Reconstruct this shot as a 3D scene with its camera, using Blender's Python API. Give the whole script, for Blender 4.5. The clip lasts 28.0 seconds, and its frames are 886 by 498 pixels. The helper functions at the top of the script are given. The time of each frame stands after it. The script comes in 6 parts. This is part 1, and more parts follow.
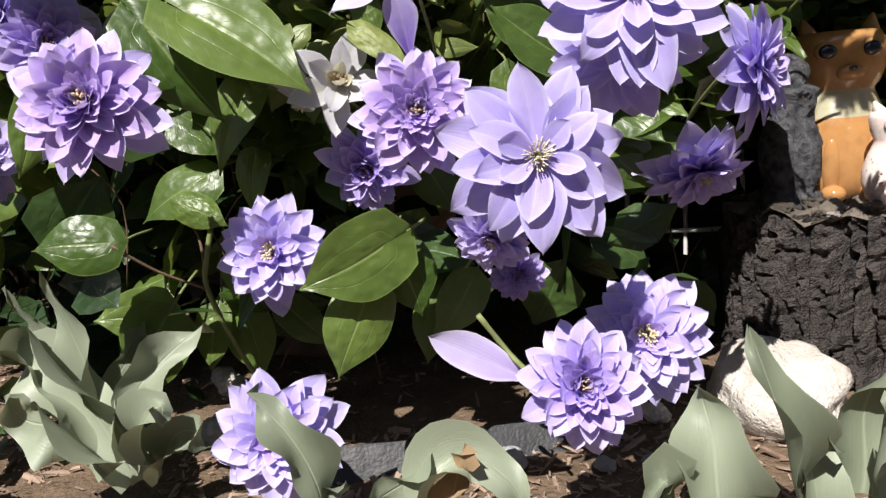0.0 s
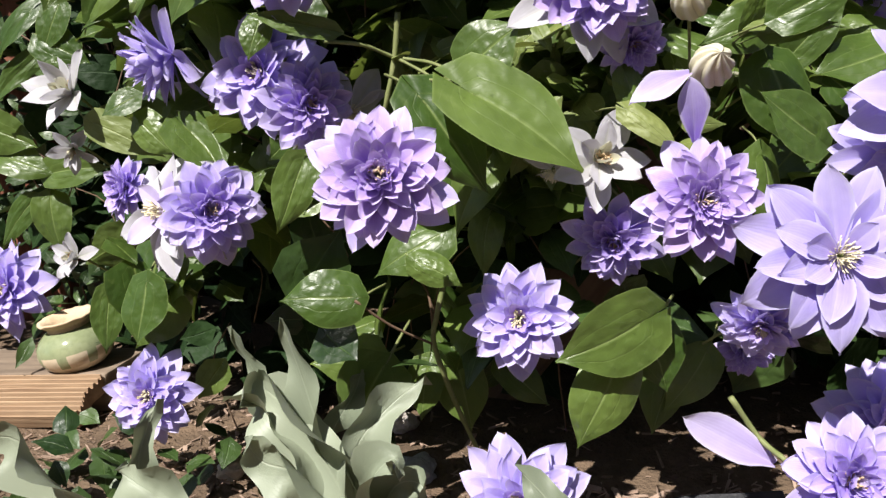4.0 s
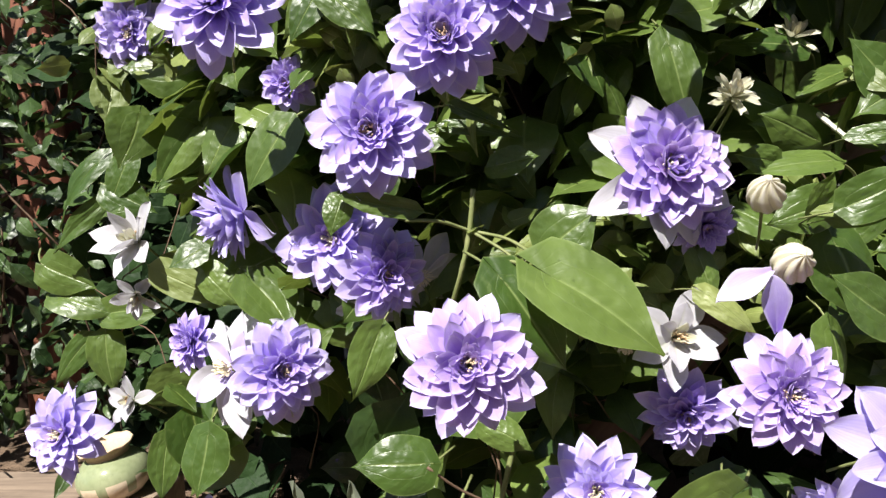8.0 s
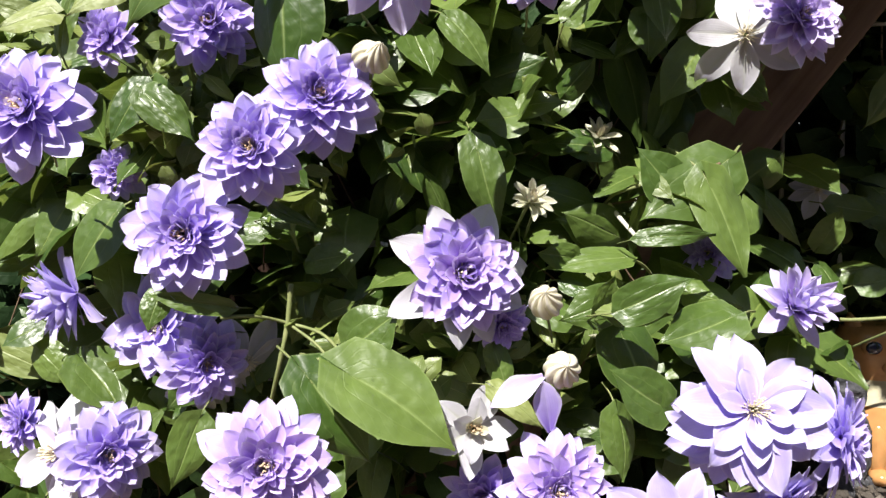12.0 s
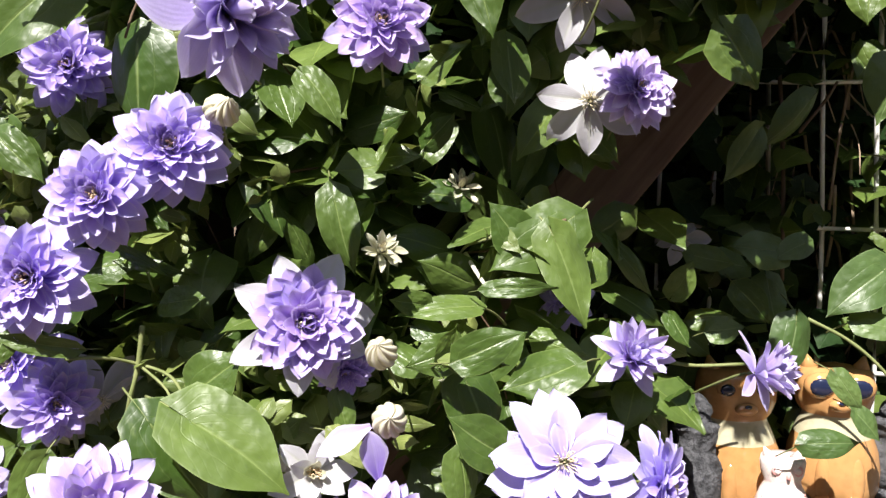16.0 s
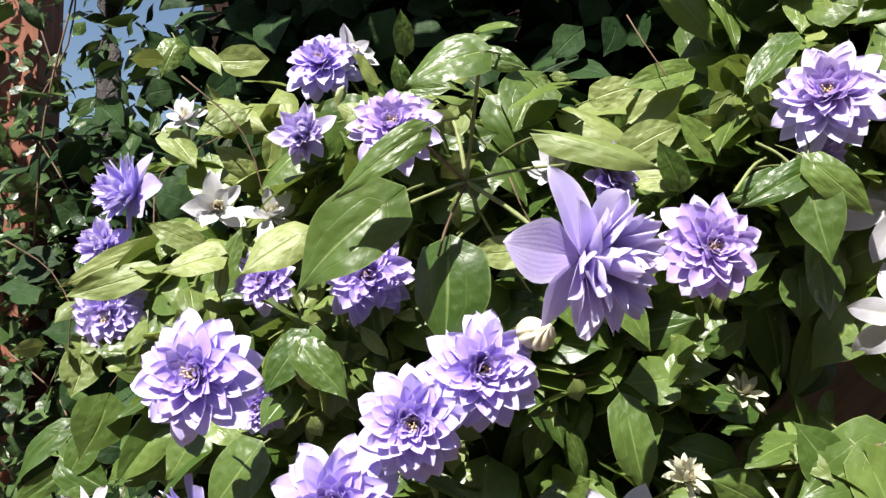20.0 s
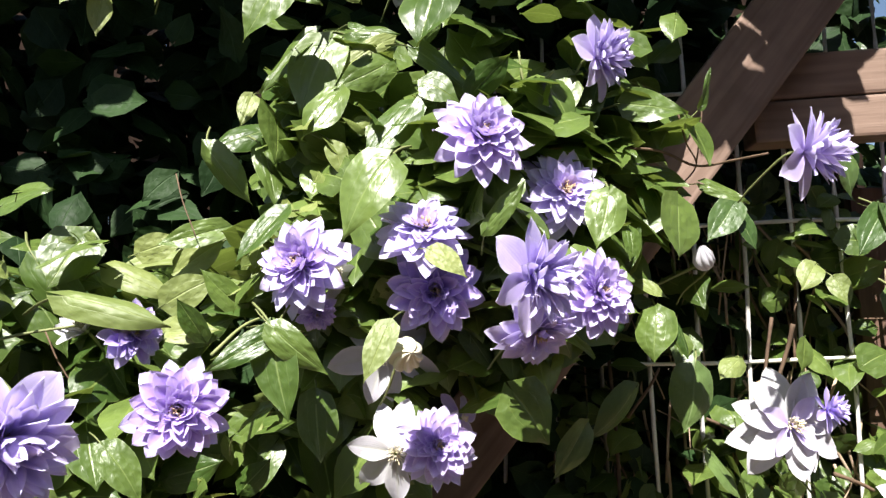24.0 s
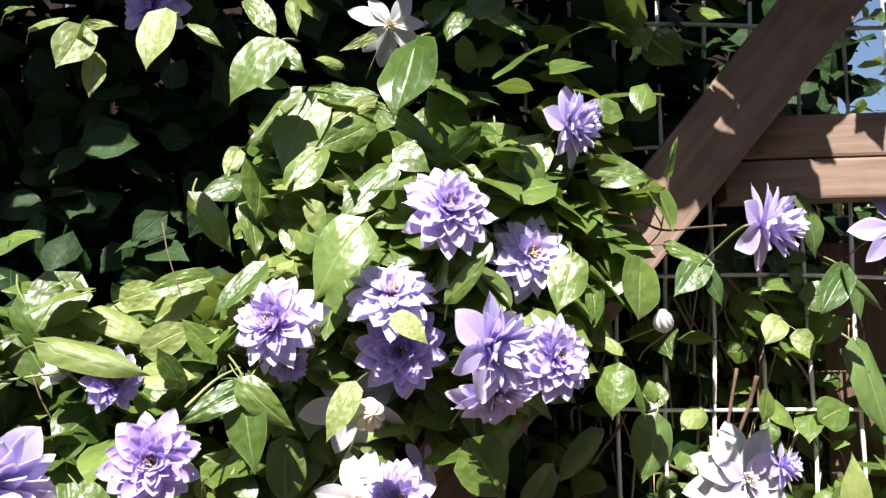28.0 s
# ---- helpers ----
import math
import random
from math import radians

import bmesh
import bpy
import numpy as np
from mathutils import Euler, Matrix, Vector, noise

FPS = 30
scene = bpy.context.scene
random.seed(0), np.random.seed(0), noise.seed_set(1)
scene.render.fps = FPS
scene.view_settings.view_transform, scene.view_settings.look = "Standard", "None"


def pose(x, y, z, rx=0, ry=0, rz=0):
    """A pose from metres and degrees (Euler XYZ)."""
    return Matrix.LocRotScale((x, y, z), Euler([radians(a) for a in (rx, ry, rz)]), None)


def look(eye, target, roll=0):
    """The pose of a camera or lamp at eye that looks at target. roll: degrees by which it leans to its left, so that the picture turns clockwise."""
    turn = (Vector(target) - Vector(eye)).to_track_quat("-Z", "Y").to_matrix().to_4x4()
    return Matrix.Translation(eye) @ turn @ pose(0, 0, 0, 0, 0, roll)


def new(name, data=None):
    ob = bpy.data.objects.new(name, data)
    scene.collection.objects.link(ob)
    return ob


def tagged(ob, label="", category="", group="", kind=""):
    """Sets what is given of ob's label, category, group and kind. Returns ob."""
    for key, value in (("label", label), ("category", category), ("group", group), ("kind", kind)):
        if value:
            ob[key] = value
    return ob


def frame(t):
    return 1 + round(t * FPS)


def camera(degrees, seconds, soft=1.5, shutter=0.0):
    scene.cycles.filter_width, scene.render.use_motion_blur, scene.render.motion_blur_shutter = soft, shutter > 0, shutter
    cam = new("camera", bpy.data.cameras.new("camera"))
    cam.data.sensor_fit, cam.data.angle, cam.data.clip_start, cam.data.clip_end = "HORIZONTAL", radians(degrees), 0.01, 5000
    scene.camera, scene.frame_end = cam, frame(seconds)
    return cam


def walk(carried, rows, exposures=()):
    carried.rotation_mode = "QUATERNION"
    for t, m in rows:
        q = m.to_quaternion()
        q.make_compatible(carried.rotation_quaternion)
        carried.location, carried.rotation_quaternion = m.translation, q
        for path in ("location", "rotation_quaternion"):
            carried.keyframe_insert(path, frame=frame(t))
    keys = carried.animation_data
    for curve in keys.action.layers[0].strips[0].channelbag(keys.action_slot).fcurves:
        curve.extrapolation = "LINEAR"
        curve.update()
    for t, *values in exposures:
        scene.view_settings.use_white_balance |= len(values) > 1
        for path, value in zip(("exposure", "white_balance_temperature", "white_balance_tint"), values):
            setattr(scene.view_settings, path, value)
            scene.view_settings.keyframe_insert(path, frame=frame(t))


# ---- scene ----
cam = camera(61.0, 28.0, soft=1.4)
METRES, EYE, TILT, LEAN, TURN = 2.0, 0.42, 0.0, 0.0, 0.0
ROWS = [
    (0.0, 0.0, 0.0, 0.0, -1.1, -11.76, 5.31),
    (0.5, -0.0019, -0.0011, 0.0034, -0.55, -11.45, 5.6),
    (1.0, -0.0023, -0.0074, 0.0093, -0.68, -12.45, 5.3),
    (1.5, -0.007, -0.0135, 0.0175, -1.3, -11.66, 5.31),
    (2.0, -0.0224, -0.0156, 0.0271, -0.7, -12.1, 4.28),
    (2.5, -0.0391, -0.0137, 0.0328, -0.18, -11.39, 4.17),
    (3.0, -0.0501, -0.0173, 0.0329, -0.62, -10.42, 4.71),
    (3.5, -0.0725, -0.0099, 0.0323, 1.91, -10.27, 4.29),
    (4.0, -0.0884, -0.0038, 0.0364, 3.97, -10.56, 3.17),
    (4.5, -0.1024, -0.0007, 0.0398, 4.55, -9.67, 2.84),
    (6.5, -0.1302, -0.0048, 0.0651, 4.13, -6.6, 3.17),
    (7.0, -0.1287, -0.0059, 0.0738, 3.98, -6.0, 2.75),
    (7.5, -0.127, -0.0082, 0.0832, 3.84, -5.39, 2.98),
    (8.0, -0.1247, -0.0079, 0.0897, 3.83, -5.13, 3.06),
    (8.5, -0.1214, -0.0097, 0.0931, 3.31, -5.19, 3.15),
    (9.0, -0.1147, -0.011, 0.102, 2.67, -4.81, 3.23),
    (9.5, -0.1135, -0.0114, 0.1099, 2.83, -4.52, 2.78),
    (10.0, -0.1125, -0.0126, 0.1186, 2.85, -4.04, 2.36),
    (10.5, -0.1044, -0.0142, 0.1199, 1.97, -4.45, 2.9),
    (11.0, -0.0931, -0.0153, 0.1279, 1.37, -3.67, 3.04),
    (11.5, -0.0817, -0.0173, 0.1341, 0.16, -3.59, 2.59),
    (12.0, -0.0631, -0.0255, 0.1339, -1.78, -4.64, 2.27),
    (12.5, -0.0475, -0.0309, 0.1292, -3.24, -5.3, 2.55),
    (13.0, -0.0314, -0.0363, 0.1236, -5.09, -5.78, 2.29),
    (13.5, -0.0174, -0.0411, 0.123, -6.59, -6.17, 2.13),
    (15.5, 0.0087, -0.0499, 0.1368, -6.79, -4.78, 1.61),
    (16.0, -0.0077, -0.0431, 0.1558, -5.39, -3.99, 0.29),
    (16.5, -0.0267, -0.0354, 0.1713, -3.38, -2.76, -0.49),
    (17.0, -0.0466, -0.0295, 0.1792, -1.91, -2.3, -1.36),
    (17.5, -0.0707, -0.0256, 0.1832, -0.86, -1.8, -1.3),
    (18.0, -0.1, -0.0152, 0.1904, 1.14, -1.2, -2.4),
    (18.5, -0.1181, -0.0111, 0.1951, 1.83, -0.79, -2.56),
    (19.0, -0.1296, -0.0102, 0.2053, 1.91, 1.1, -2.43),
    (19.5, -0.1312, -0.0138, 0.2169, 1.53, 3.22, -1.03),
    (20.0, -0.1243, -0.0181, 0.228, 1.12, 2.22, -1.01),
    (20.5, -0.1047, -0.023, 0.2397, -0.31, 2.16, -1.48),
    (21.0, -0.0788, -0.0257, 0.2391, -1.69, 1.98, -1.08),
    (21.5, -0.0412, -0.0315, 0.2439, -3.7, 2.71, -1.12),
    (23.5, 0.0364, -0.0624, 0.2762, -8.47, 6.59, 1.38),
    (24.0, 0.0595, -0.0769, 0.2789, -10.98, 6.96, 1.11),
    (24.5, 0.0999, -0.0997, 0.2735, -16.56, 6.19, 0.67),
    (25.0, 0.1295, -0.1168, 0.2725, -20.24, 5.78, 0.32),
    (25.5, 0.1421, -0.1241, 0.2671, -21.01, 4.77, 0.09),
    (26.0, 0.1528, -0.1368, 0.2656, -22.78, 3.87, -0.5),
    (26.5, 0.1618, -0.1485, 0.2635, -24.31, 3.98, 0.89),
    (27.0, 0.1492, -0.1433, 0.2872, -21.85, 4.81, 0.91),
    (27.5, 0.1091, -0.1238, 0.304, -15.66, 6.75, 0.08),
    (28.0, 0.0737, -0.1093, 0.3125, -11.2, 7.24, -0.93),
]
SUN, SUN_EL, SUN_AZ, SKY = 5.0, 53.0, -24.0, 0.05
EXPOSURES = [(0.0, 0.66), (4.0, 0.74), (8.0, 1.04), (13.0, 1.15), (16.0, 1.22), (20.0, 1.30), (24.0, 1.50), (26.0, 1.68), (28.0, 1.62)]
walk(cam, [(t, pose(0, 0, EYE, TILT, LEAN, TURN) @ pose(METRES * x, METRES * y, METRES * z, 90 + pitch, roll, yaw)) for t, x, y, z, yaw, pitch, roll in ROWS], EXPOSURES)

# light: high sun over the viewer's shoulder, clear sky
world = bpy.data.worlds.new("sky")
scene.world = world
world.use_nodes = True
_sky = world.node_tree.nodes.new("ShaderNodeTexSky")
_sky.sky_type, _sky.sun_disc = "NISHITA", False
_sky.sun_elevation, _sky.sun_rotation = radians(SUN_EL), radians(180 - SUN_AZ)
world.node_tree.links.new(_sky.outputs[0], world.node_tree.nodes["Background"].inputs[0])
world.node_tree.nodes["Background"].inputs[1].default_value = SKY
_sun = bpy.data.lights.new("sun", "SUN")
_sun.energy, _sun.angle, _sun.color = SUN, radians(0.5), (1.0, 0.955, 0.89)
_sd = Vector((math.sin(radians(SUN_AZ)) * math.cos(radians(SUN_EL)), -math.cos(radians(SUN_AZ)) * math.cos(radians(SUN_EL)), math.sin(radians(SUN_EL))))
new("sun", _sun).matrix_world = look(_sd * 30, (0, 0, 0))

rng = random.Random(11)


# ---- materials ----
class Nodes:
    def __init__(self, name):
        self.m = bpy.data.materials.new(name)
        self.m.use_nodes = True
        self.t = self.m.node_tree
        self.b = self.t.nodes["Principled BSDF"]
        self.out = self.t.nodes["Material Output"]

    def n(self, kind, **kw):
        x = self.t.nodes.new("ShaderNode" + kind)
        for k, v in kw.items():
            x.inputs[k].default_value = v
        return x

    def link(self, a, b):
        self.t.links.new(a, b)

    def math(self, op, a, b=0.0, c=0.0, clamp=False):
        x = self.t.nodes.new("ShaderNodeMath")
        x.operation, x.use_clamp = op, clamp
        for i, v in enumerate((a, b, c)):
            if isinstance(v, (int, float)):
                x.inputs[i].default_value = v
            else:
                self.link(v, x.inputs[i])
        return x.outputs[0]

    def mix(self, f, a, b):
        x = self.t.nodes.new("ShaderNodeMix")
        x.data_type = "RGBA"
        for i, v in ((0, f), (6, a), (7, b)):
            if isinstance(v, (int, float)):
                x.inputs[i].default_value = v
            elif isinstance(v, tuple):
                x.inputs[i].default_value = (*v, 1)
            else:
                self.link(v, x.inputs[i])
        return x.outputs[2]

    def noise(self, scale, detail=3.0, coord="Object"):
        c = self.t.nodes.new("ShaderNodeTexCoord")
        x = self.n("TexNoise", Scale=scale, Detail=detail)
        self.link(c.outputs[coord], x.inputs["Vector"])
        return x.outputs[0]

    def ramp(self, v, lo, hi):
        x = self.t.nodes.new("ShaderNodeMapRange")
        x.inputs[1].default_value, x.inputs[2].default_value = lo, hi
        self.link(v, x.inputs[0])
        return x.outputs[0]

    def bump(self, h, strength, dist):
        x = self.n("Bump", Strength=strength, Distance=dist)
        self.link(h, x.inputs["Height"])
        self.link(x.outputs[0], self.b.inputs["Normal"])
        return x

    def uv(self):
        c = self.t.nodes.new("ShaderNodeTexCoord")
        s = self.t.nodes.new("ShaderNodeSeparateXYZ")
        self.link(c.outputs["UV"], s.inputs[0])
        return s.outputs[0], s.outputs[1]

    def rand(self, stuff):
        if stuff:
            return self.t.nodes.new("ShaderNodeNewGeometry").outputs["Random Per Island"]
        return self.t.nodes.new("ShaderNodeObjectInfo").outputs["Random"]

    def colour(self, c):
        if isinstance(c, tuple):
            self.b.inputs["Base Color"].default_value = (*c, 1)
        else:
            self.link(c, self.b.inputs["Base Color"])

    def thin(self, c, f, bump=None):
        """mix in light that shines through the blade"""
        tr = self.t.nodes.new("ShaderNodeBsdfTranslucent")
        if isinstance(c, tuple):
            tr.inputs[0].default_value = (*c, 1)
        else:
            self.link(c, tr.inputs[0])
        mx = self.t.nodes.new("ShaderNodeMixShader")
        mx.inputs[0].default_value = f
        self.link(self.b.outputs[0], mx.inputs[1])
        self.link(tr.outputs[0], mx.inputs[2])
        self.link(mx.outputs[0], self.out.inputs[0])


def leaf_material(name, dark, light, vein, gloss=0.35, stuff=False, veins=4.4, thin=0.2, spec=0.5):
    """a glossy blade with a pale midrib and fine arched side veins; single leaves are modelled one unit long"""
    k = Nodes(name)
    s = 13.0 if stuff else 1.0
    u, v = k.uv()
    base = k.mix(k.rand(stuff), dark, light)
    base = k.mix(k.math("MULTIPLY", k.ramp(k.noise(2.2 * s, 3.0), 0.35, 0.7), 0.45), base, tuple(c * 0.65 for c in dark))
    wob = k.math("MULTIPLY", k.math("SUBTRACT", k.noise(3.0 * s, 2.0), 0.5), 0.10)
    a = k.math("ABSOLUTE", k.math("SUBTRACT", u, 0.5))
    aw = k.math("ADD", a, wob)
    mid = k.math("SUBTRACT", 1.0, k.math("MULTIPLY", a, 30.0), clamp=True)
    q = k.math("ABSOLUTE", k.math("SUBTRACT", k.math("FRACT", k.math("ADD", k.math("MULTIPLY", aw, veins), 0.5)), 0.5))
    side = k.math("MULTIPLY", k.math("SUBTRACT", 1.0, k.math("MULTIPLY", q, 17.0), clamp=True), k.ramp(a, 0.46, 0.30))
    # fine cross veins slant forward from the midrib
    w = k.math("FRACT", k.math("ADD", k.math("MULTIPLY", v, 8.0), k.math("MULTIPLY", aw, -9.0)))
    cross = k.math("SUBTRACT", 1.0, k.math("MULTIPLY", k.math("ABSOLUTE", k.math("SUBTRACT", w, 0.5)), 9.0), clamp=True)
    vm = k.math("ADD", k.math("MULTIPLY", mid, 0.60), k.math("ADD", k.math("MULTIPLY", side, 0.15), k.math("MULTIPLY", cross, 0.04)), clamp=True)
    col = k.mix(vm, base, vein)
    col = k.mix(k.math("MULTIPLY", k.ramp(k.noise(7.0 * s, 4.0), 0.6, 0.75), 0.22), col, vein)
    col = k.mix(k.math("MULTIPLY", k.ramp(k.noise(16.0 * s, 3.0), 0.66, 0.72), 0.3), col, tuple(c * 0.5 for c in dark))
    # thin paler margin
    col = k.mix(k.math("MULTIPLY", k.ramp(a, 0.475, 0.497), 0.35), col, vein)
    k.colour(col)
    k.link(k.math("ADD", gloss - 0.08, k.math("MULTIPLY", k.noise(5.0 * s, 3.0), 0.30)), k.b.inputs["Roughness"])
    k.b.inputs["Specular IOR Level"].default_value = spec
    h = k.math("ADD", k.math("ADD", k.math("MULTIPLY", mid, -0.28), k.math("ADD", k.math("MULTIPLY", side, -0.09), k.math("MULTIPLY", cross, -0.03))), k.math("ADD", k.math("MULTIPLY", k.noise(12.0 * s, 2.0), 0.12), k.math("MULTIPLY", k.noise(4.5 * s, 1.5), 1.7)))
    k.bump(h, 0.6, 0.0035)
    k.thin(k.mix(0.5, col, (light[0] * 1.7, light[1] * 1.5, light[2])), thin)
    return k.m


def petal_material(name, tip, base, stripe, thin=0.3, rough=0.5):
    k = Nodes(name)
    u, v = k.uv()
    r = k.rand(False)
    col = k.mix(k.ramp(v, 0.12, 0.88), base, tip)
    col = k.mix(k.math("MULTIPLY", r, 0.3), col, tuple(min(0.95, c * 1.3 + 0.04) for c in tip))
    a = k.math("ABSOLUTE", k.math("SUBTRACT", u, 0.5))
    bar = k.math("MULTIPLY", k.math("SUBTRACT", 1.0, k.math("MULTIPLY", a, 9.0), clamp=True), k.math("SUBTRACT", 1.0, k.math("MULTIPLY", v, 0.7)))
    col = k.mix(k.math("MULTIPLY", bar, 0.5), col, stripe)
    rim = k.math("MAXIMUM", k.ramp(a, 0.36, 0.485), k.ramp(v, 0.87, 0.99))
    col = k.mix(k.math("MULTIPLY", rim, 0.8), col, tuple(min(0.90, c * 0.58 + 0.38) for c in tip))
    fine = k.math("SINE", k.math("MULTIPLY", u, 75.0))
    col = k.mix(k.math("MULTIPLY", k.ramp(k.noise(4.0, 4.0), 0.4, 0.75), 0.3), col, tuple(c * 0.78 for c in base))
    lines = k.math("MULTIPLY", k.ramp(fine, 0.2, 1.0), k.ramp(k.noise(9.0, 2.0), 0.35, 0.65))
    col = k.mix(k.math("MULTIPLY", lines, 0.16), col, base)
    k.colour(col)
    k.b.inputs["Roughness"].default_value = rough
    k.b.inputs["Specular IOR Level"].default_value = 0.3
    k.bump(k.math("ADD", k.math("MULTIPLY", fine, 0.05), k.math("ADD", k.math("MULTIPLY", bar, -0.8), k.math("MULTIPLY", k.noise(5.0, 3.0), 1.2))), 0.4, 0.0015)
    k.thin(col, thin)
    return k.m


def rough_material(name, a, b, scale, rough=0.8, bump=0.4, dist=0.004, fine=6.0, stuff=False, metal=0.0, spec=0.4):
    k = Nodes(name)
    col = k.mix(k.ramp(k.noise(scale, 5.0), 0.3, 0.7), a, b)
    col = k.mix(k.math("MULTIPLY", k.ramp(k.noise(scale * fine, 3.0), 0.45, 0.8), 0.45), col, tuple(c * 0.55 for c in a))
    col = k.mix(k.math("MULTIPLY", k.rand(stuff), 0.35), col, tuple(min(0.9, c * 1.35) for c in b))
    k.colour(col)
    k.b.inputs["Roughness"].default_value = rough
    k.b.inputs["Metallic"].default_value = metal
    k.b.inputs["Specular IOR Level"].default_value = spec
    k.bump(k.math("ADD", k.noise(scale * 2, 4.0), k.math("MULTIPLY", k.noise(scale * fine * 2, 3.0), 0.5)), bump, dist)
    return k.m


def wood_material(name, a, b, stretch, spec=0.4):
    k = Nodes(name)
    c = k.t.nodes.new("ShaderNodeTexCoord")
    mp = k.t.nodes.new("ShaderNodeMapping")
    mp.inputs["Scale"].default_value = stretch
    k.link(c.outputs["Object"], mp.inputs[0])
    g = k.n("TexNoise", Scale=1.0, Detail=6.0, Distortion=0.6)
    k.link(mp.outputs[0], g.inputs["Vector"])
    col = k.mix(k.ramp(g.outputs[0], 0.3, 0.7), a, b)
    col = k.mix(k.math("MULTIPLY", k.ramp(k.noise(14.0, 4.0), 0.5, 0.75), 0.4), col, tuple(x * 0.6 for x in a))
    k.colour(col)
    k.b.inputs["Roughness"].default_value = 0.75
    k.b.inputs["Specular IOR Level"].default_value = spec
    k.bump(g.outputs[0], 0.5, 0.004)
    return k.m


LEAF = leaf_material("clematis_leaf", (0.046, 0.094, 0.016), (0.158, 0.230, 0.052), (0.27, 0.35, 0.12), gloss=0.30, spec=0.6, thin=0.3)
LEAF_DIM = leaf_material("dull_leaf", (0.045, 0.092, 0.022), (0.135, 0.205, 0.060), (0.20, 0.27, 0.11), gloss=0.36, spec=0.6)
LEAF_NEW = leaf_material("young_leaf", (0.15, 0.20, 0.052), (0.24, 0.28, 0.085), (0.28, 0.33, 0.11), gloss=0.46, spec=0.6)
LEAF_FILL = leaf_material("foliage", (0.044, 0.089, 0.016), (0.162, 0.232, 0.054), (0.24, 0.31, 0.08), gloss=0.30, stuff=True, spec=0.6, thin=0.3)
LEAF_YOUNG = leaf_material("young_shoot", (0.10, 0.15, 0.034), (0.235, 0.28, 0.082), (0.34, 0.38, 0.13), gloss=0.36, stuff=True)
# ivy green taken down near black so that it paints in deep shade
LEAF_IVY_SHADED = leaf_material("ivy", (0.011, 0.026, 0.009), (0.028, 0.058, 0.018), (0.04, 0.07, 0.03), gloss=0.5, stuff=True, thin=0.03, spec=0.12)
LEAF_FAR = leaf_material("garden", (0.08, 0.16, 0.02), (0.30, 0.42, 0.06), (0.3, 0.4, 0.1), gloss=0.5, stuff=True, thin=0.35)
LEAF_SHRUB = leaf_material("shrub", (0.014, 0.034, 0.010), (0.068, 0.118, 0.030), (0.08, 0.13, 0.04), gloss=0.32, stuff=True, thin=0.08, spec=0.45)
TULIP = leaf_material("tulip_leaf", (0.19, 0.225, 0.155), (0.33, 0.37, 0.275), (0.36, 0.40, 0.30), gloss=0.42, veins=24.0, thin=0.12)
DRY = leaf_material("dry_leaf", (0.30, 0.20, 0.11), (0.45, 0.33, 0.20), (0.5, 0.4, 0.27), gloss=0.8, thin=0.1)
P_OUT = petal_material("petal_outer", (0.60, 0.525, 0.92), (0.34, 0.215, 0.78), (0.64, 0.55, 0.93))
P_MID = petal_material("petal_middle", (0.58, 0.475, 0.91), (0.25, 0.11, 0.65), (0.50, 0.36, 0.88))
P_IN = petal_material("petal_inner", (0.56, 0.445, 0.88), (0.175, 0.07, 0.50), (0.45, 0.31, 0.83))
P_PINK = petal_material("petal_mauve", (0.61, 0.48, 0.87), (0.23, 0.085, 0.52), (0.50, 0.35, 0.80))
P_PALE = petal_material("petal_pale", (0.54, 0.48, 0.87), (0.40, 0.305, 0.78), (0.72, 0.65, 0.94))
P_FADE = petal_material("petal_faded", (0.62, 0.55, 0.86), (0.47, 0.365, 0.75), (0.74, 0.66, 0.92))
P_BLUSH = petal_material("petal_blush", (0.64, 0.54, 0.88), (0.34, 0.18, 0.62), (0.57, 0.43, 0.84))
P_WHITE = petal_material("petal_white", (0.56, 0.545, 0.62), (0.48, 0.475, 0.46), (0.50, 0.53, 0.36))
P_CREAM = petal_material("petal_cream", (0.62, 0.60, 0.46), (0.52, 0.52, 0.34), (0.42, 0.45, 0.22))
P_BUD = petal_material("petal_bud", (0.64, 0.58, 0.44), (0.56, 0.54, 0.32), (0.20, 0.13, 0.16), thin=0.08)
P_ROSE = petal_material("petal_rose", (0.86, 0.52, 0.58), (0.74, 0.22, 0.28), (0.8, 0.6, 0.6))
P_RED = petal_material("petal_red", (0.66, 0.17, 0.15), (0.5, 0.06, 0.06), (0.7, 0.3, 0.3))
STAMEN = rough_material("stamen_cream", (0.68, 0.56, 0.30), (0.82, 0.77, 0.60), 120.0, 0.7, 0.2, 0.001)
STAMEN_DARK = rough_material("stamen_amber", (0.48, 0.30, 0.16), (0.74, 0.58, 0.40), 120.0, 0.7, 0.2, 0.001)
STEM = rough_material("green_stem", (0.13, 0.165, 0.05), (0.22, 0.24, 0.10), 40.0, 0.6, 0.3, 0.002)
STEM_DRY = rough_material("dry_stem", (0.22, 0.15, 0.10), (0.42, 0.32, 0.23), 40.0, 0.85, 0.4, 0.002, stuff=True)
STEM_BROWN = rough_material("brown_stem", (0.065, 0.04, 0.025), (0.15, 0.095, 0.06), 40.0, 0.8, 0.4, 0.002)
WOOD = wood_material("stained_timber", (0.15, 0.095, 0.070), (0.245, 0.168, 0.13), (4.0, 60.0, 60.0))
WOOD_BROWN = wood_material("brown_timber", (0.085, 0.048, 0.033), (0.15, 0.088, 0.062), (60.0, 60.0, 4.0))
WOOD_RED = wood_material("red_timber", (0.16, 0.055, 0.03), (0.26, 0.10, 0.06), (60.0, 60.0, 4.0))
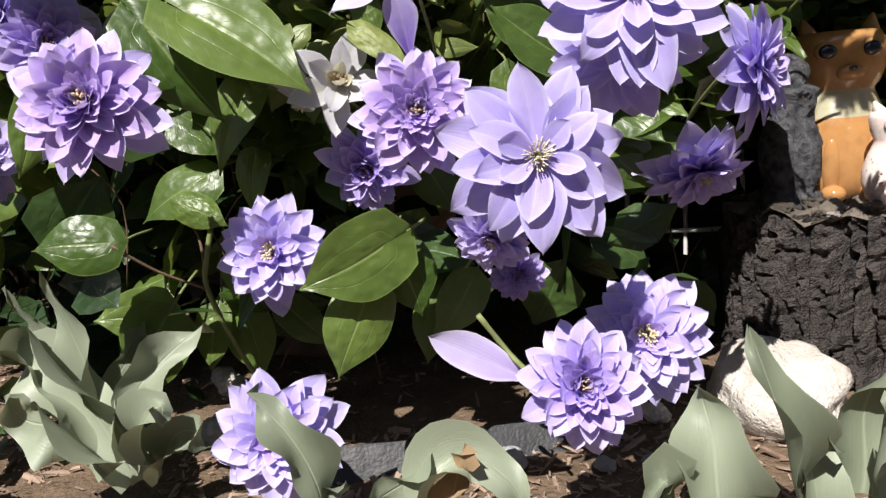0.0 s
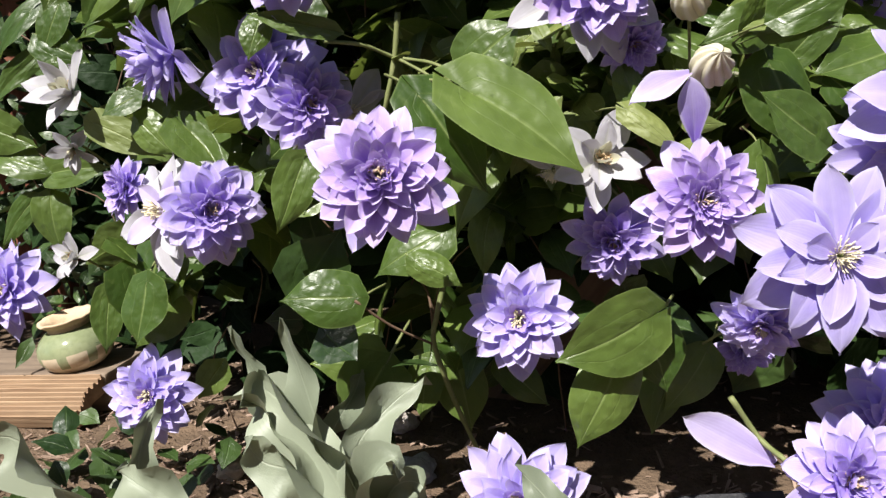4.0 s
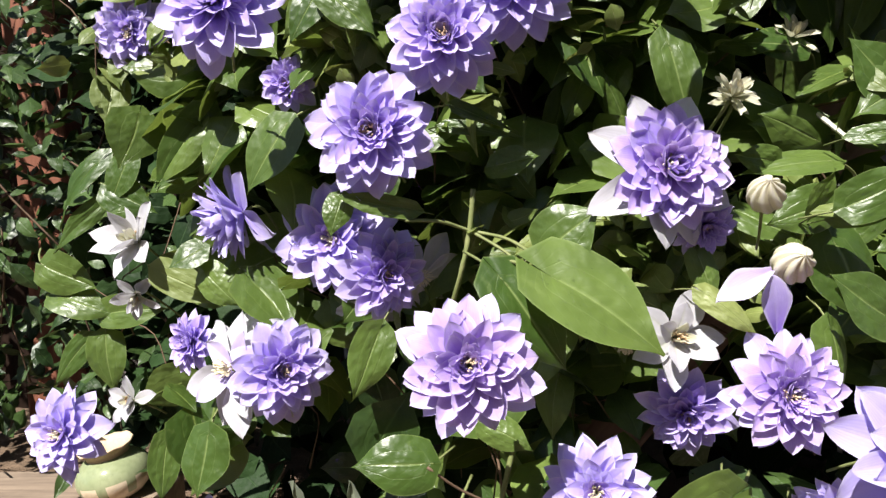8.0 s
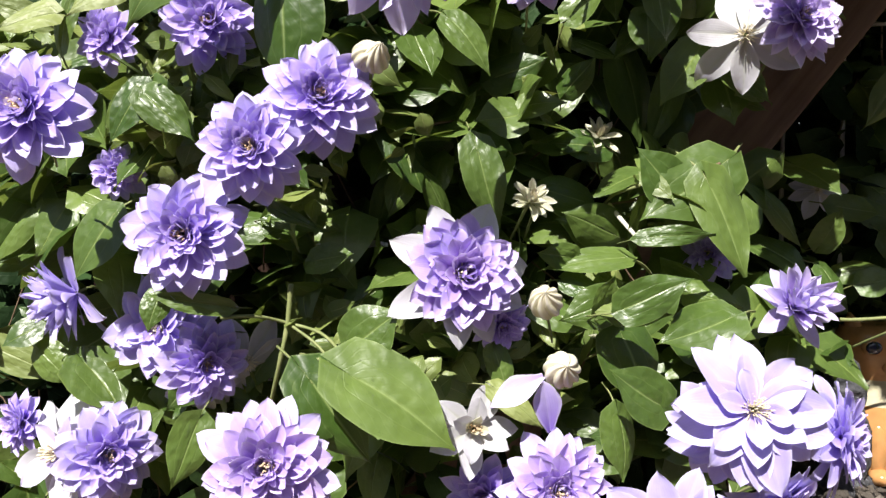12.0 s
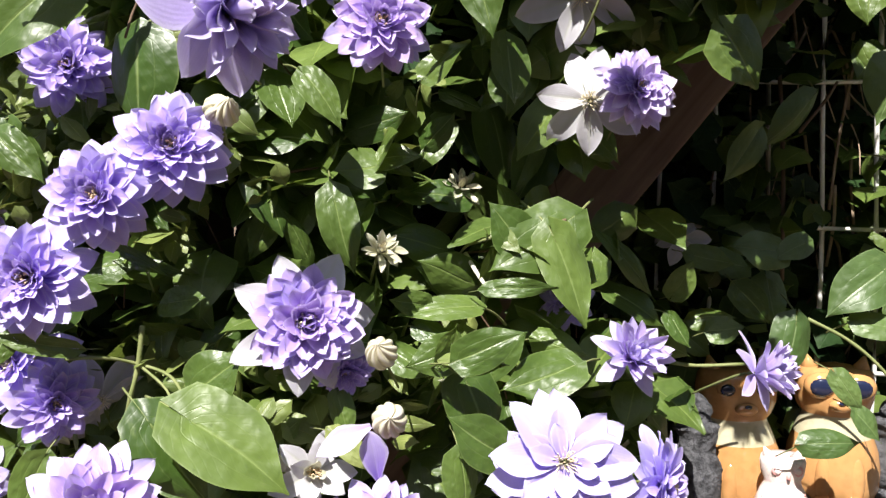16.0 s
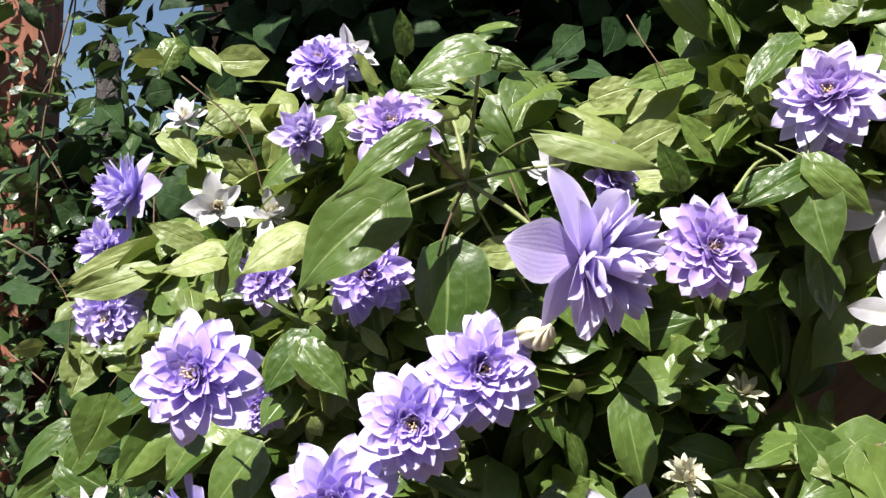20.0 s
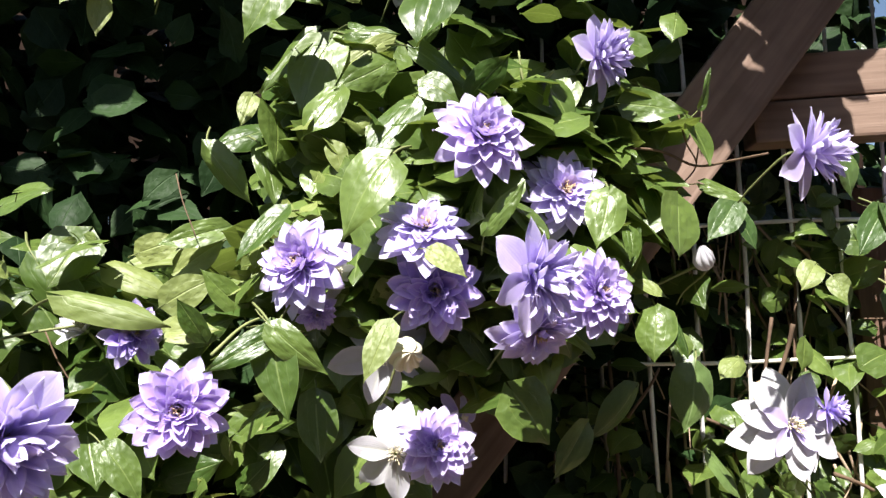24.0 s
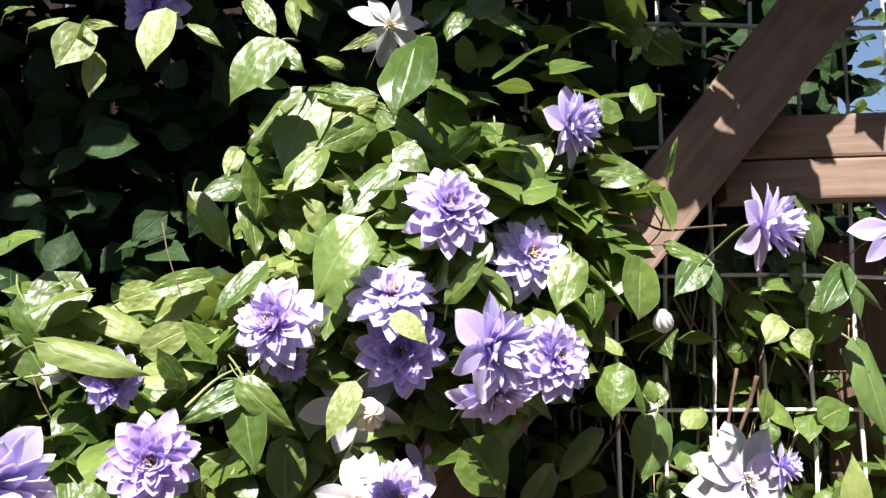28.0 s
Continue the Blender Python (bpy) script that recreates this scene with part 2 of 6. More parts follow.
# timber coloured near black, with the deep shade put into the colour
WOOD_SHADED = wood_material("shaded_timber", (0.014, 0.009, 0.007), (0.030, 0.018, 0.013), (60.0, 60.0, 5.0), 0.05)
PLANK = wood_material("weathered_deck", (0.26, 0.165, 0.10), (0.43, 0.30, 0.19), (5.0, 60.0, 60.0))
BOARD_GREY = wood_material("grey_board", (0.16, 0.12, 0.09), (0.30, 0.23, 0.17), (5.0, 60.0, 60.0))
WIRE = rough_material("galvanised_wire", (0.62, 0.60, 0.56), (0.82, 0.80, 0.76), 60.0, 0.5, 0.3, 0.001, metal=0.15)
WIRE_RUST = rough_material("dull_wire", (0.22, 0.19, 0.16), (0.38, 0.34, 0.29), 60.0, 0.7, 0.4, 0.001)
BARK = rough_material("bark", (0.016, 0.013, 0.013), (0.085, 0.070, 0.065), 34.0, 0.6, 1.0, 0.012, spec=0.5)
BARK_TOP = rough_material("stump_top", (0.075, 0.06, 0.048), (0.20, 0.17, 0.14), 30.0, 0.9, 0.8, 0.008)
SOIL = rough_material("soil", (0.06, 0.04, 0.025), (0.17, 0.115, 0.075), 14.0, 0.95, 1.0, 0.012)
CHIP = rough_material("wood_chip", (0.17, 0.105, 0.075), (0.42, 0.31, 0.24), 30.0, 0.9, 0.5, 0.003, stuff=True)
ROCK = rough_material("pale_rock", (0.40, 0.35, 0.31), (0.66, 0.61, 0.56), 20.0, 0.85, 0.7, 0.010)
GREY_ROCK = rough_material("grey_rock", (0.20, 0.20, 0.22), (0.42, 0.42, 0.43), 18.0, 0.85, 0.8, 0.006)
LAVA = rough_material("lava_stone", (0.03, 0.031, 0.036), (0.22, 0.22, 0.24), 75.0, 0.9, 1.0, 0.014)
GLAZE = rough_material("amber_glaze", (0.37, 0.175, 0.060), (0.50, 0.275, 0.115), 12.0, 0.12, 0.15, 0.001, spec=0.7)
GLAZE_PALE = rough_material("cream_glaze", (0.50, 0.40, 0.27), (0.66, 0.56, 0.42), 18.0, 0.15, 0.15, 0.001, spec=0.7)
GLAZE_TAN = rough_material("tan_glaze", (0.33, 0.31, 0.20), (0.45, 0.41, 0.29), 18.0, 0.15, 0.15, 0.001, spec=0.7)
GLAZE_WHITE = rough_material("white_clay", (0.76, 0.50, 0.47), (0.84, 0.79, 0.74), 60.0, 0.45, 0.3, 0.001)
CLAY = rough_material("bare_clay", (0.46, 0.33, 0.21), (0.62, 0.49, 0.34), 40.0, 0.9, 0.5, 0.002)
GLAZE_EYE = rough_material("black_glaze", (0.008, 0.01, 0.03), (0.015, 0.02, 0.05), 10.0, 0.05, 0.0, 0.001, spec=0.8)
GLAZE_PINK = rough_material("pink_glaze", (0.75, 0.30, 0.30), (0.8, 0.45, 0.42), 30.0, 0.3, 0.1, 0.001)
GLAZE_GREEN = rough_material("green_glaze", (0.17, 0.21, 0.11), (0.30, 0.33, 0.19), 20.0, 0.1, 0.1, 0.001, spec=0.8)
PLASTIC = rough_material("black_plastic", (0.010, 0.010, 0.012), (0.035, 0.035, 0.04), 20.0, 0.5, 0.4, 0.004)
PLASTER = rough_material("pale_metal_pole", (0.55, 0.56, 0.57), (0.7, 0.7, 0.7), 8.0, 0.5, 0.1, 0.001)


# ---- mesh helpers ----
def mesh_of(name, verts, faces, material, uvs=None, smooth=True):
    me = bpy.data.meshes.new(name)
    me.from_pydata([tuple(v) for v in verts], [], faces)
    for m in (material if isinstance(material, (list, tuple)) else [material]):
        me.materials.append(m)
    if uvs is not None:
        lay = me.uv_layers.new(name="uv")
        idx = np.empty(len(me.loops), dtype=np.int32)
        me.loops.foreach_get("vertex_index", idx)
        lay.data.foreach_set("uv", np.asarray(uvs, dtype=np.float32)[idx].ravel())
    if smooth:
        me.polygons.foreach_set("use_smooth", np.ones(len(me.polygons), dtype=bool))
    me.update()
    return me


def thing(name, label, category, group="", kind="", at=None):
    ob = tagged(new(name), label, category, group, kind)
    if at is not None:
        ob.matrix_world = at
    return ob


def part(name, me, parent, m=None, label=""):
    ob = new(name, me)
    ob.parent = parent
    if m is not None:
        ob.matrix_basis = m
    if label:
        tagged(ob, label)
    return ob


def from_bm(name, bm, material, smooth=False):
    me = bpy.data.meshes.new(name)
    bm.to_mesh(me)
    bm.free()
    for m in (material if isinstance(material, (list, tuple)) else [material]):
        me.materials.append(m)
    if smooth:
        me.polygons.foreach_set("use_smooth", np.ones(len(me.polygons), dtype=bool))
    return me


def box(name, sx, sy, sz, material, bevel=0.004, jitter=0.0, cuts=0):
    bm = bmesh.new()
    bmesh.ops.create_cube(bm, size=1.0)
    bmesh.ops.scale(bm, vec=(sx, sy, sz), verts=bm.verts)
    if cuts:
        bmesh.ops.subdivide_edges(bm, edges=[e for e in bm.edges if e.calc_length() > max(sx, sy, sz) * 0.9], cuts=cuts)
    if bevel:
        bmesh.ops.bevel(bm, geom=[e for e in bm.edges if e.is_manifold and e.calc_face_angle(0) > 0.5], offset=bevel, segments=2, affect="EDGES", profile=0.6)
    for v in bm.verts:
        if jitter:
            v.co += noise.noise_vector(v.co * 9) * jitter
    return from_bm(name, bm, material)


def grid_faces(nu, nv):
    return [(j * nu + i, j * nu + i + 1, (j + 1) * nu + i + 1, (j + 1) * nu + i) for j in range(nv - 1) for i in range(nu - 1)]


def blade(name, material, nu, nv, outline, half, shape, seed, tip=1.0):
    """a leaf or petal: length 1 along +y, face towards +z, base at the origin; tip above 1 crowds the rows to the point"""
    r = random.Random(seed)
    ph, verts, uvs = r.uniform(0, 6), [], []
    for j in range(nv):
        v = 1 - (1 - j / (nv - 1)) ** tip
        w = half * outline(v)
        for i in range(nu):
            u = 2 * i / (nu - 1) - 1
            x, y, z = shape(u, v, w, ph)
            verts.append((x, y, z))
            uvs.append((u / 2 + 0.5, v))
    return mesh_of(name, verts, grid_faces(nu, nv), material, uvs)


def leaf_outline(v):
    """broadest at a third, rounded towards the stalk, drawn out to a point"""
    s = math.sin(math.pi * min(1.0, v) ** 0.63)
    return max(0.012, s ** (0.46 if v < 0.33 else 0.82 + 1.1 * max(0.0, v - 0.55)))


def petal_outline(v):
    """spade-shaped with a short point"""
    if v < 0.56:
        s = v / 0.56
        return 0.22 + 0.78 * (s * s * (3 - 2 * s)) ** 0.75
    return max(0.012, (1 - ((v - 0.56) / 0.44) ** 2.4) ** 0.8)


def sepal_outline(v):
    """a broad blade that tapers evenly to its tip"""
    if v < 0.48:
        s = v / 0.48
        return 0.20 + 0.80 * (s * s * (3 - 2 * s)) ** 0.75
    return max(0.012, (1 - ((v - 0.48) / 0.52) ** 2.1) ** 0.82)


def leaf_shape(fold, arch, wave, twist=0.0, curl=0.0, lobe=0.19):
    def f(u, v, w, ph):
        y = v - lobe * (abs(u) ** 1.5) * max(0, 1 - v * 2.9) * 1.25
        z = fold * abs(u) * w - arch * v * v + wave * math.sin(v * 7 + ph + (1.9 if u > 0 else 0)) * abs(u) ** 1.6 - curl * (u * u) * w
        # the blade swells a little between the veins
        z += 0.05 * w * math.sin(math.pi * min(1.0, abs(u) * 2.2)) ** 2
        a = twist * (v - 0.3)
        return u * w * math.cos(a) - 0.05 * math.sin(v * 3 + ph) * v, y, z + u * w * math.sin(a)
    return f


def petal_shape(cup, arch, wave, twist=0.0, bend=0.0):
    """cupped blade with a softly waved edge, a crease down the middle and a sideways bend"""
    def f(u, v, w, ph):
        edge = 1 + 0.05 * math.sin(v * 9 + ph + (2.1 if u > 0 else 0)) * abs(u)
        z = cup * (u * u) * w * (1 - 0.5 * v) - arch * v * v
        z += wave * math.sin(v * 6.5 + ph + (2.4 if u > 0 else 0)) * abs(u) ** 1.5 * min(1, v * 2)
        z -= 0.035 * math.exp(-(u * 3.5) ** 2) * (1 - v)
        a = twist * v
        return u * w * edge * math.cos(a) + bend * v * v, v - 0.02 * abs(u) * v, z + u * w * math.sin(a)
    return f


CACHE = {}


def leaf_mesh(material, i, fine=True, width=0.42):
    key = ("leaf", material.name, i, fine, width)
    if key not in CACHE:
        r = random.Random(i * 7 + 3)
        nu, nv = (11, 15) if fine else (7, 8) if material in (LEAF, LEAF_FILL, LEAF_YOUNG) else (5, 6)
        sh = leaf_shape(r.choice((0.05, 0.1, 0.18, 0.26)), r.choice((0.04, 0.1, 0.16, 0.26)), r.uniform(0.012, 0.05), r.uniform(-0.32, 0.32), r.choice((0.0, 0.1, 0.2, 0.3)), r.choice((0.12, 0.18, 0.24)))
        me = blade("leaf", material, nu, nv, leaf_outline, width, sh, i, 1.15)
        if fine:
            # the leaf's own stalk, bending back
            bm = bmesh.new()
            bm.from_mesh(me)
            lay = bm.loops.layers.uv.verify()
            v, f, u = tube_data(smooth_line([(0, 0.06, -0.012), (0, -0.1, -0.03), (0.02 * (i - 5), -0.3, -0.14), (0.04 * (i - 5), -0.5, -0.34)], 3), [0.016, 0.017, 0.018, 0.018, 0.018, 0.018, 0.018, 0.018, 0.018, 0.018], 5)
            vs = [bm.verts.new(q) for q in v]
            for q in f:
                face = bm.faces.new([vs[w] for w in q])
                face.material_index, face.smooth = 1, True
            bm.to_mesh(me)
            bm.free()
            me.materials.append(STEM)
        CACHE[key] = me
    return CACHE[key]


def petal_mesh(material, i, half):
    key = ("petal", material.name, i, half)
    if key not in CACHE:
        r = random.Random(i * 13 + 5)
        broad = half > 0.19
        lo, hi = (-0.04, 0.20) if broad else (-0.10, 0.12) if half > 0.12 else (-0.42, -0.08)
        sh = petal_shape(r.uniform(0.1, 0.6) if broad else r.uniform(0.6, 1.5), r.uniform(lo, hi), r.uniform(0.015, 0.05), r.uniform(-0.3, 0.3), r.uniform(-0.07, 0.07))
        long = material in (P_PALE, P_WHITE, P_FADE, P_CREAM) and half > 0.15
        CACHE[key] = blade("petal", material, 7 if half > 0.12 else 5, 11 if broad else 9, sepal_outline if long else petal_outline, half, sh, i, 1.35)
    return CACHE[key]


def tube_data(points, radii, sides=6):
    pts = [Vector(p) for p in points]
    verts, faces, uvs = [], [], []
    for i, p in enumerate(pts):
        d = (pts[min(i + 1, len(pts) - 1)] - pts[max(i - 1, 0)]).normalized()
        q = d.to_track_quat("Z", "Y")
        for s in range(sides):
            a = 2 * math.pi * s / sides
            verts.append(p + q @ Vector((math.cos(a), math.sin(a), 0)) * radii[i])
            uvs.append((s / sides, i))
    for i in range(len(pts) - 1):
        for s in range(sides):
            t = (s + 1) % sides
            faces.append((i * sides + s, i * sides + t, (i + 1) * sides + t, (i + 1) * sides + s))
    faces.append(tuple(range(sides - 1, -1, -1)))
    faces.append(tuple((len(pts) - 1) * sides + s for s in range(sides)))
    return verts, faces, uvs


def smooth_line(points, n=5):
    p = [Vector(q) for q in points]
    p = [p[0] * 2 - p[1]] + p + [p[-1] * 2 - p[-2]]
    out = []
    for i in range(1, len(p) - 2):
        for k in range(n):
            t = k / n
            out.append(0.5 * (2 * p[i] + (p[i + 1] - p[i - 1]) * t + (2 * p[i - 1] - 5 * p[i] + 4 * p[i + 1] - p[i + 2]) * t * t + (3 * p[i] - p[i - 1] - 3 * p[i + 1] + p[i + 2]) * t ** 3))
    return out + [p[-2]]


def tube_mesh(name, points, radius, material, taper=0.6, sides=6, n=5):
    pts = smooth_line(points, n)
    rad = [radius * (1 - (1 - taper) * i / (len(pts) - 1)) * (1 + 0.08 * math.sin(i * 2.3)) for i in range(len(pts))]
    v, f, u = tube_data(pts, rad, sides)
    return mesh_of(name, v, f, material, u)


def merge(name, pieces, material):
    """joins (verts, faces, uvs) lists into one mesh"""
    verts, faces, uvs = [], [], []
    for v, f, u in pieces:
        o = len(verts)
        verts += v
        uvs += u
        faces += [tuple(i + o for i in q) for q in f]
    return mesh_of(name, verts, faces, material, uvs)


# ---- flowers ----
def rings(kind):
    """rows of (count, length, half width, tilt, tilt spread, material)"""
    if kind == "double":
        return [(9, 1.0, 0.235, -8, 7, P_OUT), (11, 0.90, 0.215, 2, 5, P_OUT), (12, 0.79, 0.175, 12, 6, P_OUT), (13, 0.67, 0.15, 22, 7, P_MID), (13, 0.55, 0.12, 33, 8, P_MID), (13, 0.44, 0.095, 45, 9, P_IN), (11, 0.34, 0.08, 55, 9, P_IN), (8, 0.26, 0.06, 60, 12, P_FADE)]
    if kind == "rose":
        return [(12, 1.0, 0.205, -5, 5, P_OUT), (12, 0.88, 0.195, 4, 4, P_PINK), (12, 0.78, 0.175, 12, 5, P_PINK), (13, 0.66, 0.15, 22, 6, P_PINK), (13, 0.54, 0.12, 33, 7, P_PINK), (13, 0.42, 0.095, 46, 8, P_PINK), (12, 0.32, 0.075, 56, 8, P_PINK), (9, 0.24, 0.055, 60, 12, P_FADE)]
    if kind == "single":
        return [(8, 1.0, 0.25, -6, 8, P_PALE), (8, 0.93, 0.23, 3, 8, P_PALE), (6, 0.72, 0.20, 10, 9, P_PALE), (4, 0.46, 0.13, 18, 9, P_PALE)]
    if kind == "ruffled":
        return [(8, 1.0, 0.25, -9, 8, P_PALE), (11, 0.91, 0.215, 1, 6, P_PALE), (12, 0.80, 0.18, 11, 7, P_OUT), (12, 0.66, 0.155, 22, 8, P_OUT), (11, 0.52, 0.125, 34, 9, P_OUT), (9, 0.37, 0.10, 46, 10, P_MID)]
    if kind == "white":
        return [(7, 1.0, 0.235, -14, 13, P_WHITE)]
    if kind == "folded":
        return [(5, 1.0, 0.25, 24, 24, P_WHITE), (4, 0.86, 0.21, 52, 16, P_WHITE), (4, 0.5, 0.11, 66, 12, P_CREAM)]
    if kind == "white_full":
        return [(8, 1.0, 0.255, -9, 11, P_WHITE), (7, 0.88, 0.23, 5, 10, P_WHITE), (4, 0.60, 0.16, 18, 10, P_FADE)]
    if kind == "half_white":
        return [(8, 1.0, 0.24, -6, 8, P_WHITE), (12, 0.72, 0.18, 4, 5, P_PINK), (13, 0.67, 0.165, 13, 5, P_MID), (14, 0.59, 0.145, 24, 6, P_MID), (14, 0.50, 0.125, 36, 6, P_PINK), (14, 0.40, 0.105, 49, 7, P_PINK), (11, 0.28, 0.075, 64, 8, P_IN)]
    if kind == "rosette":
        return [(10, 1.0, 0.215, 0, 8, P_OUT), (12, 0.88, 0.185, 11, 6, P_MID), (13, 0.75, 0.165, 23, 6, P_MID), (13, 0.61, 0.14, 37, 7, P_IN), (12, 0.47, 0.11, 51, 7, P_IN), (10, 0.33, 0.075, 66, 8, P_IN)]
    if kind == "side":
        return [(6, 1.0, 0.32, -2, 11, P_PALE), (10, 0.90, 0.16, 28, 8, P_PALE), (12, 0.90, 0.145, 41, 7, P_OUT), (12, 0.88, 0.13, 52, 7, P_PALE), (10, 0.84, 0.115, 64, 7, P_OUT), (7, 0.76, 0.10, 77, 5, P_MID)]
    if kind == "cream":
        return [(5, 1.0, 0.17, 12, 18, P_CREAM), (7, 0.88, 0.14, 50, 16, P_CREAM), (6, 0.66, 0.12, 72, 8, P_BUD)]
    if kind == "opening":
        return [(6, 0.92, 0.22, 10, 14, P_OUT), (9, 0.88, 0.16, 40, 9, P_OUT), (10, 0.90, 0.145, 56, 7, P_MID), (9, 0.88, 0.13, 68, 6, P_FADE), (7, 0.82, 0.12, 80, 5, P_FADE)]
    return [(6, 1.0, 0.24, -8, 10, P_PALE)]


def ring_rows(kind):
    """the same flower, bleached by the sun"""
    if not kind.endswith("_faded"):
        return rings(kind)
    pale = {P_PALE: P_FADE, P_OUT: P_FADE, P_MID: P_BLUSH, P_PINK: P_BLUSH, P_IN: P_PINK}
    return [(*q[:5], pale.get(q[5], q[5])) for q in rings(kind[:-6])]


def aim(x, y, z, az, el, spin):
    """a pose whose +z faces az degrees to the right of the viewer's side (-y) and el degrees up"""
    a, e = radians(az), radians(el)
    d = Vector((math.sin(a) * math.cos(e), -math.cos(a) * math.cos(e), math.sin(e)))
    return Matrix.Translation((x, y, z)) @ d.to_track_quat("Z", "Y").to_matrix().to_4x4() @ pose(0, 0, 0, 0, 0, spin)


def stamens(r, kind):
    """thin pale threads with fatter ends, spread wide in open flowers"""
    pieces = []
    loose = kind in ("single", "white")
    n, ln, rad = (84, 0.21, 0.0055) if loose else (34, 0.19, 0.010)
    for i in range(n):
        a, e = r.uniform(0, 6.28), radians(r.uniform(12, 88) if loose else r.uniform(40, 90))
        l = ln * r.uniform(0.55, 1.0)
        d = Vector((math.cos(a) * math.cos(e), math.sin(a) * math.cos(e), math.sin(e)))
        b = Vector((math.cos(a), math.sin(a), 0)) * 0.03
        pieces.append(tube_data([b, b + d * l * 0.6, b + d * l * 0.85, b + d * l + Vector((0, 0, 0.015))], [rad * 0.7, rad * 0.7, rad * 1.5, rad * 1.1], 4))
    return pieces


STAMEN_MESH = {}
PLACED = []
BLOOMS = []


def flower(kind, x, y, z, size, az=0, el=10, label="", spin=None, stalk=True):
    """one clematis flower of that radius in metres"""
    spin = rng.uniform(0, 360) if spin is None else spin
    at = aim(x, y, z, az, el, spin)
    ob = thing("clematis_flower", label or LABELS.get(kind, "sun-bleached pale lavender-pink clematis flower with many petals" if kind.endswith("_faded") else "double lavender clematis flower on the climbing vine"), "flower", "flowers on the clematis vine", at=at @ Matrix.Scale(1.0, 4))
    PLACED.append((x, y, z, size * 0.95))
    BLOOMS.append((Vector((x, y, z)), size * 0.85))
    first = rng.uniform(0, 40)
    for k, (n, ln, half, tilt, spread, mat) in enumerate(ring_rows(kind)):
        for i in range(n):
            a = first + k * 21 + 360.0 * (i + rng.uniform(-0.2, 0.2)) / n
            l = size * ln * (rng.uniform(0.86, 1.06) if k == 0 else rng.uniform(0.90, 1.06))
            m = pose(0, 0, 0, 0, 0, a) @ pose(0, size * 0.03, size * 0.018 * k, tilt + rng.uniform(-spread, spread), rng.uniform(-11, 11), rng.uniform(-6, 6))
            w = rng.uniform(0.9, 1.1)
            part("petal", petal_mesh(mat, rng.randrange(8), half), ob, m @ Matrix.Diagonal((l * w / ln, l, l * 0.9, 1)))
    key = (kind in ("single", "white"), kind in ("single", "ruffled", "white", "white_full", "half_white", "star"))
    if key not in STAMEN_MESH:
        STAMEN_MESH[key] = merge("flower_centre", stamens(random.Random(5), "single" if key[0] else "double"), STAMEN if key[1] else STAMEN_DARK)
    part("flower_centre", STAMEN_MESH[key], ob, Matrix.Translation((0, 0, size * (0.04 if key[0] else 0.11))) @ Matrix.Scale(size * (1.0 if key[0] else 1.15), 4), "amber stamens" if not key[1] else "cream stamens")
    if stalk:
        inv = at.inverted()
        drop = Vector((x + rng.uniform(-0.04, 0.04), y + 0.10, z - 0.05))
        end = inv @ drop
        part("stalk", tube_mesh("stalk", [(0, 0, 0.005), (0, 0, -size * 0.35), end * 0.6 + Vector((0, 0, -size * 0.2)), end], 0.0022, STEM), ob)
    return ob


LABELS = {
    "double": "double lavender-blue clematis flower with layered pointed petals",
    "rose": "double violet clematis flower with a mauve centre",
    "single": "large pale lavender clematis flower with cream stamens",
    "ruffled": "ruffled pale lavender clematis flower with a yellow centre",
    "white": "fading white clematis flower with drooping petals",
    "folded": "half-closed crumpled white clematis flower",
    "white_full": "pale white clematis flower with broad overlapping petals",
    "half_white": "double violet clematis flower with whitish outer petals",
    "rosette": "small dark violet clematis rosette in the shade",
    "side": "half-closed pale lavender clematis flower seen from its side",
    "cream": "small cream clematis bud unfolding its narrow petals",
    "opening": "small opening lavender clematis flower",
}


def bud(x, y, z, size, az=0, el=30, material=None, label="striped cream clematis bud about to open"):
    """a fat bud with twisted ridges"""
    at = aim(x, y, z, az, el, rng.uniform(0, 360))
    PLACED.append((x, y, z, size))
    ob = thing("clematis_bud", label, "flower bud", "buds on the clematis vine", at=at)
    nu, nv, verts, uvs = 72, 14, [], []
    for j in range(nv):
        v = j / (nv - 1)
        for i in range(nu + 1):
            a = 2 * math.pi * i / nu
            g = abs(math.sin(4.5 * a + 4.4 * v + 0.5 * math.sin(2 * a)))
            r = math.sin(math.pi * (0.06 + 0.9399 * v ** 0.9)) ** 0.7 * (0.80 + 0.24 * g ** 0.55) * (1 - 0.22 * v)
            verts.append((math.cos(a) * r * size * 0.84, math.sin(a) * r * size * 0.84, size * ((v * 2 - 1) * 1.0 + 0.10 * g * v)))
            uvs.append((0.5 + 0.5 * g, v * 0.8))
    part("bud_body", mesh_of("bud_body", verts, grid_faces(nu + 1, nv), material or P_BUD, uvs), ob)
    end = at.inverted() @ Vector((x + rng.uniform(-0.03, 0.03), y + 0.09, z - 0.06))
    part("stalk", tube_mesh("stalk", [(0, 0, -size * 0.8), (0, 0, -size * 1.4), end * 0.7, end], 0.002, STEM), ob)
    return ob


# ---- leaves ----
def leaf_pose(b, t, wide, facing, roll=0.0):
    b, t = Vector(b), Vector(t)
    d = t - b
    n = Vector(facing)
    yy = d.normalized()
    xx = yy.cross(n).normalized()
    zz = xx.cross(yy)
    ln = d.length * 1.04
    m = Matrix((xx, yy, zz)).transposed().to_4x4()
    return Matrix.Translation(b) @ m @ pose(0, 0, 0, 0, roll, 0) @ Matrix.Diagonal((ln * wide / 0.90, ln, ln, 1))


vine = thing("clematis_vine", "large climbing clematis with glossy green leaves on a trellis", "climbing plant")


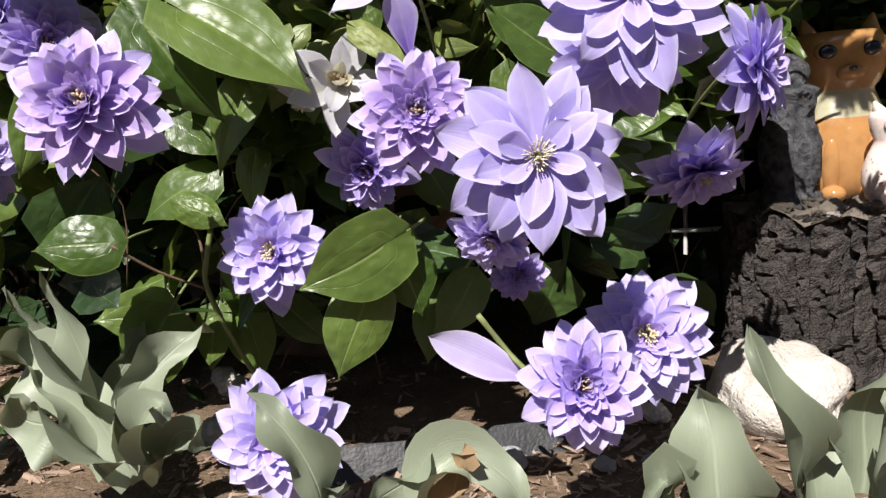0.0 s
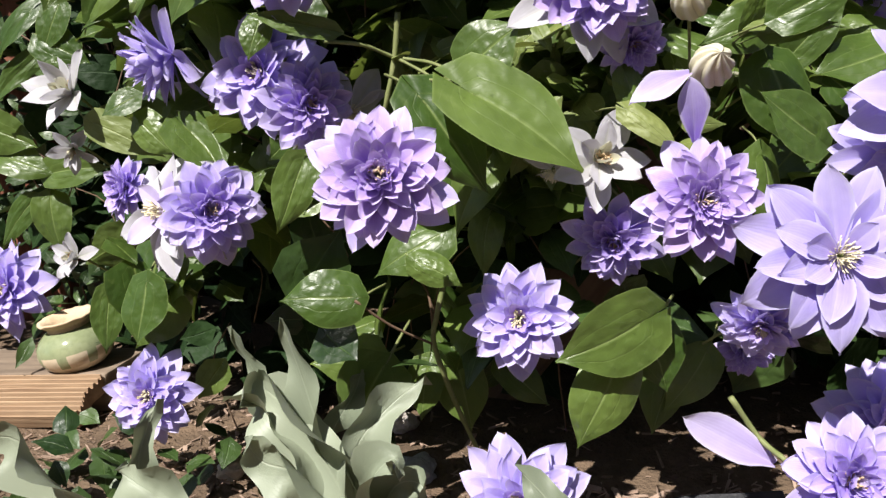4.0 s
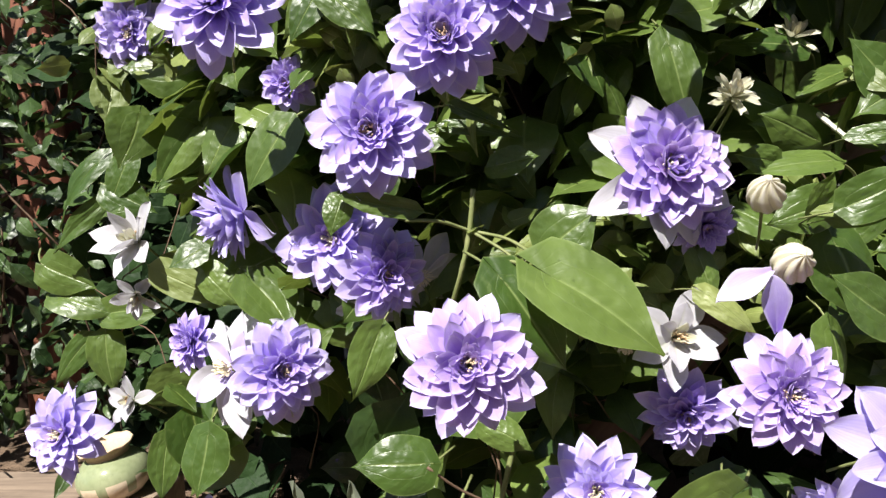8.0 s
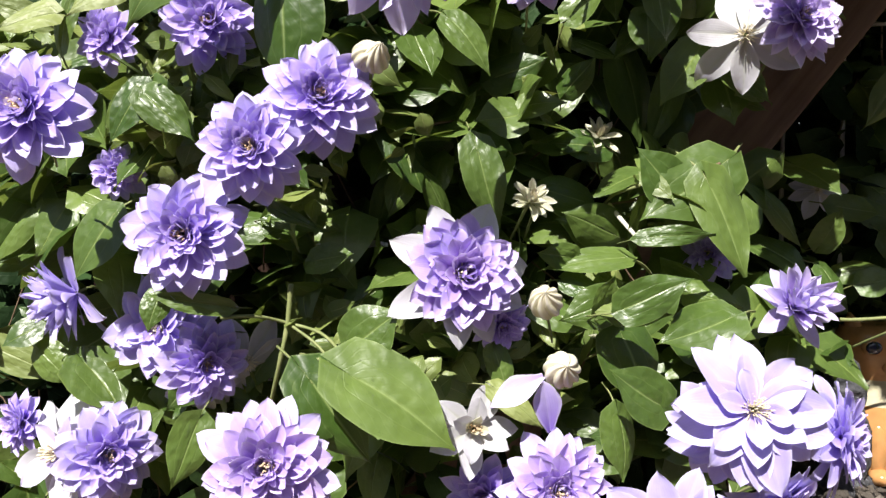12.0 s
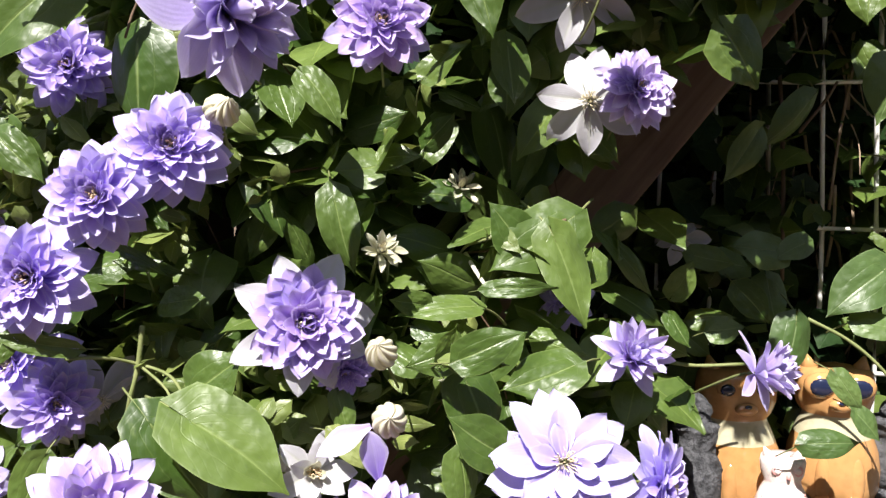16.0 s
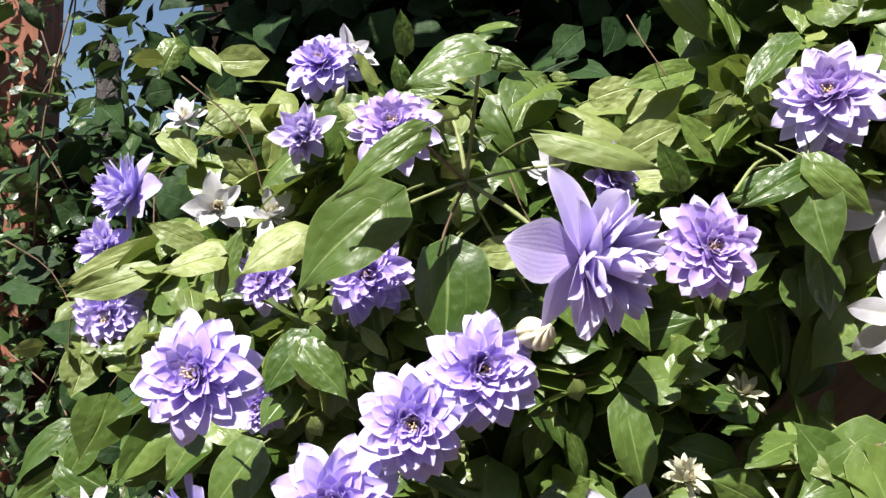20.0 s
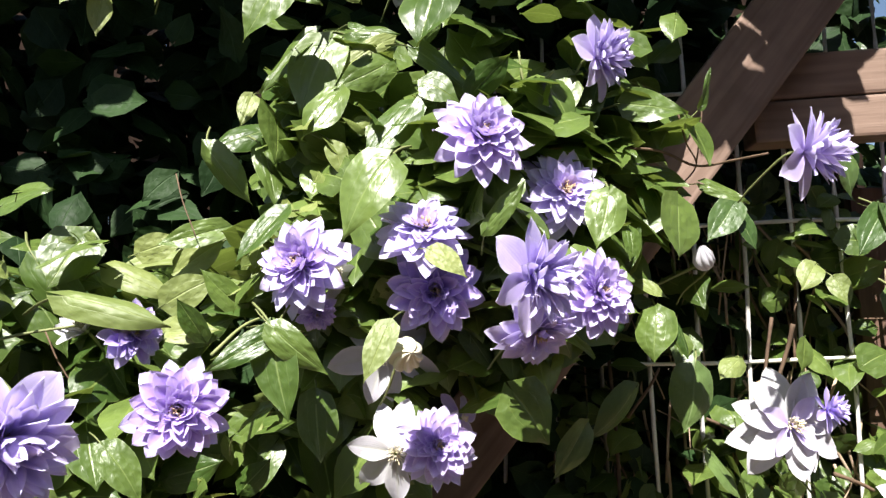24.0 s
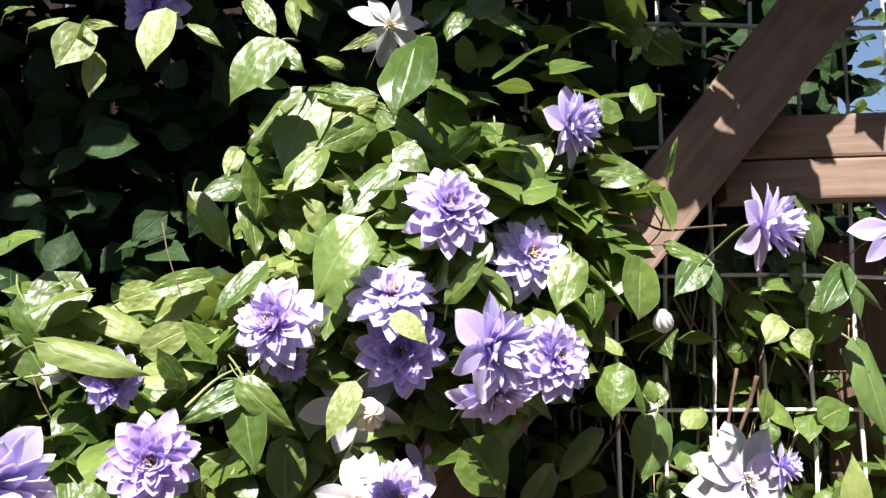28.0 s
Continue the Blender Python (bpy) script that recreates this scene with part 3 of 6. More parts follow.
def leaf(bx, by, bz, tx, ty, tz, wide=0.7, mat=None, facing=None, roll=None, parent=None):
    facing = facing or (rng.uniform(-0.45, 0.45), -0.85, rng.uniform(0.0, 0.65))
    roll = rng.uniform(-14, 14) if roll is None else roll
    PLACED.append(((bx + tx) / 2, (by + ty) / 2, (bz + tz) / 2, 0.4 * math.dist((bx, by, bz), (tx, ty, tz))))
    BLOOMS.append((Vector(((bx + tx) / 2, (by + ty) / 2, (bz + tz) / 2)), 0.3 * math.dist((bx, by, bz), (tx, ty, tz))))
    return part("leaf", leaf_mesh(mat or LEAF, rng.randrange(12)), parent or vine, leaf_pose((bx, by, bz), (tx, ty, tz), wide, facing, roll))


def strap(parent, points, width, material, roll=0.0, wave=0.019, name="leaf", cup=0.75):
    """a long tulip leaf along a line of points"""
    pts = smooth_line(points, 5)
    verts, uvs, nu = [], [], 7
    ph = rng.uniform(0, 6)
    for j, p in enumerate(pts):
        v = j / (len(pts) - 1)
        d = (pts[min(j + 1, len(pts) - 1)] - pts[max(j - 1, 0)]).normalized()
        side = d.cross(Vector((0.2, -0.9, 0.4))).normalized()
        side = Matrix.Rotation(radians(roll) + 0.9 * math.sin(v * 3.4 + ph), 3, d) @ side
        up = side.cross(d)
        w = width * max(0.03, math.sin(math.pi * min(0.999, 0.18 + 0.82 * v)) ** 0.6)
        for i in range(nu):
            u = 2 * i / (nu - 1) - 1
            verts.append(p + side * u * w + up * (cup * u * u * w + wave * math.sin(v * 10 + ph + (1.6 if u > 0 else 0)) * abs(u) ** 1.3))
            uvs.append((u / 2 + 0.5, v))
    return part(name, mesh_of(name, verts, grid_faces(nu, len(pts)), material, uvs), parent)


def scatter(n, sample, mat, name, parent, sizes, facing=(0.0, -0.6, 0.75), spread=0.7, seed=1, parts=0, wide=(0.78, 1.1)):
    """many loose leaves at sampled places: the first few as parts, the rest as one mesh"""
    r = random.Random(seed)
    protos = [leaf_mesh(mat, i, False) for i in range(10)]
    data = []
    for me in protos:
        vs = np.array([v.co[:] for v in me.vertices])
        data.append((vs, [tuple(p.vertices) for p in me.polygons], np.array([d.uv[:] for d in me.uv_layers[0].data]), np.array([l.vertex_index for l in me.loops])))
    V, Fc, UV, off, made = [], [], [], 0, 0
    while made < n:
        p = sample(r)
        if p is None:
            continue
        ln = r.uniform(*sizes)
        f = (Vector(facing) + Vector((r.gauss(0, 1), r.gauss(0, 1), r.gauss(0, 1))) * spread).normalized()
        d = Vector((r.uniform(-1, 1), r.uniform(-0.7, 0.3), r.uniform(-1.2, 0.45)))
        d = (d - f * d.dot(f)).normalized() * ln
        b = Vector(p)
        i = r.randrange(10)
        m = leaf_pose(b, b + d, r.uniform(*wide), f)
        if made < parts:
            part("leaf", leaf_mesh(LEAF, i, False), parent, m)
        else:
            vs, fs, uv, li = data[i]
            a = np.array(m)
            V.append(vs @ a[:3, :3].T + a[:3, 3])
            Fc += [tuple(q + off for q in g) for g in fs]
            u = np.zeros((len(vs), 2))
            u[li] = uv
            UV.append(u)
            off += len(vs)
        made += 1
    me = mesh_of(name, np.concatenate(V).tolist(), Fc, mat, np.concatenate(UV))
    ob = new(name, me)
    if parent:
        ob.parent = parent
    return tagged(ob, kind="stuff")


# ---- ground ----
def ground_height(x, y):
    return 0.012 * noise.noise((x * 5, y * 5, 0)) + 0.006 * noise.noise((x * 17, y * 17, 3))


gx = [-40, -12, -5, -2.6] + [-1.9 + i * 0.045 for i in range(95)] + [2.7, 5, 12, 40]
gy = [-12, -4, -1.2] + [-0.4 + i * 0.045 for i in range(70)] + [3.2, 5, 12, 60]
gv = [(x, y, ground_height(x, y)) for y in gy for x in gx]
ground = new("ground", mesh_of("ground", gv, grid_faces(len(gx), len(gy)), SOIL))
tagged(ground, "brown garden soil under the climbing plants", "ground", kind="structure")
r2 = random.Random(5)
chips = []
for i in range(5400):
    x, y = r2.uniform(-1.45, 0.75), r2.uniform(0.5, 1.55)
    if i % 3 == 0:
        x, y = r2.uniform(-1.4, -0.5), r2.uniform(0.8, 1.5)
    elif i % 3 == 1:
        x, y = r2.uniform(-0.35, 0.5), r2.uniform(0.5, 0.9)
    s, a = r2.choice((0.0013, 0.0018, 0.0026, 0.0036, 0.0052)) * r2.uniform(0.8, 1.2), r2.uniform(0, 6.3)
    c = Vector((x, y, ground_height(x, y) + 0.004))
    e1 = Vector((math.cos(a), math.sin(a), r2.uniform(-0.5, 0.5))) * s * r2.uniform(0.8, 3.6)
    e2 = Vector((-math.sin(a), math.cos(a), r2.uniform(-0.4, 0.4))) * s * r2.uniform(0.2, 0.8)
    e3 = Vector((0, 0, 1)) * s * r2.uniform(0.1, 0.35)
    vv = [c + e1 * p + e2 * q + e3 * w for w in (-1, 1) for p, q in ((-1, r2.uniform(-1, -0.3)), (1, r2.uniform(-1, -0.1)), (r2.uniform(0.5, 1), 1), (r2.uniform(-1, -0.5), r2.uniform(0.3, 1)))]
    chips.append((vv, [(0, 3, 2, 1), (4, 5, 6, 7), (0, 1, 5, 4), (1, 2, 6, 5), (2, 3, 7, 6), (3, 0, 4, 7)], [(0, 0)] * 8))
cm = merge("mulch", chips, CHIP)
cm.polygons.foreach_set("use_smooth", np.zeros(len(cm.polygons), dtype=bool))
tagged(new("mulch", cm), "loose wood chips and dry bits on the soil", "mulch", kind="stuff")

# unseen wall added behind the viewer to cut the sky's fill light
wall = new("wall_south", box("wall_south", 13.0, 0.2, 2.5, rough_material("dull_render", (0.30, 0.26, 0.22), (0.42, 0.37, 0.32), 6.0), 0.01))
wall.matrix_world = pose(0.5, -2.1, 1.2)
tagged(wall, "plain brown wall added unseen behind the viewer to block sky light", "wall", kind="structure")

# ---- timber frame and wire panel: u runs along the panel, depth goes to the back ----
PANEL = pose(1.045, 1.114, 0, 0, 0, -13.3)


def lumpy(name, r, material, sx=1, sy=1, sz=1, seed=0, amp=0.18, seg=3, smooth=True):
    bm = bmesh.new()
    bmesh.ops.create_icosphere(bm, subdivisions=seg, radius=1.0)
    for v in bm.verts:
        n = v.co.normalized()
        v.co = n * (1 + amp * noise.noise(n * 1.6 + Vector((seed, 0, 0))) + amp * 0.45 * noise.noise(n * 4.2 + Vector((0, seed, 0))))
        v.co = Vector((v.co.x * sx, v.co.y * sy, v.co.z * sz)) * r
    return from_bm(name, bm, material, smooth)


frame_timber = thing("arbor", "brown stained wooden arbor frame with a diagonal brace", "arbor", at=PANEL)
ang = math.degrees(math.atan2(0.782, 0.623))
part("brace", box("brace", 2.5, 0.045, 0.125, WOOD, 0.005, 0.002, 8), frame_timber, pose(-0.776 + 0.18 * 0.623 + 0.0, -0.168, 0.62 + 0.18 * 0.782, 0, -ang, 0))
part("rail", box("rail", 2.6, 0.07, 0.083, WOOD, 0.006, 0.002, 8), frame_timber, pose(1.2, -0.085, 1.4835, 0, -2.1, 0))
part("rail", box("rail", 2.6, 0.066, 0.076, WOOD, 0.006, 0.002, 8), frame_timber, pose(1.2, -0.087, 1.402, 0, -2.1, 0))
# both posts take the near-black wood, which paints their shade in
part("post", box("post", 0.15, 0.09, 2.6, WOOD_SHADED, 0.006, 0.002, 6), frame_timber, pose(0.60, 0.06, 1.27))
part("board", box("board", 0.13, 0.03, 1.3, WOOD_BROWN, 0.004, 0.002, 6), frame_timber, pose(0.225, 0.10, 0.62))
part("post", box("post", 0.14, 0.09, 2.6, WOOD_SHADED, 0.006, 0.002, 6), frame_timber, pose(-0.95, 0.16, 1.27))

panel = thing("wire_panel", "galvanised welded wire fence panel", "wire fence", at=PANEL)
for i in range(-8, 6):
    u = i * 0.0925 + (0.006 if i > 2 else 0)
    pts = [(u + 0.004 * math.sin(k * 1.7 + i), 0.003 * math.sin(k + i * 2), -0.02 + 1.78 * k / 8) for k in range(9)]
    part("wire", tube_mesh("wire", pts, 0.0042, WIRE_RUST if i in (-4, -13) else WIRE, 1.0, 6, 3), panel)
for k in range(-4, 4):
    z = 0.93 + 0.258 * k
    pts = [(-0.78 + 1.28 * q / 8, -0.006 + 0.002 * math.sin(q * 2 + k), z + 0.004 * math.sin(q * 1.3 + k)) for q in range(9)]
    if z > 0:
        part("wire", tube_mesh("wire", pts, 0.0042, WIRE, 1.0, 6, 3), panel)

far_panel = thing("wire_panel", "far galvanised wire fence beyond the shrubs", "wire fence", at=PANEL @ pose(0.85, 1.15, 0))
for i in range(12):
    part("wire", tube_mesh("wire", [(i * 0.125, 0, 0), (i * 0.125, 0, 0.8), (i * 0.125, 0, 1.35)], 0.003, WIRE_RUST if i % 3 else WIRE, 1.0, 5, 2), far_panel)
for k in range(5):
    part("wire", tube_mesh("wire", [(0, -0.006, 0.2 + k * 0.27), (0.7, -0.006, 0.2 + k * 0.27), (1.4, -0.006, 0.2 + k * 0.27)], 0.003, WIRE, 1.0, 5, 2), far_panel)

pole = thing("metal_pole", "pale grey metal pole beyond the fence", "pole", at=PANEL @ pose(1.51, 2.06, 0))
part("shaft", tube_mesh("shaft", [(0, 0, 0), (0, 0, 1.5), (0, 0, 3.2)], 0.085, PLASTER, 1.0, 16, 2), pole)
part("cap", lumpy("cap", 0.09, PLASTER, 1, 1, 0.6, 2, 0.0), pole, pose(0, 0, 3.2))

BRANCH = rough_material("tan_bark", (0.30, 0.22, 0.11), (0.42, 0.32, 0.17), 20.0, 0.7, 0.4, 0.002)


def lathe(bm, profile, n=28, sx=1.0, sy=1.0, at=(0, 0, 0), mat=0):
    rows = []
    for r, z in profile:
        rows.append([bm.verts.new((at[0] + math.cos(2 * math.pi * i / n) * r * sx, at[1] + math.sin(2 * math.pi * i / n) * r * sy, at[2] + z)) for i in range(n)])
    for a, b in zip(rows, rows[1:]):
        for i in range(n):
            f = bm.faces.new((a[i], a[(i + 1) % n], b[(i + 1) % n], b[i]))
            f.material_index, f.smooth = mat, True
    for row, flip in ((rows[0], True), (rows[-1], False)):
        f = bm.faces.new(row[::-1] if flip else row)
        f.material_index = mat


def ball(bm, c, r, mat=0, sx=1, sy=1, sz=1, seg=14):
    m = Matrix.Translation(c) @ Matrix.Diagonal((r * sx, r * sy, r * sz, 1))
    made = bmesh.ops.create_uvsphere(bm, u_segments=seg, v_segments=seg - 4, radius=1.0, matrix=m)
    for v in made["verts"]:
        for f in v.link_faces:
            f.material_index, f.smooth = mat, True


def ear(bm, c, r, h, mat, lean):
    m = Matrix.Translation(c) @ pose(0, 0, 0, 0, lean, 0)
    made = bmesh.ops.create_cone(bm, segments=10, radius1=r, radius2=r * 0.12, depth=h, cap_ends=True, matrix=m)
    for v in made["verts"]:
        for f in v.link_faces:
            f.material_index, f.smooth = mat, True


def cat_figure(x, y, z, h, turn, label, eye=1.0):
    """glazed pottery cat: pear-shaped body running into a square head with two ears, one mesh"""
    bm = bmesh.new()
    prof = [(0.25, 0.0), (0.29, 0.03), (0.315, 0.12), (0.318, 0.24), (0.30, 0.36), (0.265, 0.46), (0.228, 0.535), (0.205, 0.585), (0.202, 0.61), (0.225, 0.65), (0.248, 0.72), (0.252, 0.80), (0.24, 0.88), (0.215, 0.925), (0.12, 0.935), (0.02, 0.93)]
    rows = []
    for r, q in prof:
        fine = []
        for i in range(36):
            a = 2 * math.pi * i / 36
            square = 1 + (0.05 * math.cos(2 * a) * (q > 0.62)) - 0.03 * (q < 0.5) * math.cos(2 * a)
            fine.append(bm.verts.new((math.cos(a) * r * h * square, math.sin(a) * r * h * 0.88 * square, q * h)))
        rows.append(fine)
    for j, (a, b) in enumerate(zip(rows, rows[1:])):
        for i in range(36):
            f = bm.faces.new((a[i], a[(i + 1) % 36], b[(i + 1) % 36], b[i]))
            f.smooth = True
            # the pale glaze has run down from the neck
            low = 0.44 + 0.07 * noise.noise((i * 0.35, h * 50, 0))
            f.material_index = 1 if low < (prof[j][1] + prof[j + 1][1]) / 2 < 0.63 else 0
    bm.faces.new(rows[0][::-1])
    bm.faces.new(rows[-1])
    ball(bm, (0, -0.215 * h, 0.70 * h), 0.055 * h, 0, 1.35, 0.6, 0.8)
    ball(bm, (0, -0.25 * h, 0.725 * h), 0.018 * h, 2, 1.3, 0.6, 0.8)
    for s in (-1, 1):
        ear(bm, (s * 0.175 * h, -0.02 * h, 0.955 * h), 0.075 * h, 0.12 * h, 0, s * 12)
        ball(bm, (s * 0.115 * h, -0.175 * h, 0.825 * h), 0.066 * h * eye, 0, 1.2, 0.6, 1.0)
        ball(bm, (s * 0.115 * h, -0.20 * h, 0.822 * h), 0.055 * h * eye, 2, 1.1, 0.5, 0.9)
        ball(bm, (s * 0.105 * h, -0.275 * h, 0.045 * h), 0.068 * h, 0, 1, 1.1, 0.75)
        # forelegs in low relief
        ball(bm, (s * 0.10 * h, -0.235 * h, 0.19 * h), 0.085 * h, 0, 0.7, 0.6, 2.1)
    ob = new("cat_figure", from_bm("cat_figure", bm, [GLAZE, GLAZE_TAN, GLAZE_EYE]))
    ob.matrix_world = pose(x, y, z, 0, 0, turn)
    return tagged(ob, label, "figurine", "pottery figures on the stump")


def owl_figure(x, y, z, h):
    """small clay owl with two points on its head and a scratched breast, one mesh"""
    bm = bmesh.new()
    lathe(bm, [(0.17 * h, 0), (0.25 * h, 0.06 * h), (0.295 * h, 0.22 * h), (0.285 * h, 0.36 * h), (0.235 * h, 0.50 * h), (0.195 * h, 0.58 * h), (0.19 * h, 0.62 * h), (0.225 * h, 0.70 * h), (0.24 * h, 0.82 * h), (0.225 * h, 0.885 * h), (0.10 * h, 0.88 * h), (0.02 * h, 0.87 * h)], sy=0.85)
    for s in (-1, 1):
        ear(bm, (s * 0.175 * h, -0.02 * h, 0.915 * h), 0.085 * h, 0.15 * h, 0, s * 24)
        ball(bm, (s * 0.105 * h, -0.165 * h, 0.77 * h), 0.062 * h, 1, 1, 0.4, 1)
        ball(bm, (s * 0.105 * h, -0.185 * h, 0.77 * h), 0.036 * h, 0, 1, 0.5, 1)
        ball(bm, (s * 0.09 * h, -0.23 * h, 0.03 * h), 0.055 * h, 0, 1, 1.1, 0.6)
    ball(bm, (0, -0.20 * h, 0.715 * h), 0.03 * h, 1, 0.7, 0.8, 1.3)
    r = random.Random(3)
    for i in range(34):
        a, q = r.uniform(-1.3, 1.3), r.uniform(0.12, 0.50)
        k = (0.30 - 0.32 * max(0.0, q - 0.30)) * h
        ball(bm, (math.sin(a) * k, -math.cos(a) * k * 0.85, q * h), 0.012 * h, 1, r.uniform(0.6, 2.0), 0.5, r.uniform(0.6, 2.0), 6)
    ob = new("owl_figure", from_bm("owl_figure", bm, [GLAZE_WHITE, GLAZE_PINK]))
    ob.matrix_world = pose(x, y, z, 0, 0, -12)
    return tagged(ob, "small white and pink clay owl figure on the stump", "figurine", "pottery figures on the stump")


def lava_figure(x, y, z, h, label, wide=0.2, seed=0):
    bm = bmesh.new()
    prof = [(1.15, 0), (1.2, 0.08), (0.95, 0.13), (1.1, 0.2), (1.15, 0.42), (0.98, 0.52), (0.8, 0.60), (0.88, 0.66), (0.9, 0.72), (1.05, 0.76), (0.62, 0.80), (0.66, 0.88), (0.4, 0.97), (0.1, 1.0)]
    lathe(bm, [(r * wide * h * 0.82, q * h) for r, q in prof], 22)
    bmesh.ops.subdivide_edges(bm, edges=bm.edges[:], cuts=1, use_grid_fill=True)
    for v in bm.verts:
        v.co += noise.noise_vector(v.co * 60 + Vector((seed, 0, 0))) * 0.006 + noise.noise_vector(v.co * 160) * 0.003
    ob = new("stone_figure", from_bm("stone_figure", bm, LAVA, True))
    ob.matrix_world = pose(x, y, z)
    return tagged(ob, label, "stone ornament")


def stone(x, y, z, r, material, sx, sy, sz, seed, label):
    ob = new("rock", lumpy("rock", r, material, sx, sy, sz, seed, 0.30, 4))
    ob.matrix_world = pose(x, y, z, 0, 0, seed * 31)
    return tagged(ob, label, "rock", "rocks on the soil")


def jar(x, y, z, r):
    """squat pot with an open, chipped clay mouth; the green glaze has run down over the cream"""
    ob = thing("glazed_jar", "squat cream jar with green glaze drips and an open clay mouth", "jar", at=pose(x, y, z, 6, -8, 0))
    bm = bmesh.new()
    prof = [(0.58, 0.0), (0.72, 0.06), (0.90, 0.24), (0.99, 0.46), (1.0, 0.62), (0.95, 0.80), (0.84, 0.96), (0.68, 1.09), (0.56, 1.16)]
    rows = [[bm.verts.new((math.cos(2 * math.pi * i / 48) * q * r, math.sin(2 * math.pi * i / 48) * q * r, h * r)) for i in range(48)] for q, h in prof]
    for j, (a, b) in enumerate(zip(rows, rows[1:])):
        for i in range(48):
            f = bm.faces.new((a[i], a[(i + 1) % 48], b[(i + 1) % 48], b[i]))
            f.smooth = True
            low = 0.66 - (0.36 if i % 6 < 2 else 0.0) + 0.08 * noise.noise((i * 0.7, 3, 0))
            f.material_index = 1 if (prof[j][1] + prof[j + 1][1]) / 2 > low else 0
    bm.faces.new(rows[0][::-1])
    part("body", from_bm("body", bm, [GLAZE_PALE, GLAZE_GREEN]), ob)
    bm = bmesh.new()
    prof = [(0.56, 1.15), (0.55, 1.24), (0.66, 1.36), (0.74, 1.42), (0.72, 1.47), (0.62, 1.42), (0.48, 1.28), (0.46, 1.0), (0.30, 0.8), (0.02, 0.78)]
    rows = [[bm.verts.new((math.cos(2 * math.pi * i / 48) * q * r, math.sin(2 * math.pi * i / 48) * q * r, (h + (0.07 * noise.noise((i * 0.3, 1, 0)) if q > 0.6 else 0)) * r)) for i in range(48)] for q, h in prof]
    for a, b in zip(rows, rows[1:]):
        for i in range(48):
            bm.faces.new((a[i], a[(i + 1) % 48], b[(i + 1) % 48], b[i])).smooth = True
    part("mouth", from_bm("mouth", bm, CLAY), ob, None, "unglazed tan clay rim")


def deck_piece(x, y):
    """a short grooved board lying on the mulch"""
    bm = bmesh.new()
    n, w, l, t = 36, 0.095, 0.19, 0.03
    top, bot = [], []
    for i in range(n + 1):
        q = i / n
        zz = t + (0.003 if (i // 2) % 2 else -0.004)
        top.append([bm.verts.new((s * l / 2 * (1 + 0.05 * math.sin(q * 9)), (q - 0.5) * w, zz)) for s in (-1, 1)])
        bot.append([bm.verts.new((s * l / 2 * (1 + 0.05 * math.sin(q * 9)), (q - 0.5) * w, 0)) for s in (-1, 1)])
    for i in range(n):
        bm.faces.new((top[i][0], top[i][1], top[i + 1][1], top[i + 1][0]))
        bm.faces.new((bot[i][0], bot[i + 1][0], bot[i + 1][1], bot[i][1]))
        bm.faces.new((top[i][0], top[i + 1][0], bot[i + 1][0], bot[i][0]))
        bm.faces.new((top[i][1], bot[i][1], bot[i + 1][1], top[i + 1][1]))
    bm.faces.new((top[0][0], bot[0][0], bot[0][1], top[0][1]))
    bm.faces.new((top[n][0], top[n][1], bot[n][1], bot[n][0]))
    ob = new("deck_board", from_bm("deck_board", bm, PLANK))
    ob.matrix_world = pose(x, y, 0.022, 24, 0, -3)
    tagged(ob, "short piece of weathered grooved deck board", "board")
    ob = new("edging_board", box("edging_board", 0.62, 0.15, 0.074, BOARD_GREY, 0.006, 0.002, 6))
    ob.matrix_world = pose(x - 0.20, y + 0.125, 0.032, 0, 0, -4)
    tagged(ob, "weathered wooden sleeper along the edge of the bed", "board")


def pompon(parent, x, y, z, r, material):
    """a small double columbine head"""
    head = part("flower_head", mesh_of("core", *ico(r * 0.3), material), parent, pose(x, y, z, rng.uniform(-30, 30), rng.uniform(-30, 30), 0))
    for i in range(46):
        a, e = i * 137.5, rng.uniform(-30, 85)
        m = pose(0, 0, 0, 0, 0, a) @ pose(0, 0, 0, e, rng.uniform(-20, 20), 0) @ Matrix.Diagonal((r, r, r, 1))
        part("petal", petal_mesh(material if i % 4 else P_WHITE, i % 6, 0.125), head, m)


def ico(r):
    bm = bmesh.new()
    bmesh.ops.create_icosphere(bm, subdivisions=2, radius=r)
    v, f = [tuple(q.co) for q in bm.verts], [tuple(w.index for w in q.verts) for q in bm.faces]
    bm.free()
    return v, f


# stump with plates of bark
stump = thing("tree_stump", "dark cracked tree stump used as a plinth", "tree stump", at=pose(0.70, 1.03, 0))
bm = bmesh.new()
SX, SY, SH = 0.30, 0.175, 0.225
ringv = []
NS, NR = 260, 44
for j in range(NR):
    zz = SH * j / (NR - 1)
    row = []
    for i in range(NS):
        a = 2 * math.pi * i / NS
        c, d = math.cos(a) * 1.7, math.sin(a)
        warp = noise.noise((c * 6, d * 6, zz * 14)) * 0.35
        up = abs(noise.noise((c * 9 + warp, d * 9 + warp, zz * 4.5)))
        across = abs(noise.noise((c * 7, d * 7, zz * 38 + warp * 3)))
        deep = max(0.0, 1 - up * 6) * 0.11 + max(0.0, 1 - across * 7) * 0.06
        k = 1.0 + 0.03 * noise.noise((c * 3, d * 3, zz * 3)) - deep + 0.03 * noise.noise((c * 30, d * 30, zz * 60)) * 0.5 + (0.05 * (1 - j / 6) if j < 6 else 0)
        row.append(bm.verts.new((SX * k * math.cos(a), SY * k * math.sin(a), zz)))
    ringv.append(row)
for a, b in zip(ringv, ringv[1:]):
    for i in range(NS):
        bm.faces.new((a[i], a[(i + 1) % NS], b[(i + 1) % NS], b[i]))
part("trunk", from_bm("trunk", bm, BARK), stump)
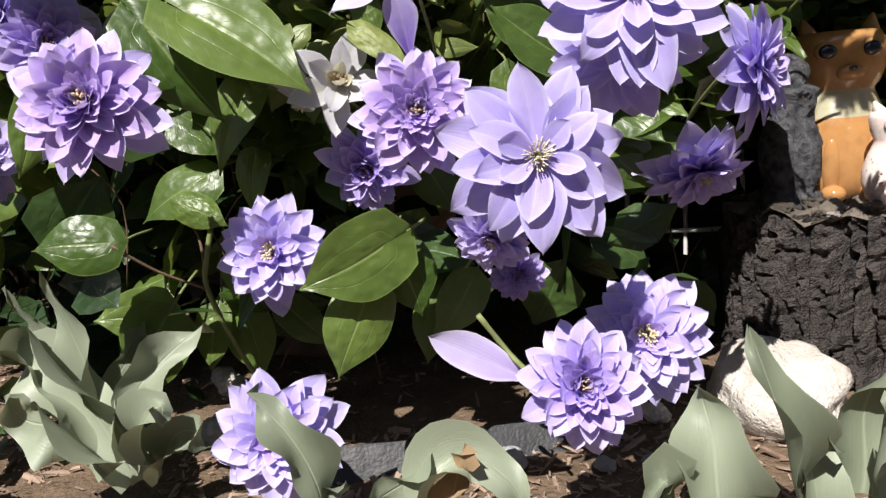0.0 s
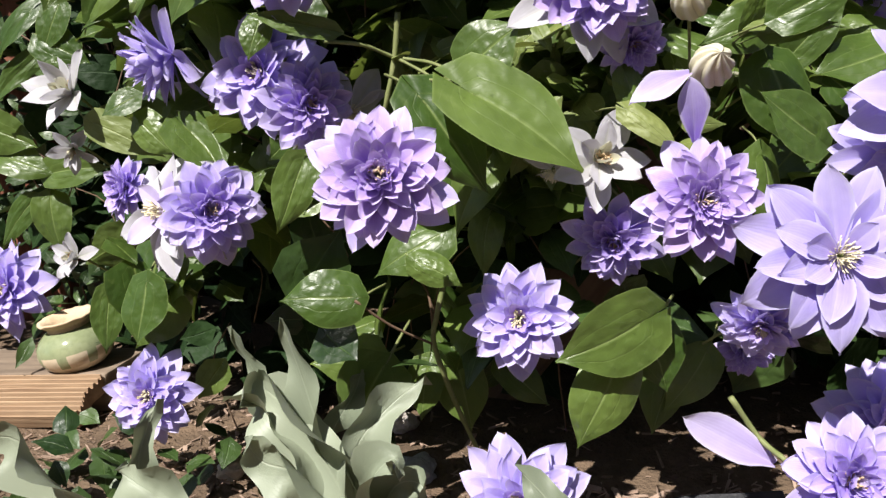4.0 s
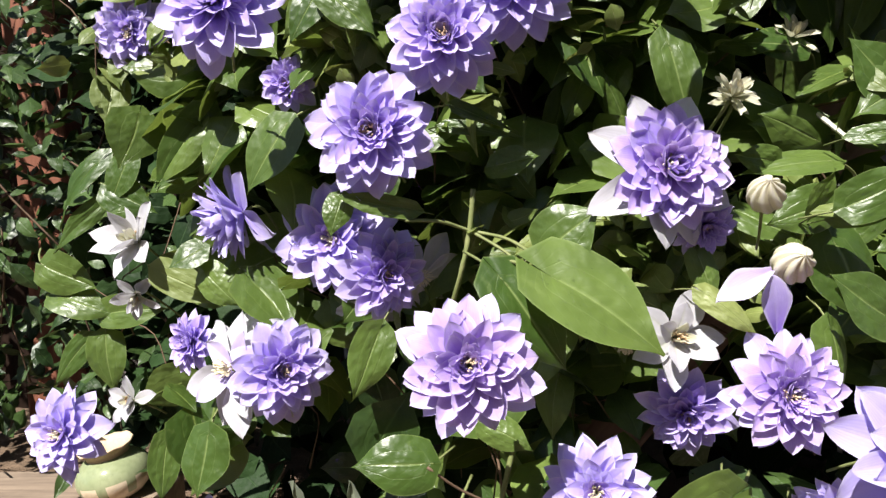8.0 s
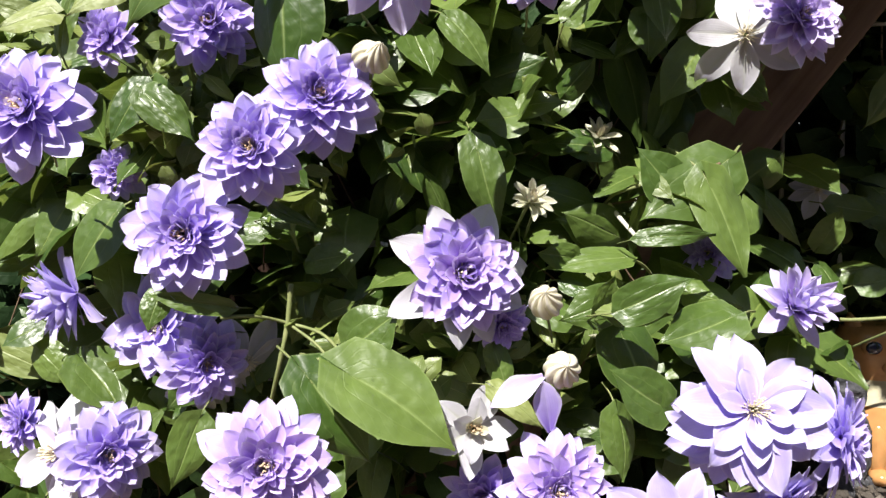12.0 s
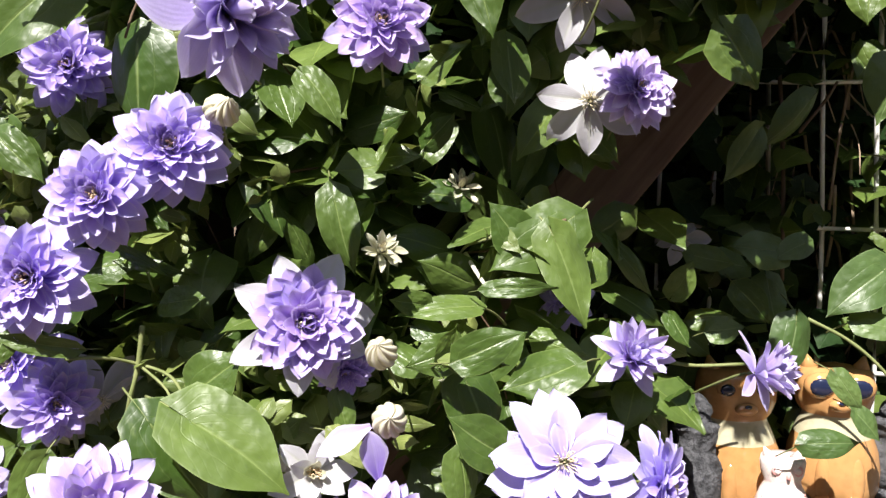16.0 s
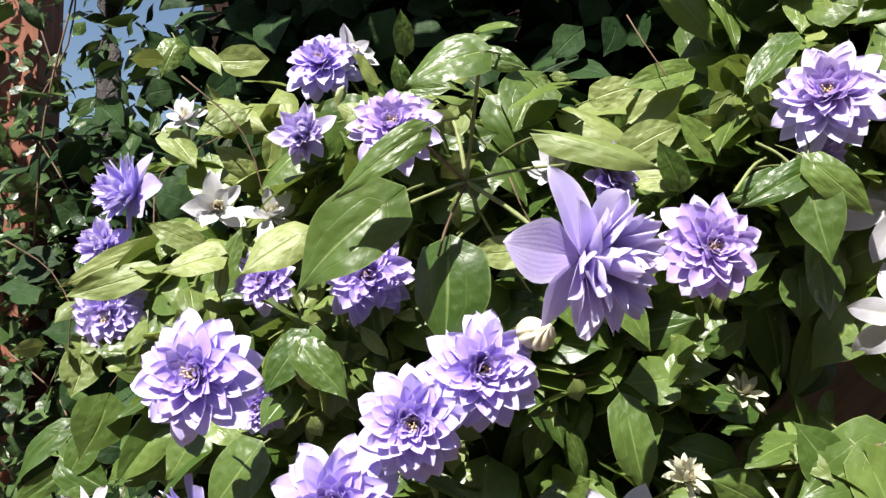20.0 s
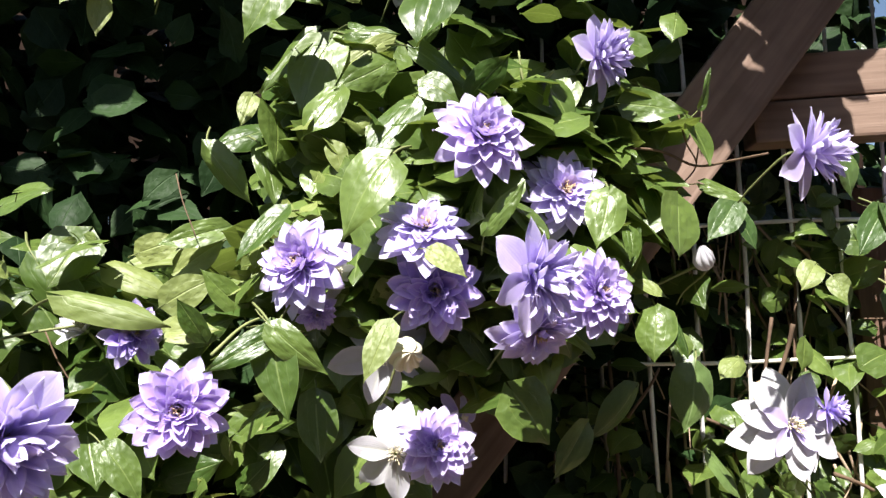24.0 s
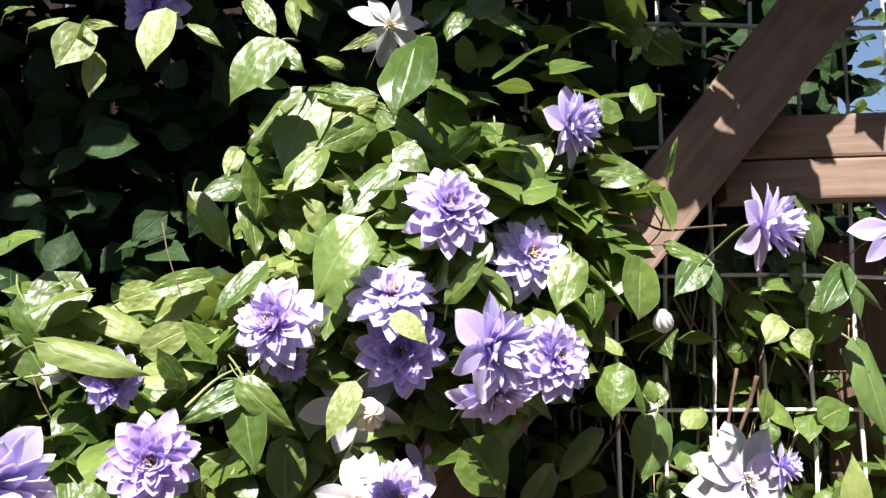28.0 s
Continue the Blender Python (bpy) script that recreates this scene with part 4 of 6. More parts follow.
bm = bmesh.new()
rows = []
for j in range(20):
    k = j / 19
    rows.append([bm.verts.new((SX * k * math.cos(2 * math.pi * i / 60), SY * k * math.sin(2 * math.pi * i / 60), SH + 0.024 * noise.noise((k * 7 * math.cos(i * 0.105), k * 7 * math.sin(i * 0.105), 2)) + 0.013 * noise.noise((k * 24 * math.cos(i * 0.105), k * 24 * math.sin(i * 0.105), 2)) + 0.004 - 0.006 * k)) for i in range(60)])
for a, b in zip(rows, rows[1:]):
    for i in range(60):
        bm.faces.new((a[i], b[i], b[(i + 1) % 60], a[(i + 1) % 60]))
bmesh.ops.remove_doubles(bm, verts=bm.verts, dist=0.0005)
part("top", from_bm("top", bm, BARK_TOP), stump, None, "rough weathered sawn top")
r3 = random.Random(8)
for i in range(48):
    a = r3.uniform(math.pi * 1.02, math.pi * 2.0)
    k = r3.uniform(0.70, 0.99)
    s = r3.uniform(0.005, 0.017)
    ob = new("pebble", CACHE.setdefault(("peb", i % 5), lumpy("pebble", 1.0, BARK_TOP if i % 5 else ROCK, 1.2, 0.9, 0.6, i % 5, 0.75, 3, False)))
    ob.matrix_world = pose(0.70 + SX * k * math.cos(a), 1.03 + SY * k * math.sin(a), SH + s * 0.42, 0, 0, i * 40) @ Matrix.Scale(s, 4)
    tagged(ob, "small grey-brown stone lying on the stump", "pebble", "pebbles on the stump")

lava_figure(0.478, 1.01, 0.222, 0.205, "grey lava stone figure on the stump", 0.2, 1)
lava_figure(0.865, 1.08, 0.222, 0.17, "dark lava stone lump on the stump", 0.33, 5)
cat_figure(0.573, 1.075, 0.224, 0.245, -8, "amber glazed pottery cat on the stump", 0.8)
cat_figure(0.752, 1.09, 0.224, 0.238, -20, "amber and cream glazed pottery cat with dark eyes", 1.45)
owl_figure(0.588, 0.955, 0.226, 0.135)

# black edging strip and a dry mound in front of the vine
ob = new("bed_edging", box("bed_edging", 0.34, 0.012, 0.05, PLASTIC, 0.003, 0.006, 10))
ob.matrix_world = pose(-0.03, 0.80, 0.012, -35, 0, 6)
tagged(ob, "black plastic edging strip of the bed", "edging")

# red timber post, and near-black boards that stand for the shade behind the leaves
back = thing("timber_post", "reddish brown wooden post behind the shrub", "post", at=pose(-1.41, 1.92, 0))
part("shaft", box("shaft", 0.14, 0.12, 2.6, WOOD_RED, 0.008, 0.003, 8), back, pose(0, 0, 1.28))
part("foot", box("foot", 0.18, 0.16, 0.12, WOOD_RED, 0.008), back, pose(0, 0, 0.055))
trunk = thing("shrub", "dark gnarled shrub with small glossy leaves", "shrub")
part("limb", tube_mesh("limb", [(-1.15, 1.75, 0), (-1.13, 1.72, 0.5), (-1.06, 1.7, 1.0), (-1.08, 1.7, 1.5), (-1.0, 1.7, 2.1)], 0.04, BARK, 0.6, 10), trunk)
part("limb", tube_mesh("limb", [(-1.10, 1.72, 0.7), (-0.98, 1.66, 1.0), (-0.9, 1.6, 1.4)], 0.018, BARK, 0.5, 8), trunk)


def board_fence(label, at, x0, heights):
    """upright boards on two battens, coloured near black in place of deep shade"""
    ob = thing("board_fence", label, "fence", at=at)
    for i, h in enumerate(heights):
        me = CACHE.setdefault(("board", h), box("board", 0.14, 0.022, h, WOOD_SHADED, 0.003, 0.002, 4))
        part("board", me, ob, pose(x0 + i * 0.146, 0.004 * (i % 2), h / 2 - 0.01, 0, 0.3 * math.sin(i * 3), 0))
    w = len(heights) * 0.146
    for k in (0.4, 1.1):
        part("batten", box("batten", w, 0.04, 0.09, WOOD_SHADED, 0.004), ob, pose(x0 + w / 2 - 0.07, 0.034, k))


board_fence("near-black board fence standing for the deep shade behind the climbing plants", pose(0, 2.05, 0), -2.95, [1.28] * 14 + [2.3] * 9)
board_fence("near-black board screen standing for the deep shade behind the wire panel", PANEL @ pose(0, 0.72, 0), -1.45, [2.3] * 14)


part("stem", tube_mesh("stem", [(-0.235, 0.790, 0.327), (-0.251, 0.785, 0.271), (-0.256, 0.788, 0.237), (-0.239, 0.800, 0.170), (-0.215, 0.820, 0.095)], 0.0034, STEM, 0.8), vine)
part("stem", tube_mesh("stem", [(-0.271, 0.770, 0.590), (-0.277, 0.770, 0.547), (-0.289, 0.770, 0.500), (-0.310, 0.800, 0.440)], 0.0032, STEM, 0.8), vine)
part("stem", tube_mesh("stem", [(-0.339, 0.730, 0.563), (-0.306, 0.750, 0.559), (-0.277, 0.770, 0.547), (-0.239, 0.750, 0.538), (-0.212, 0.710, 0.523)], 0.0022, STEM, 0.8), vine)
part("stem", tube_mesh("stem", [(-0.277, 0.770, 0.547), (-0.239, 0.740, 0.524), (-0.214, 0.690, 0.500)], 0.0018, STEM, 0.8), vine)
part("stem", tube_mesh("stem", [(-0.333, 0.750, 0.300), (-0.300, 0.770, 0.266), (-0.256, 0.788, 0.237)], 0.0018, STEM_BROWN, 0.8), vine)
part("stem", tube_mesh("stem", [(-0.287, 0.820, 0.325), (-0.261, 0.800, 0.294), (-0.256, 0.788, 0.239)], 0.0018, STEM_BROWN, 0.8), vine)
part("stem", tube_mesh("stem", [(0.026, 0.660, 0.219), (0.052, 0.660, 0.179), (0.065, 0.630, 0.171)], 0.0030, STEM, 0.8), vine)
part("stem", tube_mesh("stem", [(-0.230, 0.690, 1.096), (-0.235, 0.720, 1.044), (-0.241, 0.755, 0.978)], 0.0022, STEM, 0.8), vine)
part("stem", tube_mesh("stem", [(-0.284, 0.800, 1.080), (-0.258, 0.780, 1.051), (-0.248, 0.765, 1.017), (-0.241, 0.755, 0.978)], 0.0030, STEM, 0.8), vine)
part("stem", tube_mesh("stem", [(-0.318, 0.720, 0.942), (-0.279, 0.740, 0.962), (-0.241, 0.755, 0.978), (-0.184, 0.770, 0.994), (-0.133, 0.790, 1.003)], 0.0022, STEM, 0.8), vine)
part("stem", tube_mesh("stem", [(-0.241, 0.755, 0.978), (-0.197, 0.740, 0.949), (-0.164, 0.720, 0.919), (-0.150, 0.700, 0.890)], 0.0030, STEM, 0.8), vine)
part("stem", tube_mesh("stem", [(-0.241, 0.755, 0.978), (-0.261, 0.745, 0.930), (-0.269, 0.737, 0.898)], 0.0016, STEM_BROWN, 0.8), vine)
part("stem", tube_mesh("stem", [(-0.289, 0.700, 1.013), (-0.262, 0.730, 0.993), (-0.241, 0.755, 0.978)], 0.0016, STEM_BROWN, 0.8), vine)
part("stem", tube_mesh("stem", [(-0.241, 0.755, 0.973), (-0.206, 0.780, 0.915), (-0.167, 0.800, 0.861)], 0.0016, STEM, 0.8), vine)
part("stem", tube_mesh("stem", [(0.456, 0.800, 1.234), (0.549, 0.810, 1.241), (0.629, 0.820, 1.242), (0.691, 0.830, 1.224), (0.719, 0.780, 1.221), (0.732, 0.720, 1.216)], 0.0022, STEM_BROWN, 0.8), vine)
part("stem", tube_mesh("stem", [(0.707, 0.830, 1.317), (0.701, 0.830, 1.275), (0.691, 0.830, 1.224)], 0.0014, STEM_BROWN, 0.8), vine)
part("stem", tube_mesh("stem", [(0.656, 0.810, 1.296), (0.672, 0.820, 1.255), (0.691, 0.830, 1.224), (0.655, 0.830, 1.185)], 0.0014, STEM_BROWN, 0.8), vine)
part("stem", tube_mesh("stem", [(0.675, 0.800, 1.078), (0.654, 0.830, 1.065), (0.609, 0.840, 1.044)], 0.0022, STEM, 0.8), vine)
part("stem", tube_mesh("stem", [(0.461, 0.780, 1.339), (0.441, 0.790, 1.319), (0.428, 0.800, 1.299)], 0.0020, STEM, 0.8), vine)
part("stem", tube_mesh("stem", [(0.027, 0.720, 0.967), (0.057, 0.750, 0.998), (0.083, 0.780, 1.012)], 0.0020, STEM, 0.8), vine)
part("stem", tube_mesh("stem", [(0.468, 0.820, 1.335), (0.445, 0.830, 1.318), (0.429, 0.820, 1.338), (0.424, 0.820, 1.379)], 0.0020, STEM, 0.8), vine)
part("stem", tube_mesh("stem", [(0.477, 0.800, 1.329), (0.464, 0.820, 1.309), (0.466, 0.830, 1.245)], 0.0025, STEM, 0.8), vine)
part("stem", tube_mesh("stem", [(-0.042, 0.900, 1.210), (-0.028, 0.870, 1.166), (-0.007, 0.840, 1.116)], 0.0010, STEM_BROWN, 0.8), vine)
part("stem", tube_mesh("stem", [(0.217, 0.800, 0.703), (0.183, 0.820, 0.690), (0.146, 0.840, 0.667), (0.104, 0.860, 0.660)], 0.0020, STEM_BROWN, 0.8), vine)
part("stem", tube_mesh("stem", [(0.101, 0.850, 0.660), (0.112, 0.820, 0.637), (0.123, 0.800, 0.619)], 0.0030, P_CREAM, 0.8), vine)
part("stem", tube_mesh("stem", [(0.125, 0.800, 0.682), (0.100, 0.820, 0.672), (0.094, 0.850, 0.660)], 0.0020, STEM, 0.8), vine)
part("stem", tube_mesh("stem", [(-0.125, 0.850, 0.760), (-0.098, 0.860, 0.766), (-0.080, 0.870, 0.768)], 0.0020, STEM_BROWN, 0.8), vine)
part("stem", tube_mesh("stem", [(0.630, 0.970, 0.547), (0.682, 0.950, 0.517), (0.723, 0.930, 0.476), (0.763, 0.920, 0.416)], 0.0030, STEM, 0.8), vine)
part("stem", tube_mesh("stem", [(0.401, 0.930, 0.496), (0.443, 0.930, 0.490), (0.507, 0.920, 0.493)], 0.0030, STEM, 0.8), vine)
part("stem", tube_mesh("stem", [(1.011, 1.080, 0.996), (1.002, 1.090, 0.950), (0.974, 1.100, 0.870)], 0.0045, STEM_BROWN, 0.8), vine)
part("stem", tube_mesh("stem", [(0.982, 1.100, 1.009), (0.962, 1.100, 0.917), (0.948, 1.100, 0.826)], 0.0035, STEM_BROWN, 0.8), vine)
part("stem", tube_mesh("stem", [(1.057, 1.130, 1.346), (1.053, 1.120, 1.106), (1.036, 1.120, 0.915)], 0.0040, STEM_BROWN, 0.8), vine)
part("stem", tube_mesh("stem", [(0.688, 1.170, 0.944), (0.688, 1.150, 0.770), (0.674, 1.120, 0.586)], 0.0040, STEM_BROWN, 0.8), vine)
part("stem", tube_mesh("stem", [(0.838, 1.100, 0.831), (0.922, 1.100, 0.799), (1.024, 1.100, 0.805)], 0.0030, STEM_BROWN, 0.8), vine)
part("stem", tube_mesh("stem", [(0.697, 1.120, 0.836), (0.742, 1.120, 0.889), (0.768, 1.130, 0.921)], 0.0030, STEM_BROWN, 0.8), vine)
part("stem", tube_mesh("stem", [(1.009, 1.000, 0.743), (1.058, 1.000, 0.724), (1.083, 1.000, 0.711)], 0.0040, STEM_BROWN, 0.8), vine)
bud(0.673, 0.794, 1.085, 0.019, -30, 50, P_WHITE, "round white clematis bud")
petal_leaf = thing("fallen_petal", "single pale lavender petal on a stem", "petal")
part("petal", petal_mesh(P_FADE, 2, 0.24), petal_leaf, leaf_pose((0.066, 0.655, 0.155), (-0.017, 0.648, 0.209), 0.70, (0, -0.8, 0.6)))
petal_leaf = thing("withered_petal", "single pale folded petal lying among the leaves", "petal")
part("petal", petal_mesh(P_WHITE, 4, 0.26), petal_leaf, leaf_pose((-0.166, 0.83, 0.624), (-0.243, 0.81, 0.634), 0.55, (0, -0.5, 0.85)))
petal_leaf = thing("drooping_petal", "single pale mauve petal below a bud", "petal")
part("petal", petal_mesh(P_FADE, 3, 0.26), petal_leaf, leaf_pose((-0.019, 0.63, 0.511), (-0.07, 0.61, 0.493), 0.75, (0, -0.8, 0.6)))
part("petal", petal_mesh(P_OUT, 1, 0.26), petal_leaf, leaf_pose((-0.012, 0.64, 0.454), (-0.019, 0.62, 0.504), 0.85, (0, -0.8, 0.6)))
tulip = thing("tulip_plant", "grey-green wavy tulip leaves without a flower", "tulip", "tulip plants")
strap(tulip, [(-0.356, 0.740, 0.070), (-0.398, 0.760, 0.132), (-0.440, 0.770, 0.172), (-0.490, 0.760, 0.194)], 0.030, TULIP)
strap(tulip, [(-0.346, 0.740, 0.049), (-0.388, 0.750, 0.136), (-0.422, 0.760, 0.181), (-0.459, 0.780, 0.197), (-0.467, 0.740, 0.187)], 0.034, TULIP)
strap(tulip, [(-0.369, 0.780, 0.049), (-0.390, 0.780, 0.136), (-0.406, 0.780, 0.206), (-0.425, 0.780, 0.277)], 0.020, TULIP)
strap(tulip, [(-0.452, 0.850, 0.048), (-0.481, 0.860, 0.167), (-0.518, 0.860, 0.244)], 0.009, TULIP)
strap(tulip, [(-0.356, 0.760, 0.059), (-0.347, 0.760, 0.128), (-0.315, 0.780, 0.164), (-0.269, 0.800, 0.197)], 0.022, TULIP)
strap(tulip, [(-0.340, 0.740, 0.048), (-0.324, 0.720, 0.112), (-0.297, 0.710, 0.141), (-0.289, 0.690, 0.125)], 0.016, TULIP)
strap(tulip, [(-0.363, 0.720, 0.069), (-0.399, 0.720, 0.119), (-0.444, 0.730, 0.131), (-0.461, 0.730, 0.159)], 0.026, TULIP)
strap(tulip, [(-0.330, 0.750, 0.041), (-0.305, 0.750, 0.088), (-0.277, 0.740, 0.097), (-0.265, 0.730, 0.081)], 0.018, TULIP)
strap(tulip, [(-0.409, 0.800, 0.041), (-0.384, 0.800, 0.126), (-0.354, 0.810, 0.176), (-0.346, 0.820, 0.200)], 0.012, TULIP)
tulip = thing("tulip_plant", "grey-green tulip leaves curling beside the stump", "tulip", "tulip plants")
strap(tulip, [(0.229, 0.600, -0.012), (0.227, 0.620, 0.038), (0.231, 0.640, 0.089), (0.226, 0.660, 0.131)], 0.036, TULIP)
strap(tulip, [(0.296, 0.580, -0.011), (0.280, 0.570, 0.061), (0.262, 0.570, 0.135), (0.241, 0.580, 0.210)], 0.026, TULIP)
strap(tulip, [(0.321, 0.600, -0.028), (0.305, 0.600, 0.058), (0.300, 0.610, 0.112), (0.319, 0.580, 0.093)], 0.026, TULIP)
strap(tulip, [(0.370, 0.660, -0.074), (0.391, 0.670, 0.010), (0.395, 0.680, 0.083), (0.422, 0.680, 0.127)], 0.045, TULIP)
strap(tulip, [(0.367, 0.600, -0.033), (0.361, 0.600, 0.036), (0.364, 0.600, 0.100), (0.370, 0.600, 0.131)], 0.022, TULIP)
strap(tulip, [(0.183, 0.600, -0.013), (0.180, 0.600, 0.043), (0.176, 0.600, 0.071), (0.155, 0.600, 0.046)], 0.018, TULIP)
tulip = thing("tulip_plant", "low tulip leaves with dry brown tips", "tulip", "tulip plants")
strap(tulip, [(-0.070, 0.580, 0.038), (-0.083, 0.600, 0.071), (-0.051, 0.610, 0.089), (-0.024, 0.620, 0.114)], 0.016, TULIP)
strap(tulip, [(-0.046, 0.580, 0.036), (-0.031, 0.600, 0.087), (0.005, 0.610, 0.105), (0.038, 0.600, 0.085), (0.051, 0.600, 0.057)], 0.022, TULIP)
strap(tulip, [(-0.021, 0.580, 0.044), (-0.009, 0.600, 0.085), (0.003, 0.600, 0.124)], 0.010, DRY)
strap(tulip, [(-0.114, 0.560, 0.057), (-0.122, 0.570, 0.113), (-0.142, 0.580, 0.156), (-0.174, 0.590, 0.192)], 0.018, TULIP)
strap(tulip, [(-0.128, 0.560, 0.058), (-0.121, 0.580, 0.097), (-0.098, 0.590, 0.100)], 0.014, TULIP)
tulip = thing("tulip_plant", "flattened dark tulip leaf on the mulch", "tulip", "tulip plants")
strap(tulip, [(-0.694, 0.800, 0.017), (-0.754, 0.820, 0.081), (-0.799, 0.830, 0.121), (-0.875, 0.830, 0.107)], 0.032, TULIP)
strap(tulip, [(-0.592, 0.780, 0.029), (-0.616, 0.790, 0.095), (-0.592, 0.810, 0.174)], 0.014, TULIP)
strap(tulip, [(-0.535, 0.760, 0.041), (-0.596, 0.770, 0.077), (-0.638, 0.780, 0.100)], 0.024, TULIP)
columbine = thing("columbine_plant", "tall thin columbine with small pink and red flowers", "columbine")
pompon(columbine, 1.305, 0.870, 1.119, 0.0377, P_ROSE)
pompon(columbine, 1.253, 0.880, 1.075, 0.0373, P_ROSE)
pompon(columbine, 1.216, 0.890, 1.055, 0.0284, P_ROSE)
pompon(columbine, 1.277, 0.930, 1.307, 0.0368, P_RED)
pompon(columbine, 1.478, 0.840, 1.469, 0.0371, P_ROSE)
pompon(columbine, 1.416, 0.950, 1.530, 0.0366, P_RED)
pompon(columbine, 1.481, 0.920, 1.495, 0.0341, P_ROSE)
pompon(columbine, 1.473, 0.930, 1.452, 0.0268, P_ROSE)
pompon(columbine, 1.285, 0.930, 1.335, 0.0254, P_CREAM)
part("stem", tube_mesh("stem", [(1.291, 0.950, 0.551), (1.304, 0.930, 0.753), (1.309, 0.900, 0.956), (1.313, 0.880, 1.106)], 0.0017, STEM, 0.7), columbine)
part("stem", tube_mesh("stem", [(1.285, 0.970, 0.547), (1.287, 0.950, 0.809), (1.257, 0.890, 1.056)], 0.0017, STEM, 0.7), columbine)
part("stem", tube_mesh("stem", [(1.335, 0.980, 0.539), (1.364, 0.960, 0.909), (1.420, 0.930, 1.217), (1.469, 0.900, 1.371), (1.479, 0.850, 1.448)], 0.0017, STEM, 0.7), columbine)
part("stem", tube_mesh("stem", [(1.315, 1.000, 0.537), (1.321, 0.980, 0.910), (1.317, 0.960, 1.180), (1.356, 0.950, 1.446)], 0.0017, STEM, 0.7), columbine)
part("stem", tube_mesh("stem", [(1.457, 0.980, 0.907), (1.467, 0.960, 1.163), (1.438, 0.950, 1.406), (1.420, 0.950, 1.516)], 0.0017, STEM, 0.7), columbine)
part("stem", tube_mesh("stem", [(1.428, 0.940, 1.219), (1.488, 0.930, 1.356), (1.485, 0.930, 1.443)], 0.0017, STEM, 0.7), columbine)
part("stem", tube_mesh("stem", [(1.288, 0.930, 1.059), (1.290, 0.930, 1.174), (1.279, 0.930, 1.296)], 0.0017, STEM, 0.7), columbine)
part("stem", tube_mesh("stem", [(1.236, 0.950, 0.557), (1.237, 0.930, 0.813), (1.219, 0.890, 1.044)], 0.0017, STEM, 0.7), columbine)
branch = thing("shrub_branch", "smooth tan shrub branch at the edge of the bed", "branch")
part("limb", tube_mesh("limb", [(1.897, 1.020, 1.750), (2.030, 1.020, 1.607), (2.171, 1.020, 1.488), (2.237, 1.020, 1.341)], 0.011, BRANCH, 1.2), branch)
part("limb", tube_mesh("limb", [(2.084, 1.020, 0.413), (2.129, 1.020, 0.576), (2.191, 1.020, 0.979), (2.232, 1.020, 1.356)], 0.011, BRANCH, 0.9), branch)
part("twig", tube_mesh("twig", [(1.609, 1.060, 1.011), (1.679, 1.050, 1.019), (1.746, 1.030, 0.987), (1.894, 1.000, 0.904), (2.034, 1.020, 0.837)], 0.003, BRANCH, 0.6), branch)
jar(-0.953, 1.262, 0.069, 0.066)
deck_piece(-0.985, 1.177)
stone(0.395, 0.865, 0.000, 0.088, ROCK, 1.25, 0.85, 0.9, 3, "large pale white rock at the foot of the stump")
stone(-0.299, 0.946, 0.012, 0.0230, GREY_ROCK, 1, 0.8, 0.7, 8, "small grey rock on the soil")
stone(-0.310, 0.926, 0.012, 0.0310, GREY_ROCK, 1, 0.8, 0.7, 6, "grey speckled rock among the tulip leaves")
stone(-0.568, 0.951, 0.012, 0.0220, ROCK, 1, 0.8, 0.7, 8, "small pale rock on the mulch")
stone(-0.342, 1.095, 0.012, 0.0225, ROCK, 1, 0.8, 0.7, 1, "small pale stone under the vine")
stone(0.055, 0.778, 0.012, 0.0177, GREY_ROCK, 1, 0.8, 0.7, 4, "small dark stone on the soil")
stone(-0.365, 1.132, 0.012, 0.0232, ROCK, 1, 0.8, 0.7, 4, "small tan stone under the leaves")
stone(0.241, 0.860, 0.012, 0.0180, ROCK, 1, 0.8, 0.7, 4, "small tan stone on the soil")
stone(0.204, 0.735, 0.012, 0.0144, GREY_ROCK, 1, 0.8, 0.7, 4, "grey pebble on the soil")
stone(0.152, 0.746, 0.012, 0.0122, GREY_ROCK, 1, 0.8, 0.7, 16, "grey pebble on the soil")
stone(0.524, 1.465, 0.012, 0.0456, ROCK, 1, 0.8, 0.7, 9, "pale stone in the shade of the vine")

# ---- flowers ----
flower("single", 0.078, 0.575, 0.366, 0.0784, 5, 12)
flower("ruffled", 0.043, 0.635, 0.296, 0.0424, -20, -25)
flower("ruffled", -0.163, 0.710, 0.287, 0.0612, -5, 12)
flower("rose", -0.279, 0.630, 0.438, 0.0671, 5, 15)
flower("rose", -0.011, 0.620, 0.407, 0.0565, 5, 12)
flower("ruffled", 0.190, 0.700, 0.169, 0.0716, -8, 28)
flower("double", 0.107, 0.600, 0.167, 0.0616, 0, 22)
flower("ruffled", -0.171, 0.650, 0.124, 0.0694, -5, 15)
flower("single", 0.163, 0.600, 0.479, 0.0756, 0, 20)
flower("single", 0.166, 0.650, 0.440, 0.0652, -15, -15)
flower("ruffled", 0.293, 0.690, 0.417, 0.0654, 50, 5)
flower("ruffled", 0.269, 0.770, 0.319, 0.0623, 10, -45)
flower("rosette", -0.066, 0.740, 0.356, 0.0511, -10, -15)
flower("white", -0.122, 0.750, 0.428, 0.0569, -30, -60)
flower("folded", -0.082, 0.715, 0.436, 0.0526, 10, 20)
flower("rosette", 0.076, 0.780, 0.224, 0.0339, 0, -5)
flower("ruffled", -0.431, 0.820, 0.541, 0.0741, -10, 10)
flower("rosette", -0.372, 0.780, 0.504, 0.0539, 30, 0)
